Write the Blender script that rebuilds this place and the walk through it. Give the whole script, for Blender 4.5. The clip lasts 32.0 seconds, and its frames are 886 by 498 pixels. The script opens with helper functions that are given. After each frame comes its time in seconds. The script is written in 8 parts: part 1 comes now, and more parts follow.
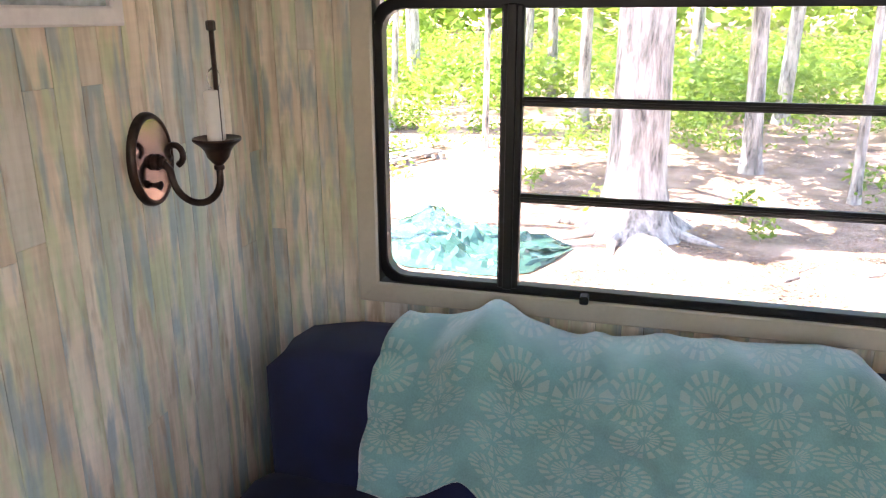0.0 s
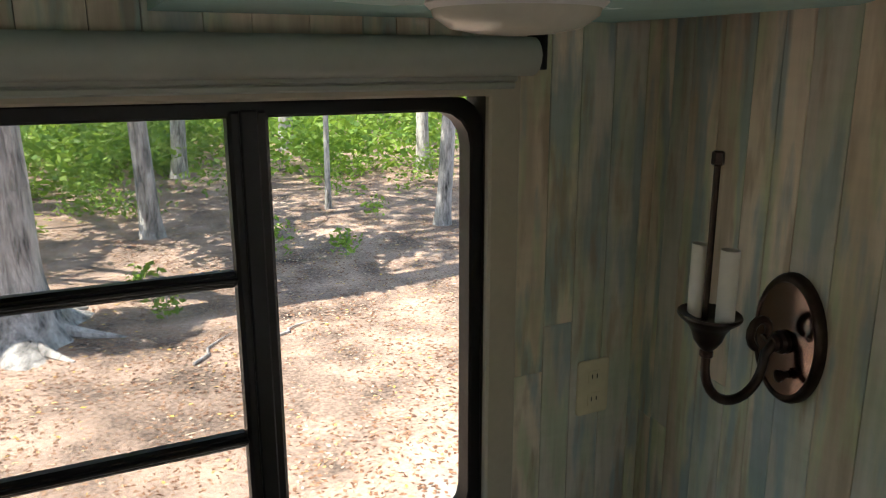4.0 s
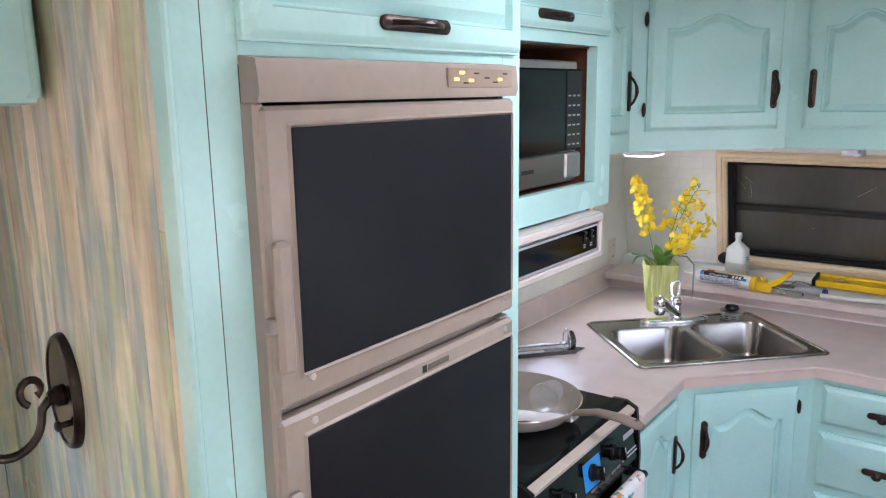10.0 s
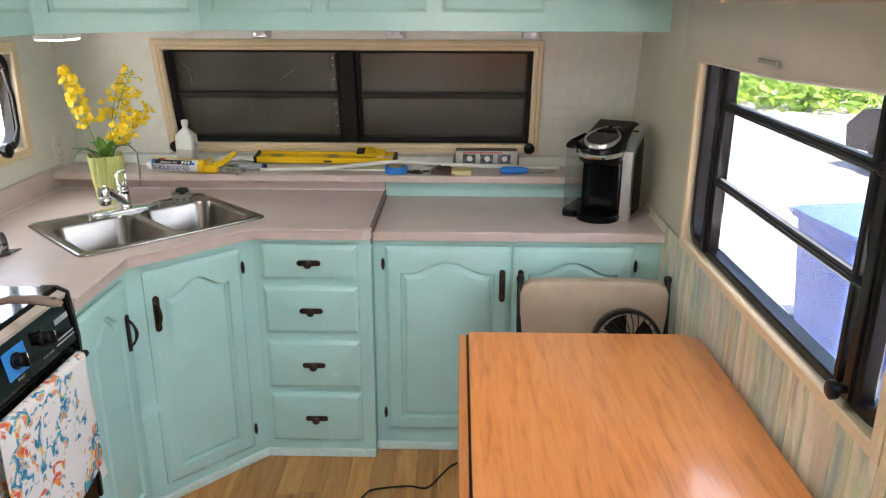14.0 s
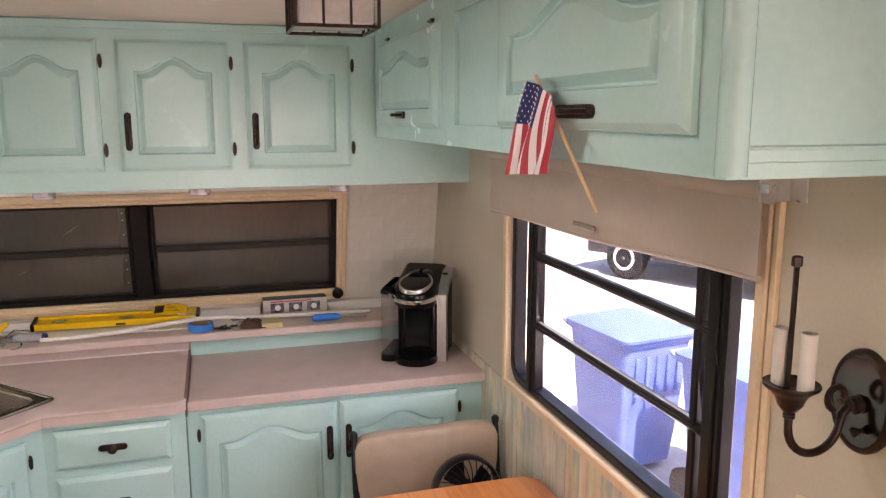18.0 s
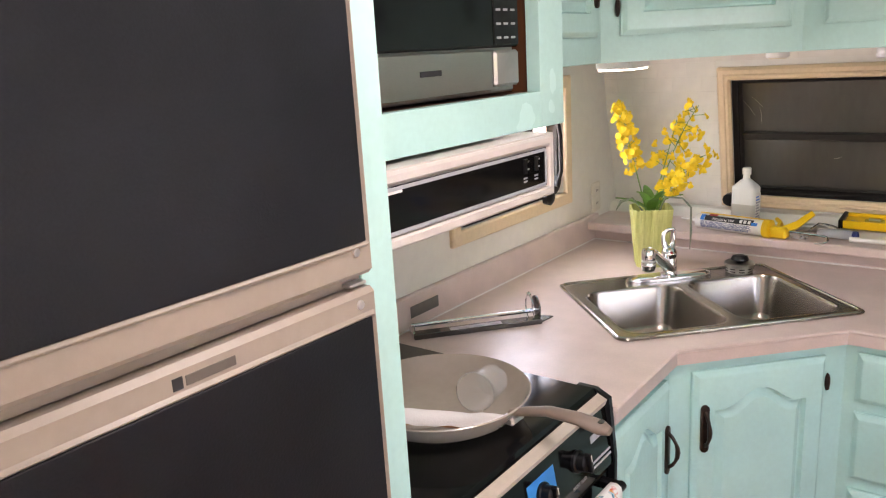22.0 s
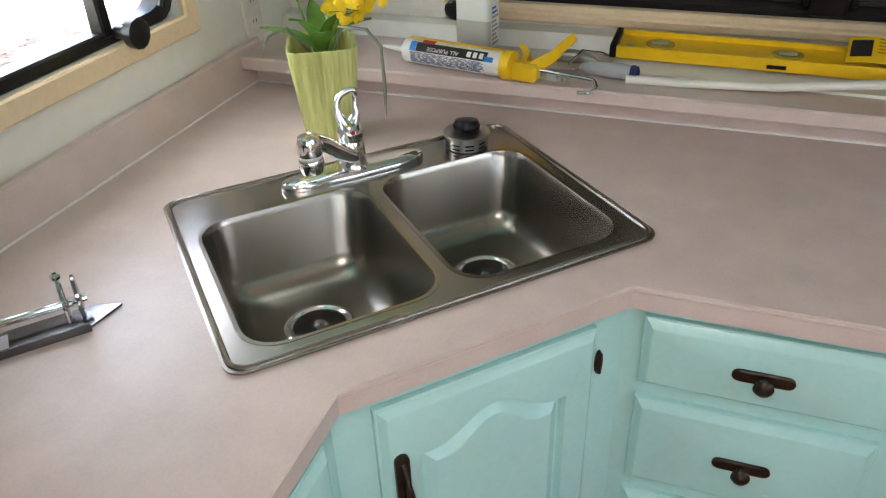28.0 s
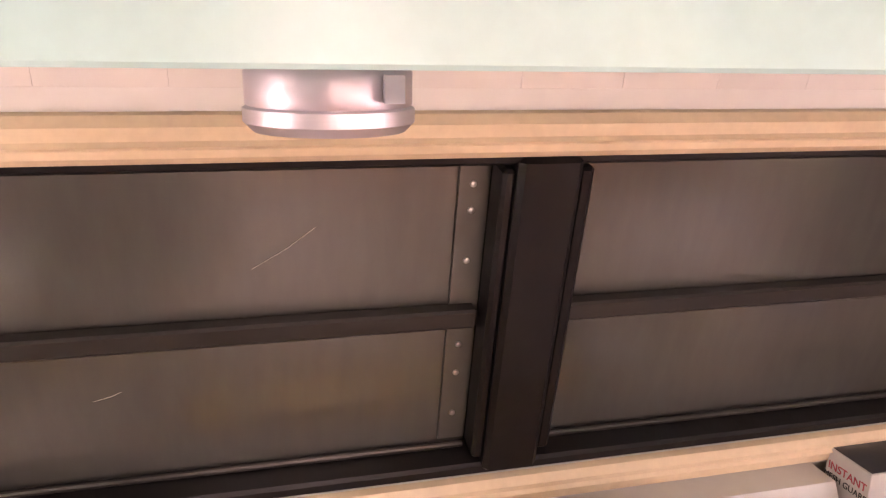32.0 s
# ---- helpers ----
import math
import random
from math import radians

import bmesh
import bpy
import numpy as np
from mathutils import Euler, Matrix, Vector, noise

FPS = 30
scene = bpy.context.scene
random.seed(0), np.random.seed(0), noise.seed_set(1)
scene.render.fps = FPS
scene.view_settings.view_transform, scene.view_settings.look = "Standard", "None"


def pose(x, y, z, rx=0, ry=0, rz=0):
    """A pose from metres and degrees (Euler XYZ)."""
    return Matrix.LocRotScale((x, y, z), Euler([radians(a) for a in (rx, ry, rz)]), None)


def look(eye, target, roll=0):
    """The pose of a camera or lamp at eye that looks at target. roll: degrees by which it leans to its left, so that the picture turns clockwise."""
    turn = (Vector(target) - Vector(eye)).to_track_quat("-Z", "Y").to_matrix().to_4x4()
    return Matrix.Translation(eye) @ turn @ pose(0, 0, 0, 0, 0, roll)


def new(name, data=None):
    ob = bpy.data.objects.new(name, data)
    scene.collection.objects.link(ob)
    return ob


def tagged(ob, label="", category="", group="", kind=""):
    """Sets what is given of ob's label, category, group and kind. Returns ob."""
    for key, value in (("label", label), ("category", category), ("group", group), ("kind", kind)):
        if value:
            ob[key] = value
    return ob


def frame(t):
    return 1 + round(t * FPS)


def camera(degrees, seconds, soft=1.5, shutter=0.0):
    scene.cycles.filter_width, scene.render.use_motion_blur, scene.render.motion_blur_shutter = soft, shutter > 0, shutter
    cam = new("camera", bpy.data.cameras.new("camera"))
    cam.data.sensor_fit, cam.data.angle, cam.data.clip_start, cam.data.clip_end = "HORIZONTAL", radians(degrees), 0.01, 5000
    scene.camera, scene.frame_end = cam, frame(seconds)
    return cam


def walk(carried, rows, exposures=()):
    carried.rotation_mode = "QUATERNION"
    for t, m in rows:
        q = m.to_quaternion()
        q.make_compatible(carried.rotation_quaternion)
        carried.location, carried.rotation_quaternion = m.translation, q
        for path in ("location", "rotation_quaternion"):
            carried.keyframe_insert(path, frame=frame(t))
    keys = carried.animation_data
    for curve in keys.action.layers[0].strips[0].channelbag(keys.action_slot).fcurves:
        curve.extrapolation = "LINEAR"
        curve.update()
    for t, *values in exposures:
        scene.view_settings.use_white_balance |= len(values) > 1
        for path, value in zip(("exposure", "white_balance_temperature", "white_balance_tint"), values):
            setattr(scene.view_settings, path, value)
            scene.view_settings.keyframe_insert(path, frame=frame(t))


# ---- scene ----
cam = camera(60.5, 32.0, 1.2)
PATH = [
    (0, (2.122, -3.96, 1.59), (0.281, -4.476, 1.001), -0.2),
    (0.5, (2.071, -3.956, 1.648), (0.159, -4.176, 1.105), -0.4),
    (1, (2.023, -3.923, 1.663), (0.088, -3.854, 1.165), -0.5),
    (1.5, (1.918, -3.837, 1.668), (0.0, -3.521, 1.2), -0.5),
    (2, (1.725, -3.695, 1.71), (-0.141, -3.171, 1.215), -0.4),
    (2.5, (1.585, -3.577, 1.716), (-0.224, -2.892, 1.209), -0.3),
    (4.5, (1.127, -3.443, 1.676), (-0.615, -2.582, 1.202), -0.1),
    (5, (1.216, -3.423, 1.671), (-0.688, -2.978, 1.251), -1.0),
    (5.5, (1.287, -3.441, 1.717), (-0.668, -3.326, 1.316), -1.4),
    (6, (1.336, -3.448, 1.735), (-0.623, -3.579, 1.354), -1.5),
    (6.5, (1.398, -3.429, 1.734), (-0.555, -3.673, 1.376), -1.7),
    (7, (1.546, -3.422, 1.729), (-0.421, -3.561, 1.391), -1.8),
    (7.5, (1.604, -3.348, 1.712), (-0.355, -3.135, 1.373), -1.4),
    (8, (1.606, -3.27, 1.729), (-0.258, -2.643, 1.365), -1.5),
    (8.5, (1.629, -3.181, 1.735), (-0.081, -2.216, 1.357), -1.3),
    (9, (1.644, -3.138, 1.758), (0.129, -1.896, 1.355), -1.4),
    (9.5, (1.651, -3.106, 1.768), (0.307, -1.68, 1.367), -1.2),
    (10, (1.667, -3.102, 1.766), (0.495, -1.533, 1.361), -0.9),
    (10.5, (1.736, -3.122, 1.772), (0.74, -1.437, 1.358), -0.6),
    (11, (1.831, -3.137, 1.787), (0.999, -1.368, 1.363), -0.5),
    (11.5, (1.905, -3.133, 1.781), (1.219, -1.308, 1.337), -0.3),
    (12, (1.945, -3.118, 1.757), (1.379, -1.258, 1.287), -0.3),
    (12.5, (1.976, -3.105, 1.719), (1.504, -1.228, 1.213), -0.3),
    (13, (1.976, -3.099, 1.671), (1.612, -1.212, 1.116), -0.3),
    (13.5, (1.982, -3.1, 1.656), (1.757, -1.206, 1.054), -0.1),
    (14, (1.973, -3.132, 1.673), (1.935, -1.233, 1.047), 0.2),
    (14.5, (1.952, -3.181, 1.704), (2.131, -1.284, 1.096), 0.7),
    (15, (1.951, -3.198, 1.717), (2.336, -1.321, 1.141), 0.9),
    (15.5, (1.932, -3.2, 1.74), (2.494, -1.354, 1.214), 1.1),
    (17.5, (1.833, -3.156, 1.815), (2.528, -1.316, 1.453), 0.4),
    (18, (1.79, -3.056, 1.809), (2.36, -1.17, 1.464), -0.0),
    (18.5, (1.768, -2.932, 1.789), (2.116, -0.988, 1.468), -0.6),
    (19, (1.745, -2.851, 1.767), (1.801, -0.876, 1.457), -1.4),
    (19.5, (1.714, -2.807, 1.733), (1.437, -0.849, 1.43), -2.0),
    (20, (1.613, -2.741, 1.682), (1.038, -0.852, 1.364), -2.3),
    (20.5, (1.536, -2.685, 1.662), (0.716, -0.893, 1.318), -2.7),
    (21, (1.5, -2.664, 1.655), (0.502, -0.974, 1.271), -3.1),
    (21.5, (1.497, -2.634, 1.644), (0.381, -1.032, 1.209), -3.4),
    (22, (1.541, -2.557, 1.609), (0.352, -1.027, 1.113), -3.4),
    (22.5, (1.585, -2.466, 1.575), (0.358, -0.997, 0.996), -3.1),
    (23, (1.591, -2.385, 1.549), (0.34, -0.982, 0.865), -3.1),
    (23.5, (1.563, -2.335, 1.488), (0.306, -0.998, 0.692), -3.2),
    (24, (1.579, -2.335, 1.447), (0.333, -1.075, 0.52), -3.6),
    (24.5, (1.644, -2.342, 1.464), (0.435, -1.178, 0.376), -4.6),
    (26.5, (1.543, -2.021, 1.538), (0.673, -0.757, 0.255), -5.1),
    (27, (1.459, -1.863, 1.548), (0.705, -0.471, 0.325), -3.7),
    (27.5, (1.405, -1.654, 1.546), (0.716, -0.169, 0.396), -3.1),
    (28, (1.313, -1.5, 1.54), (0.711, 0.064, 0.448), -2.4),
    (28.5, (1.216, -1.321, 1.562), (0.74, 0.329, 0.537), -1.7),
    (29, (1.225, -1.175, 1.582), (0.912, 0.58, 0.675), -0.9),
    (29.5, (1.292, -1.057, 1.626), (1.151, 0.764, 0.811), -0.8),
    (30, (1.261, -0.966, 1.614), (1.263, 0.892, 0.874), -0.2),
    (30.5, (1.218, -0.858, 1.602), (1.311, 1.016, 0.91), 0.0),
    (31, (1.211, -0.758, 1.55), (1.393, 1.13, 0.913), 0.1),
    (31.5, (1.215, -0.669, 1.559), (1.499, 1.222, 0.972), 0.2),
    (32, (1.215, -0.602, 1.572), (1.698, 1.267, 1.052), 1.0),
]
EXPOSURES = [(0, 2.95, 6400, 24), (0.5, 2.6, 7000, 28), (1.0, 1.85, 6900, 28), (1.5, 1.3, 6400, 16), (2.0, 1.05, 6200, 6), (2.5, 0.95, 6200, 6), (4.5, 0.95, 6300, 8), (5.0, 0.75, 6300, 8), (6.0, 0.5, 6600, 8), (7.0, 0.5, 6600, 10), (7.7, 0.75, 6400, 10), (8.2, 1.55, 6300, 8), (8.6, 2.5, 6300, 8), (9.2, 3.0, 5900, 6), (10.0, 3.15, 5800, 20), (12.0, 3.2, 6600, 22), (14.0, 3.1, 6500, 14), (17.5, 3.1, 7100, 32), (19.0, 3.05, 7500, 36), (20.0, 3.2, 6700, 24), (21.0, 3.35, 7000, 27), (23.0, 3.3, 6900, 20), (24.0, 3.4, 6900, 16), (27.0, 3.35, 6400, 14), (28.0, 3.05, 6400, 12), (29.0, 3.45, 6400, 12), (29.5, 3.7, 6700, 16), (30.0, 3.75, 7600, 30), (31.0, 4.08, 6700, 26), (32.0, 3.98, 7900, 50)]
walk(cam, [(t, look(eye, target, roll)) for t, eye, target, roll in PATH], EXPOSURES)

# ---- light ----
world = bpy.data.worlds.new("sky")
scene.world = world
world.use_nodes = True
wn, wl = world.node_tree.nodes, world.node_tree.links
sky = wn.new("ShaderNodeTexSky")
sky.sky_type, sky.sun_disc = "NISHITA", False
sky.sun_elevation, sky.sun_rotation = radians(57), radians(172)
wl.new(sky.outputs[0], wn["Background"].inputs[0])
wn["Background"].inputs[1].default_value = 0.15


def lamp(name, kind, m, energy, color=(1, 1, 1), **more):
    data = bpy.data.lights.new(name, kind)
    data.energy, data.color = energy, color
    ob = new(name, data)
    ob.matrix_world = m
    if kind == "AREA":
        data.shape, data.size, data.size_y = "RECTANGLE", more["w"], more["h"]
    if kind == "SUN":
        data.angle = radians(0.5)
    return ob


lamp("sun", "SUN", look((0.3, -5.2, 8.0), (0, 0, 0)), 5.0, (1.0, 0.95, 0.87))
# daylight through the openings behind the walk; the south window is unseen and added
lamp("south_window_daylight", "AREA", look((1.5, -6.45, 1.35), (1.5, 0, 1.25)), 4.0, (1.0, 0.96, 0.97), w=1.7, h=0.85)
lamp("kitchen_window_daylight", "AREA", look((0.2, -0.55, 1.3), (2.0, -0.85, 0.9)), 0.5, (0.95, 0.97, 1.0), w=0.55, h=0.3)
lamp("door_daylight", "AREA", look((2.79, -2.97, 1.3), (0, -2.9, 0.9)), 0.06, (1.0, 0.98, 0.95), w=0.42, h=1.1)
# no window is seen here; the lamp is added to brighten the bay
lamp("front_window_daylight", "AREA", look((2.78, -4.45, 1.3), (0, -4.45, 1.1)), 0.06, (1.0, 0.98, 0.95), w=0.85, h=0.6)

lamp("dinette_window_daylight", "AREA", look((2.725, -1.35, 1.27), (0, -1.35, 0.9)), 0.7, (0.97, 0.98, 1.0), w=1.0, h=0.5)
# no vent is seen; one is assumed for the light falling from above
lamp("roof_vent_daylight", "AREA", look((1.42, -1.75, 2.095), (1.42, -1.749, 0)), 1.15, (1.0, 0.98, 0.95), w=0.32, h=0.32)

# ---- materials ----


def mat(name, color, rough=0.5, metal=0.0, vary=0.06, scale=9.0, fine=60.0, bump=0.04, stretch=(1, 1, 1), rnd=0.0, alpha=1.0, trans=0.0, ior=1.45, coat=0.0, sheen=0.0, second=None, spec=0.5):
    """A surface with variation at two scales: broad stains and fine grain."""
    m = bpy.data.materials.new(name)
    m.use_nodes = True
    n, l = m.node_tree.nodes, m.node_tree.links
    p = n["Principled BSDF"]
    tc, mp = n.new("ShaderNodeTexCoord"), n.new("ShaderNodeMapping")
    l.new(tc.outputs["Object"], mp.inputs[0])
    mp.inputs["Scale"].default_value = stretch
    a, b = n.new("ShaderNodeTexNoise"), n.new("ShaderNodeTexNoise")
    a.inputs["Scale"].default_value, b.inputs["Scale"].default_value = scale, fine
    a.inputs["Detail"].default_value, b.inputs["Detail"].default_value = 4, 3
    l.new(mp.outputs[0], a.inputs[0]), l.new(mp.outputs[0], b.inputs[0])
    add = n.new("ShaderNodeMath")
    add.operation = "MULTIPLY_ADD"
    l.new(b.outputs[0], add.inputs[0])
    add.inputs[1].default_value = 0.5
    l.new(a.outputs[0], add.inputs[2])
    ramp = n.new("ShaderNodeValToRGB")
    lo = [max(0, c * (1 - vary * 2.2)) for c in color]
    hi = [min(1, c * (1 + vary * 1.6)) for c in (second or color)]
    ramp.color_ramp.elements[0].position, ramp.color_ramp.elements[1].position = 0.45, 1.05
    ramp.color_ramp.elements[0].color, ramp.color_ramp.elements[1].color = (*lo, 1), (*hi, 1)
    l.new(add.outputs[0], ramp.inputs[0])
    out = ramp.outputs[0]
    if rnd:
        oi, hsv, mr = n.new("ShaderNodeObjectInfo"), n.new("ShaderNodeHueSaturation"), n.new("ShaderNodeMapRange")
        l.new(oi.outputs["Random"], mr.inputs[0])
        mr.inputs[3].default_value, mr.inputs[4].default_value = 1 - rnd, 1 + rnd
        l.new(mr.outputs[0], hsv.inputs["Value"]), l.new(out, hsv.inputs["Color"])
        out = hsv.outputs[0]
    l.new(out, p.inputs["Base Color"])
    rr = n.new("ShaderNodeMapRange")
    d = 0.0 if trans > 0.8 else 0.07
    rr.inputs[3].default_value, rr.inputs[4].default_value = max(0.0, rough - d), min(1, rough + d)
    l.new(a.outputs[0], rr.inputs[0]), l.new(rr.outputs[0], p.inputs["Roughness"])
    p.inputs["Metallic"].default_value = metal
    p.inputs["Transmission Weight"].default_value = trans
    p.inputs["IOR"].default_value = ior
    p.inputs["Coat Weight"].default_value = coat
    p.inputs["Sheen Weight"].default_value = sheen
    p.inputs["Specular IOR Level"].default_value = spec
    p.inputs["Alpha"].default_value = alpha
    if bump:
        bp = n.new("ShaderNodeBump")
        bp.inputs["Strength"].default_value, bp.inputs["Distance"].default_value = min(1, bump * 4), 0.002
        l.new(b.outputs[0], bp.inputs["Height"]), l.new(bp.outputs[0], p.inputs["Normal"])
    return m


def glow(name, color, strength):
    m = mat(name, color, 0.5, bump=0)
    p = m.node_tree.nodes["Principled BSDF"]
    p.inputs["Emission Color"].default_value, p.inputs["Emission Strength"].default_value = (*color, 1), strength
    return m


def ramp_of(n, stops):
    r = n.new("ShaderNodeValToRGB")
    e = r.color_ramp.elements
    while len(e) < len(stops):
        e.new(0.5)
    for el, (pos, c) in zip(e, stops):
        el.position, el.color = pos, (*c, 1)
    return r


def weathered(name, rough=0.6):
    """Washed and worn paint on boards: soft drifts of cream, olive, brown and slate-blue that run along each board, with brushed grain."""
    m = bpy.data.materials.new(name)
    m.use_nodes = True
    n, l = m.node_tree.nodes, m.node_tree.links
    p = n["Principled BSDF"]
    tc, oi, comb = n.new("ShaderNodeTexCoord"), n.new("ShaderNodeObjectInfo"), n.new("ShaderNodeCombineXYZ")

    def op(kind, a, b, c=None):
        k = n.new("ShaderNodeMath")
        k.operation = kind
        for i, v in enumerate((a, b, c)):
            if isinstance(v, (int, float)):
                k.inputs[i].default_value = v
            elif v is not None:
                l.new(v, k.inputs[i])
        return k.outputs[0]

    for i, far in enumerate((7.0, 31.0, 53.0)):
        l.new(op("MULTIPLY", oi.outputs["Random"], far), comb.inputs[i])

    def drift(scale, zoom, detail=3):
        mp, t = n.new("ShaderNodeMapping"), n.new("ShaderNodeTexNoise")
        mp.inputs["Scale"].default_value = scale
        l.new(tc.outputs["Object"], mp.inputs[0]), l.new(comb.outputs[0], mp.inputs["Location"])
        l.new(mp.outputs[0], t.inputs[0])
        t.inputs["Scale"].default_value, t.inputs["Detail"].default_value = zoom, detail
        return t.outputs[0]

    def blend(kind, amount, a, b):
        k = n.new("ShaderNodeMix")
        k.data_type, k.blend_type = "RGBA", kind
        if isinstance(amount, float):
            k.inputs[0].default_value = amount
        else:
            l.new(amount, k.inputs[0])
        l.new(a, k.inputs[6])
        if isinstance(b, tuple):
            k.inputs[7].default_value = (*b, 1)
        else:
            l.new(b, k.inputs[7])
        return k.outputs[2]

    def mask(v, lo, hi):
        k = n.new("ShaderNodeMapRange")
        k.inputs[1].default_value, k.inputs[2].default_value = lo, hi
        l.new(v, k.inputs[0])
        return k.outputs[0]

    base = ramp_of(n, [(0.2, (0.5, 0.4, 0.28)), (0.42, (0.74, 0.62, 0.47)), (0.6, (0.85, 0.75, 0.6)), (0.8, (0.86, 0.71, 0.57))])
    l.new(op("MULTIPLY_ADD", oi.outputs["Random"], 0.3, op("SUBTRACT", drift((20, 20, 2.6), 1.0, 3), 0.15)), base.inputs[0])
    c = blend("MIX", op("MULTIPLY", mask(drift((19, 19, 4.4), 1.0, 6), 0.46, 0.6), 0.8), base.outputs[0], (0.56, 0.62, 0.38))
    c = blend("MIX", op("MULTIPLY", mask(oi.outputs["Random"], 0.7, 0.85), 0.4), c, (0.36, 0.42, 0.42))
    c = blend("MIX", op("MULTIPLY", mask(drift((19, 19, 3.6), 1.0, 6), 0.51, 0.62), 0.8), c, (0.34, 0.42, 0.43))
    c = blend("MIX", op("MULTIPLY", mask(drift((30, 30, 6.0), 1.0, 6), 0.56, 0.68), 0.6), c, (0.42, 0.3, 0.19))
    streak = ramp_of(n, [(0.3, (0.8, 0.78, 0.75)), (0.58, (1.0, 1.0, 1.0))])
    l.new(drift((48, 48, 5.0), 1.2, 6), streak.inputs[0])
    c = blend("MULTIPLY", 0.7, c, streak.outputs[0])
    tone = ramp_of(n, [(0.35, (0.86, 0.86, 0.84)), (0.6, (1, 1, 1))])
    l.new(drift((9, 9, 60), 1.0, 3), tone.inputs[0])
    c = blend("MULTIPLY", 0.35, c, tone.outputs[0])
    l.new(c, p.inputs["Base Color"])
    p.inputs["Roughness"].default_value = rough
    bp = n.new("ShaderNodeBump")
    bp.inputs["Strength"].default_value, bp.inputs["Distance"].default_value = 0.3, 0.002
    l.new(drift((120, 120, 5), 1.0, 3), bp.inputs["Height"]), l.new(bp.outputs[0], p.inputs["Normal"])
    return m


def wood(name, tones, axis="x", rough=0.35, coat=0.0, grain=16):
    """Wood grain along one axis."""
    m = bpy.data.materials.new(name)
    m.use_nodes = True
    n, l = m.node_tree.nodes, m.node_tree.links
    p = n["Principled BSDF"]
    tc, mp, oi = n.new("ShaderNodeTexCoord"), n.new("ShaderNodeMapping"), n.new("ShaderNodeObjectInfo")
    mp.inputs["Scale"].default_value = [0.09 if axis == a else 1 for a in "xyz"]
    sh = n.new("ShaderNodeVectorMath")
    sh.operation = "SCALE"
    sh.inputs[0].default_value = (17, 9, 5)
    l.new(oi.outputs["Random"], sh.inputs["Scale"]), l.new(sh.outputs[0], mp.inputs["Location"])
    l.new(tc.outputs["Object"], mp.inputs[0])
    a, b = n.new("ShaderNodeTexNoise"), n.new("ShaderNodeTexNoise")
    a.inputs["Scale"].default_value, a.inputs["Detail"].default_value, a.inputs["Distortion"].default_value = grain, 6, 1.2
    b.inputs["Scale"].default_value, b.inputs["Detail"].default_value = 130, 3
    l.new(mp.outputs[0], a.inputs[0]), l.new(mp.outputs[0], b.inputs[0])
    k = n.new("ShaderNodeMath")
    k.operation = "MULTIPLY_ADD"
    l.new(b.outputs[0], k.inputs[0])
    k.inputs[1].default_value = 0.35
    l.new(a.outputs[0], k.inputs[2])
    r = ramp_of(n, [(0.42 + 0.45 * i / (len(tones) - 1), c) for i, c in enumerate(tones)])
    l.new(k.outputs[0], r.inputs[0])
    hsv, mr = n.new("ShaderNodeHueSaturation"), n.new("ShaderNodeMapRange")
    mr.inputs[3].default_value, mr.inputs[4].default_value = 0.74, 1.16
    l.new(oi.outputs["Random"], mr.inputs[0]), l.new(mr.outputs[0], hsv.inputs["Value"]), l.new(r.outputs[0], hsv.inputs["Color"])
    l.new(hsv.outputs[0], p.inputs["Base Color"])
    p.inputs["Roughness"].default_value, p.inputs["Coat Weight"].default_value = rough, coat
    bp = n.new("ShaderNodeBump")
    bp.inputs["Strength"].default_value, bp.inputs["Distance"].default_value = 0.2, 0.001
    l.new(b.outputs[0], bp.inputs["Height"]), l.new(bp.outputs[0], p.inputs["Normal"])
    return m


MINT = mat("mint_paint", (0.43, 0.68, 0.645), 0.25, vary=0.03, scale=5, fine=90, bump=0.03)
LAMINATE = mat("pink_laminate", (0.6, 0.485, 0.445), 0.33, vary=0.05, scale=14, fine=260, bump=0.02)
WALLPAPER = mat("cream_wallpaper", (0.54, 0.495, 0.395), 0.6, vary=0.035, scale=4, fine=120, bump=0.06)
PANEL = mat("pale_wall_panel", (0.72, 0.70, 0.64), 0.4, vary=0.04, scale=3, fine=30, bump=0.02)
CEIL = mat("cream_ceiling", (0.72, 0.66, 0.58), 0.7, vary=0.03, fine=200, bump=0.05)
BOARDS = weathered("weathered_boards")
GROOVE = mat("groove_shadow_backing", (0.035, 0.035, 0.03), 0.8)
SEAM = mat("board_seam_backing", (0.06, 0.05, 0.038), 0.8)
TRIMWOOD = mat("pale_maple_trim", (0.72, 0.56, 0.37), 0.4, vary=0.06, scale=6, fine=80, stretch=(1, 1, 1))
TRIMCREAM = mat("cream_window_trim", (0.50, 0.44, 0.33), 0.45, vary=0.04)
BLACKFRAME = mat("black_window_frame", (0.009, 0.0075, 0.0075), 0.38, vary=0.1, spec=0.3)
BLACK = mat("black_enamel", (0.0035, 0.0035, 0.004), 0.1, vary=0.1, bump=0.002, spec=0.38)
BLACKPLASTIC = mat("black_plastic", (0.005, 0.005, 0.006), 0.32, vary=0.1, spec=0.35)
FRIDGEPANEL = mat("charcoal_fridge_panel", (0.0085, 0.0095, 0.0125), 0.42, spec=0.25, vary=0.12, fine=300, bump=0.04)
TAUPE = mat("taupe_plastic_trim", (0.315, 0.265, 0.222), 0.38, vary=0.05)
BRONZE = mat("oil_rubbed_bronze", (0.045, 0.03, 0.024), 0.33, metal=0.75, vary=0.25, scale=30)
STEEL = mat("brushed_stainless_steel", (0.5, 0.49, 0.47), 0.3, metal=1.0, vary=0.04, scale=1.5, fine=160, stretch=(1, 1, 6), bump=0.01)
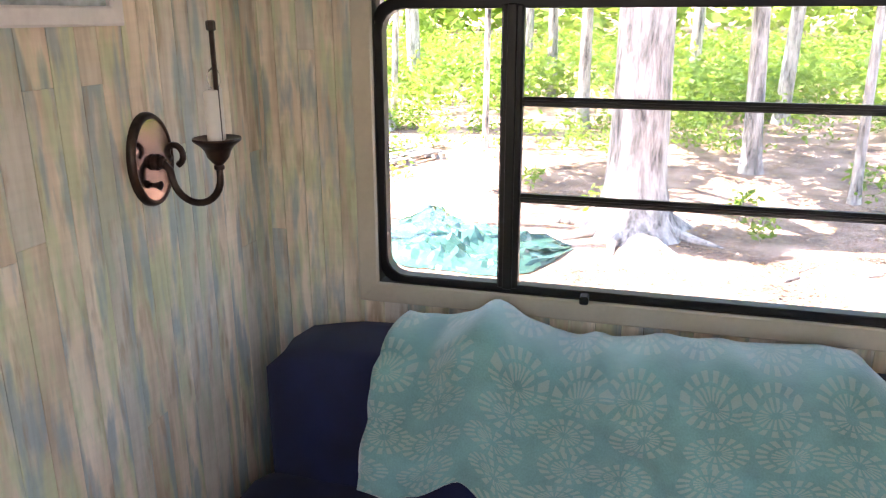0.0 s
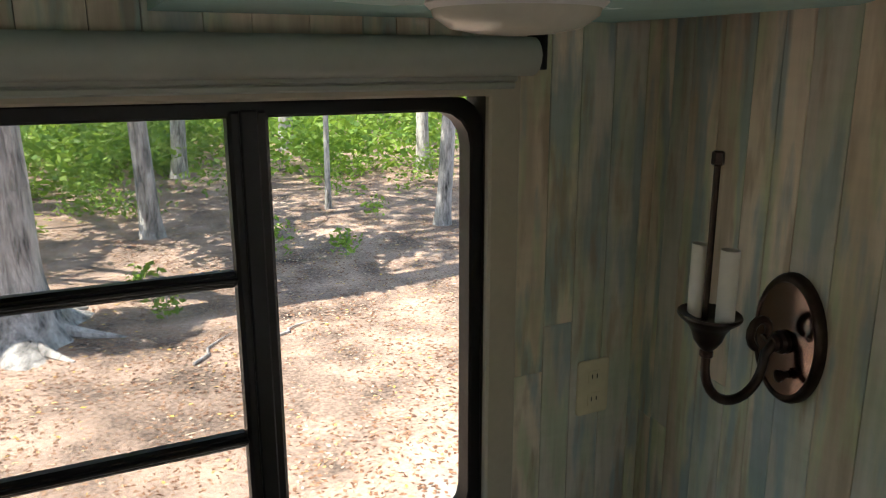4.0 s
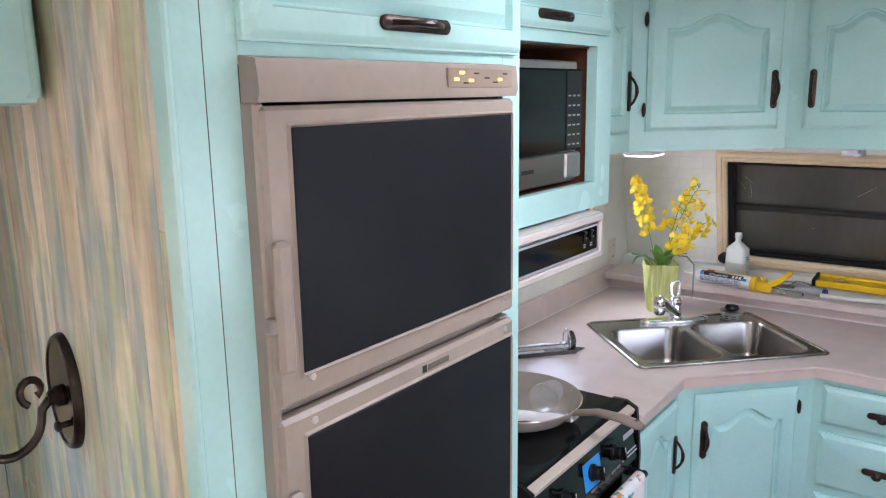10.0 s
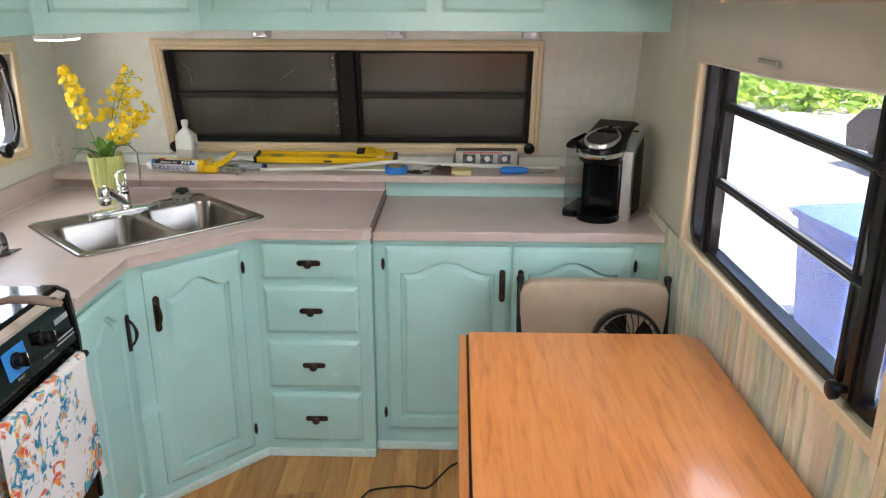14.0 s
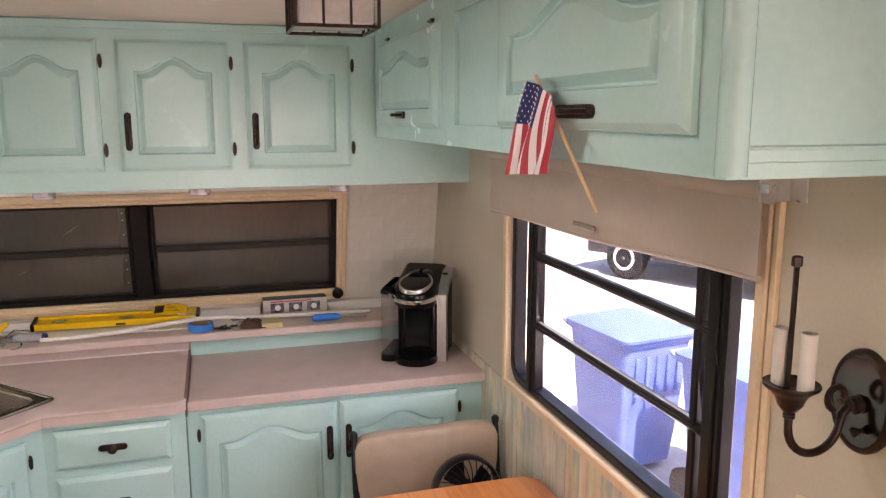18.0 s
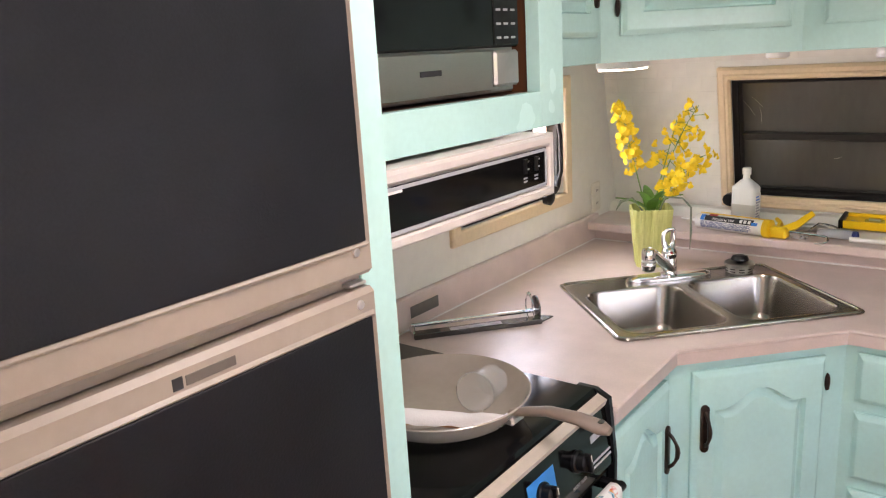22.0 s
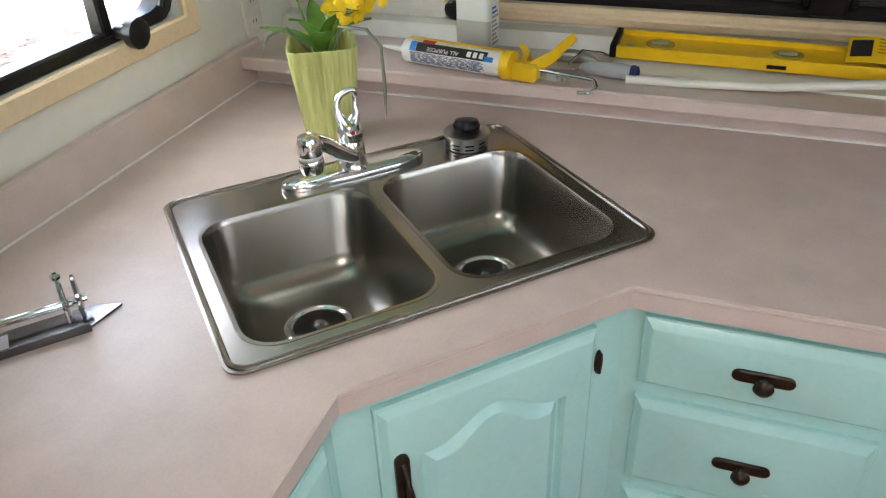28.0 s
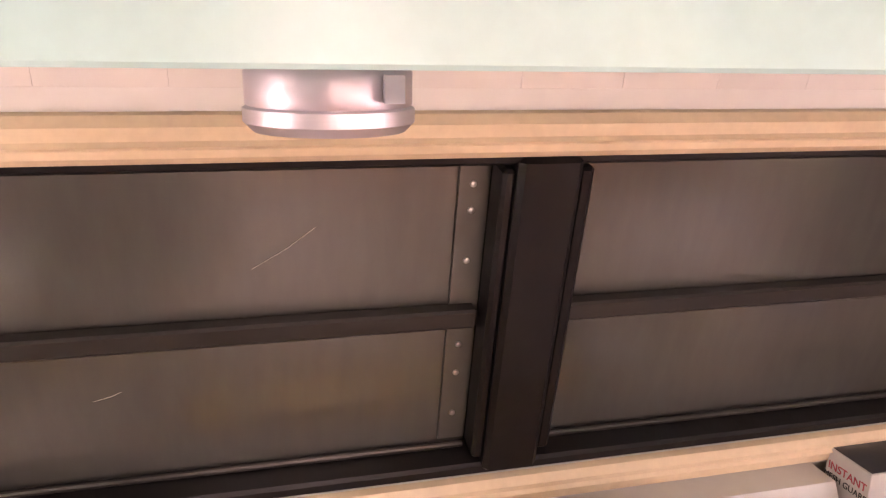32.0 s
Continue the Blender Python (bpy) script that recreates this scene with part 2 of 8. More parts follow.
CHROME = mat("polished_chrome", (0.8, 0.8, 0.82), 0.06, metal=1.0, vary=0.03, bump=0)
WHITEPL = mat("white_plastic", (0.76, 0.74, 0.71), 0.35, vary=0.04)
IVORY = mat("ivory_plastic", (0.7, 0.62, 0.42), 0.4, vary=0.05)
OAK = wood("oak_floor_planks", [(0.28, 0.115, 0.034), (0.54, 0.255, 0.075), (0.64, 0.34, 0.11)], "y", 0.34)
TABLEWOOD = wood("honey_oak_laminate", [(0.5, 0.16, 0.036), (0.66, 0.235, 0.06), (0.72, 0.275, 0.075)], "y", 0.3, 0.35, 40)
DARKWOOD = wood("dark_walnut_wood", [(0.06, 0.02, 0.01), (0.13, 0.05, 0.02)], "z", 0.4)
FRAMEWOOD = wood("grey_barn_wood", [(0.08, 0.065, 0.05), (0.17, 0.14, 0.11)], "y", 0.6)
NAVY = mat("navy_velvet", (0.008, 0.012, 0.045), 0.85, vary=0.2, fine=350, bump=0.1, sheen=0.06)
SHADECLOTH = mat("cream_shade_vinyl", (0.5, 0.42, 0.35), 0.55, vary=0.03)
ROLLER = mat("grey_cream_shade_roll", (0.42, 0.42, 0.36), 0.5, vary=0.03)
LEATHER = mat("tan_microfibre", (0.42, 0.33, 0.24), 0.75, vary=0.08, fine=250, bump=0.08)
SINKSTEEL = mat("satin_sink_steel", (0.36, 0.335, 0.305), 0.25, metal=1.0, vary=0.05, scale=3, fine=240, bump=0.01)
DARKSTEEL = mat("dark_mirror_steel", (0.16, 0.16, 0.17), 0.16, metal=1.0, vary=0.05, scale=4)
THINGLASS = mat("thin_drinking_glass", (0.9, 0.92, 0.92), 0.05, vary=0, bump=0, alpha=0.09, coat=1.0, spec=1.0)
# tint put into the glass to darken the overbright view outside
DIMMING = mat("dimming_window_glass", (0.52, 0.53, 0.57), 0.0, vary=0, bump=0, trans=1.0, ior=1.15)
PUCK = mat("satin_lilac_silver", (0.6, 0.55, 0.58), 0.42, metal=0.8, vary=0.04)
PALEMINT = mat("pale_mint_trim", (0.62, 0.8, 0.77), 0.35)
GLOSSBLACK = mat("gloss_black_plastic", (0.003, 0.003, 0.0035), 0.2, vary=0.1, spec=0.25, bump=0.005)
CLEARTANK = mat("clear_tank_plastic", (0.16, 0.17, 0.165), 0.08, vary=0.02, bump=0, alpha=0.3, coat=0.8)
GLASS = mat("clear_glass", (1, 1, 1), 0.0, vary=0, bump=0, trans=1.0, ior=1.45)
PANE = mat("thin_window_glass", (0.96, 0.97, 0.96), 0.0, vary=0, bump=0, trans=1.0, ior=1.1)
SCREENED = mat("dark_window_backing", (0.16, 0.153, 0.136), 0.22, metal=0.6, vary=0.07, scale=5.0, fine=60, bump=0.004, coat=0.25, stretch=(1, 1, 0.12))
YELLOW = mat("yellow_plastic", (0.8, 0.49, 0.012), 0.35, vary=0.06)
SILVER = mat("satin_silver", (0.55, 0.53, 0.53), 0.3, metal=0.85, vary=0.06)
CERAMIC = mat("taupe_ceramic_pan", (0.36, 0.31, 0.26), 0.22, vary=0.04, coat=0.4)
BLUETAPE = mat("blue_painters_tape", (0.02, 0.2, 0.62), 0.5, vary=0.05)
WHITECLOTH = mat("white_cotton", (0.78, 0.75, 0.74), 0.9, vary=0.05, fine=400, bump=0.12)
RED = mat("red_print", (0.45, 0.04, 0.055), 0.6)
DARKBLUE = mat("dark_blue_cloth", (0.02, 0.03, 0.12), 0.8)
INK = mat("black_print", (0.02, 0.02, 0.022), 0.6)
GREYPRINT = mat("grey_print", (0.35, 0.36, 0.38), 0.6)
PLATEFACE = mat("glossy_brown_plate", (0.2, 0.15, 0.135), 0.14, metal=1.0, vary=0.05, bump=0.004)
SLEEVE = mat("ivory_candle_sleeve", (0.66, 0.63, 0.56), 0.45, vary=0.04)
LED = glow("lit_led_strip", (1.0, 0.93, 0.82), 1.2)
AMBER = glow("amber_indicator", (1.0, 0.5, 0.05), 0.6)

# ---- mesh tools ----
I4 = Matrix.Identity(4)


class Mesh:
    """Collects vertices and faces of one part."""

    def __init__(self):
        self.v, self.f = [], []

    def add(self, verts, faces, m=I4):
        k = len(self.v)
        self.v += [tuple(m @ Vector(p)) for p in verts]
        self.f += [tuple(i + k for i in f) for f in faces]
        return self

    def box(self, lo, hi, c=0.002, m=I4):
        """A box with chamfered edges."""
        lo, hi = Vector(map(min, lo, hi)), Vector(map(max, lo, hi))
        c = min(c, 0.45 * min(hi - lo))
        vs, idx = [], {}
        for sx in (0, 1):
            for sy in (0, 1):
                for sz in (0, 1):
                    s = (sx, sy, sz)
                    corner = [hi[i] if s[i] else lo[i] for i in range(3)]
                    for ax in range(3):
                        p = [corner[i] if i == ax else corner[i] + (-c if s[i] else c) for i in range(3)]
                        idx[s, ax] = len(vs)
                        vs.append(p)
        fs = []
        for ax in range(3):
            a, b = (ax + 1) % 3, (ax + 2) % 3
            for s in (0, 1):
                q = []
                for ta, tb in ((0, 0), (1, 0), (1, 1), (0, 1)):
                    k = [0, 0, 0]
                    k[ax], k[a], k[b] = s, ta, tb
                    q.append(idx[tuple(k), ax])
                fs.append(q if s else q[::-1])
            for ta in (0, 1):
                for tb in (0, 1):
                    k0, k1 = [0, 0, 0], [0, 0, 0]
                    k0[a], k0[b], k1[a], k1[b], k1[ax] = ta, tb, ta, tb, 1
                    q = [idx[tuple(k0), a], idx[tuple(k1), a], idx[tuple(k1), b], idx[tuple(k0), b]]
                    fs.append(q if ta == tb else q[::-1])
        for s in [(x, y, z) for x in (0, 1) for y in (0, 1) for z in (0, 1)]:
            q = [idx[s, 0], idx[s, 1], idx[s, 2]]
            fs.append(q if sum(s) % 2 else q[::-1])
        return self.add(vs, fs, m)

    def loft(self, loops, cap0=True, cap1=True, closed=True, m=I4):
        n = len(loops[0])
        vs = [p for lp in loops for p in lp]
        fs = []
        for k in range(len(loops) - 1):
            for i in range(n if closed else n - 1):
                j = (i + 1) % n
                fs.append((k * n + i, k * n + j, (k + 1) * n + j, (k + 1) * n + i))
        if cap0:
            fs.append(tuple(range(n))[::-1])
        if cap1:
            fs.append(tuple((len(loops) - 1) * n + i for i in range(n)))
        return self.add(vs, fs, m)

    def prism(self, poly, z0, z1, m=I4, c=0.0):
        if not c:
            return self.loft([[(x, y, z0) for x, y in poly], [(x, y, z1) for x, y in poly]], m=m)
        cx, cy = sum(p[0] for p in poly) / len(poly), sum(p[1] for p in poly) / len(poly)
        sm = [(x - c * (1 if x > cx else -1), y - c * (1 if y > cy else -1)) for x, y in poly]
        return self.loft([[(x, y, z0) for x, y in sm], [(x, y, z0 + c) for x, y in poly], [(x, y, z1 - c) for x, y in poly], [(x, y, z1) for x, y in sm]], m=m)

    def lathe(self, prof, n=24, m=I4, cap0=True, cap1=True):
        loops = [[(r * math.cos(2 * math.pi * i / n), r * math.sin(2 * math.pi * i / n), z) for i in range(n)] for r, z in prof]
        return self.loft(loops, cap0, cap1, m=m)

    def tube(self, pts, r, n=8, m=I4, caps=True):
        pts = [Vector(p) for p in pts]
        rs = r if isinstance(r, (list, tuple)) else [r] * len(pts)
        loops, up = [], Vector((0.31, 0.17, 0.94))
        for i, p in enumerate(pts):
            d = (pts[min(i + 1, len(pts) - 1)] - pts[max(i - 1, 0)]).normalized()
            if abs(d.dot(up)) > 0.95:
                up = Vector((0.9, 0.3, 0.1))
            s = d.cross(up).normalized()
            u = s.cross(d).normalized()
            up = u
            loops.append([p + rs[i] * (math.cos(2 * math.pi * k / n) * s + math.sin(2 * math.pi * k / n) * u) for k in range(n)])
        return self.loft(loops, caps, caps, m=m)

    def grid(self, fn, nu, nv, m=I4, thick=0.0):
        """A sheet from fn(u, v), u and v in 0..1, with thickness along -z of its local normal when thick is set."""
        top = [Vector(fn(i / nu, j / nv)) for j in range(nv + 1) for i in range(nu + 1)]
        w = nu + 1
        fs = [(j * w + i, j * w + i + 1, (j + 1) * w + i + 1, (j + 1) * w + i) for j in range(nv) for i in range(nu)]
        if not thick:
            return self.add(top, fs, m)
        low = []
        for j in range(nv + 1):
            for i in range(nu + 1):
                a = top[j * w + min(i + 1, nu)] - top[j * w + max(i - 1, 0)]
                b = top[min(j + 1, nv) * w + i] - top[max(j - 1, 0) * w + i]
                low.append(top[j * w + i] - thick * a.cross(b).normalized())
        k = len(top)
        fs += [tuple(x + k for x in f[::-1]) for f in fs]
        rim = [i for i in range(w)] + [j * w + nu for j in range(1, nv + 1)] + [nv * w + i for i in range(nu - 1, -1, -1)] + [j * w for j in range(nv - 1, 0, -1)]
        fs += [(rim[(q + 1) % len(rim)], rim[q], rim[q] + k, rim[(q + 1) % len(rim)] + k) for q in range(len(rim))]
        return self.add(top + low, fs, m)

    def data(self, name, smooth=40):
        me = bpy.data.meshes.new(name)
        me.from_pydata(self.v, [], self.f)
        me.update()
        if smooth:
            me.polygons.foreach_set("use_smooth", [True] * len(me.polygons))
            me.set_sharp_from_angle(angle=radians(smooth))
        return me


BASE = {}


def thing(name, at, label, category, group="", rz=0.0):
    """An Empty at the base of a thing. Its parts are given in world places, unless they are turned by rz about the base."""
    ob = new(name)
    ob.empty_display_size = 0.05
    ob.matrix_basis = pose(*at, 0, 0, rz)
    BASE[ob.name] = pose(*at).inverted()
    return tagged(ob, label, category, group)


def part(name, mesh, material, parent=None, label="", smooth=40):
    me = mesh.data(name, smooth) if isinstance(mesh, Mesh) else mesh
    if material and not me.materials:
        me.materials.append(material)
    ob = new(name, me)
    if parent:
        ob.parent = parent
        if parent.name in BASE:
            ob.matrix_parent_inverse = BASE[parent.name]
    return tagged(ob, label)


def structure(name, mesh, material, label, category, smooth=40):
    return tagged(part(name, mesh, material, None, label, smooth), category=category, kind="structure")


def solo(name, mesh, material, label, category, group="", smooth=40):
    return tagged(part(name, mesh, material, None, label, smooth), category=category, group=group)


def box(lo, hi, c=0.002, m=I4):
    return Mesh().box(lo, hi, c, m)


def facing(x, y, z, deg):
    """A frame on a wall: its x runs to the viewer's right along the wall, its -y out of it; deg 0 faces south."""
    return pose(x, y, z, 0, 0, deg)


def lettering(name, words, size, m, material, parent, turn=90):
    """Words in the built-in font, centred, standing in the frame's xz plane when turn is 90."""
    cu = bpy.data.curves.new(name, "FONT")
    cu.body, cu.size, cu.align_x, cu.extrude = words, size, "CENTER", 0.0003
    tmp = bpy.data.objects.new(name, cu)
    me = bpy.data.meshes.new_from_object(tmp)
    bpy.data.objects.remove(tmp)
    me.transform(m @ pose(0, 0, 0, turn))
    return part(name, me, material, parent)


EAST_FACE, SOUTH_FACE, WEST_FACE, NORTH_FACE = 90, 0, -90, 180

# ---- plan: x east, y north, metres ----
FLOOR, CEILING = -0.02, 2.112
WX, EX = 0.285, 2.715          # kitchen side walls
SLIDE_N, SLIDE_S = -2.53, -5.12  # end walls of the sofa bay
SOUTH = -6.5
GROUND = -0.78


def north_y(z):
    """The rear wall leans in towards its top."""
    return 0.183 - 0.221 * (z - 1.035)


LEAN = math.degrees(math.atan(0.221))

# ---- floor, ceiling, walls ----
floor = structure("floor", box((-0.1, SOUTH - 0.1, -0.12), (EX + 0.06, 0.3, FLOOR - 0.012), 0), GROOVE, "wood-look plank floor of the caravan", "floor")
structure("ceiling", box((-0.1, SOUTH - 0.1, CEILING), (EX + 0.06, 0.3, CEILING + 0.08), 0), CEIL, "smooth cream caravan ceiling", "ceiling")
# unseen vent, added to carry the overhead lamp
vent = thing("assumed_roof_vent", (1.42, -1.75, CEILING), "assumed white roof vent with a clear dome, added for overhead light", "vent")
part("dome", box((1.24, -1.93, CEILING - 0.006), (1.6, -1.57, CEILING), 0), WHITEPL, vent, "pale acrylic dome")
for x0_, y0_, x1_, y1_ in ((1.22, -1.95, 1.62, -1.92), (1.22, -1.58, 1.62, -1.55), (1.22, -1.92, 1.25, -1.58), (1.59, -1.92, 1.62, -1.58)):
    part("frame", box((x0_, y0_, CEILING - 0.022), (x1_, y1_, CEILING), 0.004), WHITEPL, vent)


def wall_with_holes(name, axis, at, thick, a0, a1, z0, z1, holes, material, label):
    """A wall across an axis with rectangular openings (a0, a1, z0, z1) through it."""
    mesh = Mesh()
    cuts = sorted({a0, a1, *[h[0] for h in holes], *[h[1] for h in holes]})
    for lo, hi in zip(cuts, cuts[1:]):
        mid = (lo + hi) / 2
        gaps = sorted((h[2], h[3]) for h in holes if h[0] < mid < h[1])
        z = z0
        for g0, g1 in gaps + [(z1, z1)]:
            if g0 > z:
                p, q = ((at, lo, z), (at + thick, hi, g0)) if axis == "x" else ((lo, at, z), (hi, at + thick, g0))
                mesh.box(p, q, 0)
            z = g1
    return structure(name, mesh, material, label, "wall", 0)


WIN_W = (-4.755, -2.812, 0.795, 1.632)
WIN_K = (-0.866, -0.24, 1.12, 1.475)
WIN_E = (-1.955, -0.765, 0.937, 1.665)
DOOR_E = (-3.22, -2.5, FLOOR, 1.93)
wall_slide = wall_with_holes("wall_slide_west", "x", 0.02, -0.07, SLIDE_S - 0.15, -2.36, FLOOR, CEILING, [WIN_W], SEAM, "window wall of the sofa bay")
wall_with_holes("wall_kitchen_west", "x", WX, -0.06, -2.4, 0.3, FLOOR, CEILING, [WIN_K], PANEL, "pale panelled wall behind the stove")
# the third hole is unseen, made for the added front fill lamp
wall_east = wall_with_holes("wall_east", "x", EX, 0.07, SOUTH, 0.3, FLOOR, CEILING, [WIN_E, DOOR_E, (-4.95, -3.95, 0.95, 1.65)], WALLPAPER, "cream papered wall with a window and entry door")
# this opening is unseen, cut for the added south fill lamp
wall_with_holes("wall_south", "y", SOUTH, -0.07, -0.1, EX + 0.07, FLOOR, CEILING, [(0.65, 2.35, 0.92, 1.78)], WALLPAPER, "plain cream wall at the front end")
wall_with_holes("wall_west_front", "x", WX, -0.06, SOUTH, SLIDE_S - 0.1, FLOOR, CEILING, [], WALLPAPER, "plain cream side wall")
WIN_N = (0.742, 2.278, 1.071, 1.472)
rear = Mesh()
for x0, x1, z0, z1 in ((0.2, WIN_N[0], FLOOR, CEILING), (WIN_N[1], EX + 0.02, FLOOR, CEILING), (WIN_N[0], WIN_N[1], FLOOR, WIN_N[2]), (WIN_N[0], WIN_N[1], WIN_N[3], CEILING)):
    rear.add([(x, north_y(z) + d, z) for d in (0, 0.06) for x, z in ((x0, z0), (x1, z0), (x1, z1), (x0, z1))],
             [(0, 1, 2, 3), (7, 6, 5, 4), (0, 4, 5, 1), (1, 5, 6, 2), (2, 6, 7, 3), (3, 7, 4, 0)])
TILE = mat("white_tile_backsplash", (0.72, 0.69, 0.625), 0.25, vary=0.03, fine=20)
wall_north = structure("wall_north", rear, PANEL, "pale rear wall that leans inwards", "wall", 0)


def skew_wall(name, p, q, thick, label):
    d = Vector((q[0] - p[0], q[1] - p[1], 0))
    m = Matrix.Translation((p[0], p[1], 0)) @ Matrix.Rotation(math.atan2(d.y, d.x), 4, "Z")
    ob = structure(name, box((0, 0, FLOOR), (d.length, thick, CEILING), 0, m), SEAM, label, "wall", 0)
    return ob, m, d.length


wall_bay_n, M_BAYN, L_BAYN = skew_wall("wall_slide_north", (0.02, -2.428), (0.925, -2.588), 0.03, "end wall of the sofa bay clad in weathered boards")
wall_bay_s, M_BAYS, L_BAYS = skew_wall("wall_slide_south", (0.03, SLIDE_S), (1.45, SLIDE_S), -0.03, "end wall of the sofa bay clad in weathered boards")

# ---- windows ----


def rounded_rect(w, h, r, n=5, x0=0.0, y0=0.0):
    pts = []
    for cx, cy, a0 in ((x0 + w - r, y0 + h - r, 0), (x0 + r, y0 + h - r, 90), (x0 + r, y0 + r, 180), (x0 + w - r, y0 + r, 270)):
        pts += [(cx + r * math.cos(radians(a0 + 90 * i / n)), cy + r * math.sin(radians(a0 + 90 * i / n))) for i in range(n + 1)]
    return pts


def ring(w, h, t, y0, y1, m, r=0.0, chamfer=0.004):
    """A rectangular frame of bar width t round an opening w x h, from depth y0 to y1; in a wall's frame."""
    mesh = Mesh()
    outer = rounded_rect(w + 2 * t, h + 2 * t, max(r, 0.003), 4, -t, -t)
    inner = rounded_rect(w, h, max(r, 0.003), 4)
    c = chamfer
    mid_o = rounded_rect(w + 2 * t - 2 * c, h + 2 * t - 2 * c, max(r, 0.003), 4, -t + c, -t + c)
    mid_i = rounded_rect(w + 2 * c, h + 2 * c, max(r, 0.003) + c, 4, -c, -c)
    loops = [[(x, y1, z) for x, z in inner], [(x, y0 + c, z) for x, z in inner], [(x, y0, z) for x, z in mid_i], [(x, y0, z) for x, z in mid_o], [(x, y0 + c, z) for x, z in outer], [(x, y1, z) for x, z in outer]]
    return mesh.loft([lp[::-1] for lp in loops] + [loops[0][::-1]], False, False, m=m)


def slider_window(name, m, w, h, trim, material, label, mullions, bars, corner=0.06, depth=0.06, glass=None, knob_size=1.0):
    """A caravan window: trim, black frame with round corners, two uprights, cross bars between them, panes, a crank knob."""
    ob = structure(name, ring(w, h, trim, -0.016, 0.0, m), material, label, "window")
    part("window_frame", ring(w - 0.05, h - 0.05, 0.026, 0.006, depth - 0.01, m @ pose(0.025, 0, 0.025), corner), BLACKFRAME, ob, "black rounded aluminium frame")
    for x in mullions:
        part("mullion", Mesh().box((x - 0.031, 0.002, 0.012), (x + 0.031, 0.04, h - 0.012), 0.006, m).box((x - 0.014, -0.004, 0.012), (x + 0.014, 0.004, h - 0.012), 0.003, m), BLACKFRAME, ob)
    if glass:
        part("screen_bar", Mesh().box((mullions[1] - 0.07, 0.004, 0.012), (mullions[1] - 0.05, 0.03, h - 0.012), 0.004, m), BLACKFRAME, ob)
    for z in bars:
        part("crossbar", Mesh().box((mullions[0] + 0.03, 0.006, z - 0.013), (mullions[1] - 0.03, 0.03, z + 0.013), 0.005, m).box((mullions[0] + 0.03, 0.0, z - 0.004), (mullions[1] - 0.03, 0.01, z + 0.004), 0.002, m), BLACKFRAME, ob)
    for a, b in ((0.02, mullions[0]), (mullions[0], mullions[1]), (mullions[1], w - 0.02)):
        g = part("pane", box((a, 0.044, 0.02), (b, 0.048, h - 0.02), 0, m), glass or PANE, ob, smooth=0)
        g.visible_shadow = False
    knob = Mesh().lathe([(0.012, 0), (0.012, 0.03), (0.026, 0.032), (0.028, 0.05), (0.02, 0.056)], 12, m @ pose(mullions[1], 0.0, 0.035, 90) @ Matrix.Scale(knob_size, 4))
    part("crank_knob", knob, BLACKPLASTIC, ob)
    return ob


mW = facing(0.02, WIN_W[0], WIN_W[2], EAST_FACE)
win_w = slider_window("window_1", mW, WIN_W[1] - WIN_W[0], WIN_W[3] - WIN_W[2], 0.062, TRIMCREAM, "wide sofa-side window with cream trim and black bars", (0.402, 1.539), (0.291, 0.565))
sill = Mesh().box((0.62, -0.03, -0.005), (0.645, 0.01, 0.02), 0.004, mW)
part("latch", sill, BLACKPLASTIC, win_w)
MESHSCREEN = mat("grey_insect_mesh", (0.32, 0.32, 0.31), 0.7, vary=0.05, fine=400, bump=0.02, alpha=0.14)
part("insect_screen", box((0.43, 0.034, 0.03), (1.51, 0.0345, 0.81), 0, mW), MESHSCREEN, win_w, "fine grey insect screen", 0).visible_shadow = False
mE = facing(EX, WIN_E[1], WIN_E[2], WEST_FACE)
win_e = slider_window("window_2", mE, WIN_E[1] - WIN_E[0], WIN_E[3] - WIN_E[2], 0.03, TRIMWOOD, "dinette window with pale wood trim and black bars", (0.165, 1.068), (0.233, 0.45), glass=DIMMING, knob_size=0.7)
part("sash_stile", box((0.982, 0.012, 0.03), (1.006, 0.04, WIN_E[3] - WIN_E[2] - 0.03), 0.004, mE), BLACKFRAME, win_e)
part("insect_screen", box((0.19, 0.05, 0.03), (0.97, 0.0505, 0.7), 0, mE), MESHSCREEN, win_e, "fine grey insect screen", 0).visible_shadow = False
mK = facing(WX, WIN_K[0], WIN_K[2], EAST_FACE)
wk, hk = WIN_K[1] - WIN_K[0], WIN_K[3] - WIN_K[2]
win_k = structure("window_3", ring(wk, hk, 0.042, -0.014, 0.0, mK), TRIMWOOD, "small window behind the range hood with wood trim", "window")
part("window_frame", ring(wk - 0.05, hk - 0.05, 0.026, 0.006, 0.05, mK @ pose(0.025, 0, 0.025), 0.05), BLACKFRAME, win_k)
for x in (0.1, 0.165, 0.43):
    part("mullion", box((x - 0.013, 0.004, 0.012), (x + 0.013, 0.035, hk - 0.012), 0.004, mK), BLACKFRAME, win_k)
part("pane", box((0.02, 0.042, 0.02), (wk - 0.02, 0.046, hk - 0.02), 0, mK), PANE, win_k, smooth=0).visible_shadow = False
part("crank_knob", Mesh().lathe([(0.012, 0), (0.012, 0.03), (0.026, 0.032), (0.028, 0.05), (0.02, 0.056)], 12, mK @ pose(wk - 0.18, 0, 0.02, 90)), BLACKPLASTIC, win_k)
part("crank_arm", Mesh().tube([tuple(mK @ Vector(p)) for p in ((wk - 0.05, 0.0, 0.03), (wk - 0.03, -0.008, 0.08), (wk - 0.035, -0.01, 0.2), (wk - 0.06, -0.006, 0.3))], 0.008), BLACKPLASTIC, win_k)

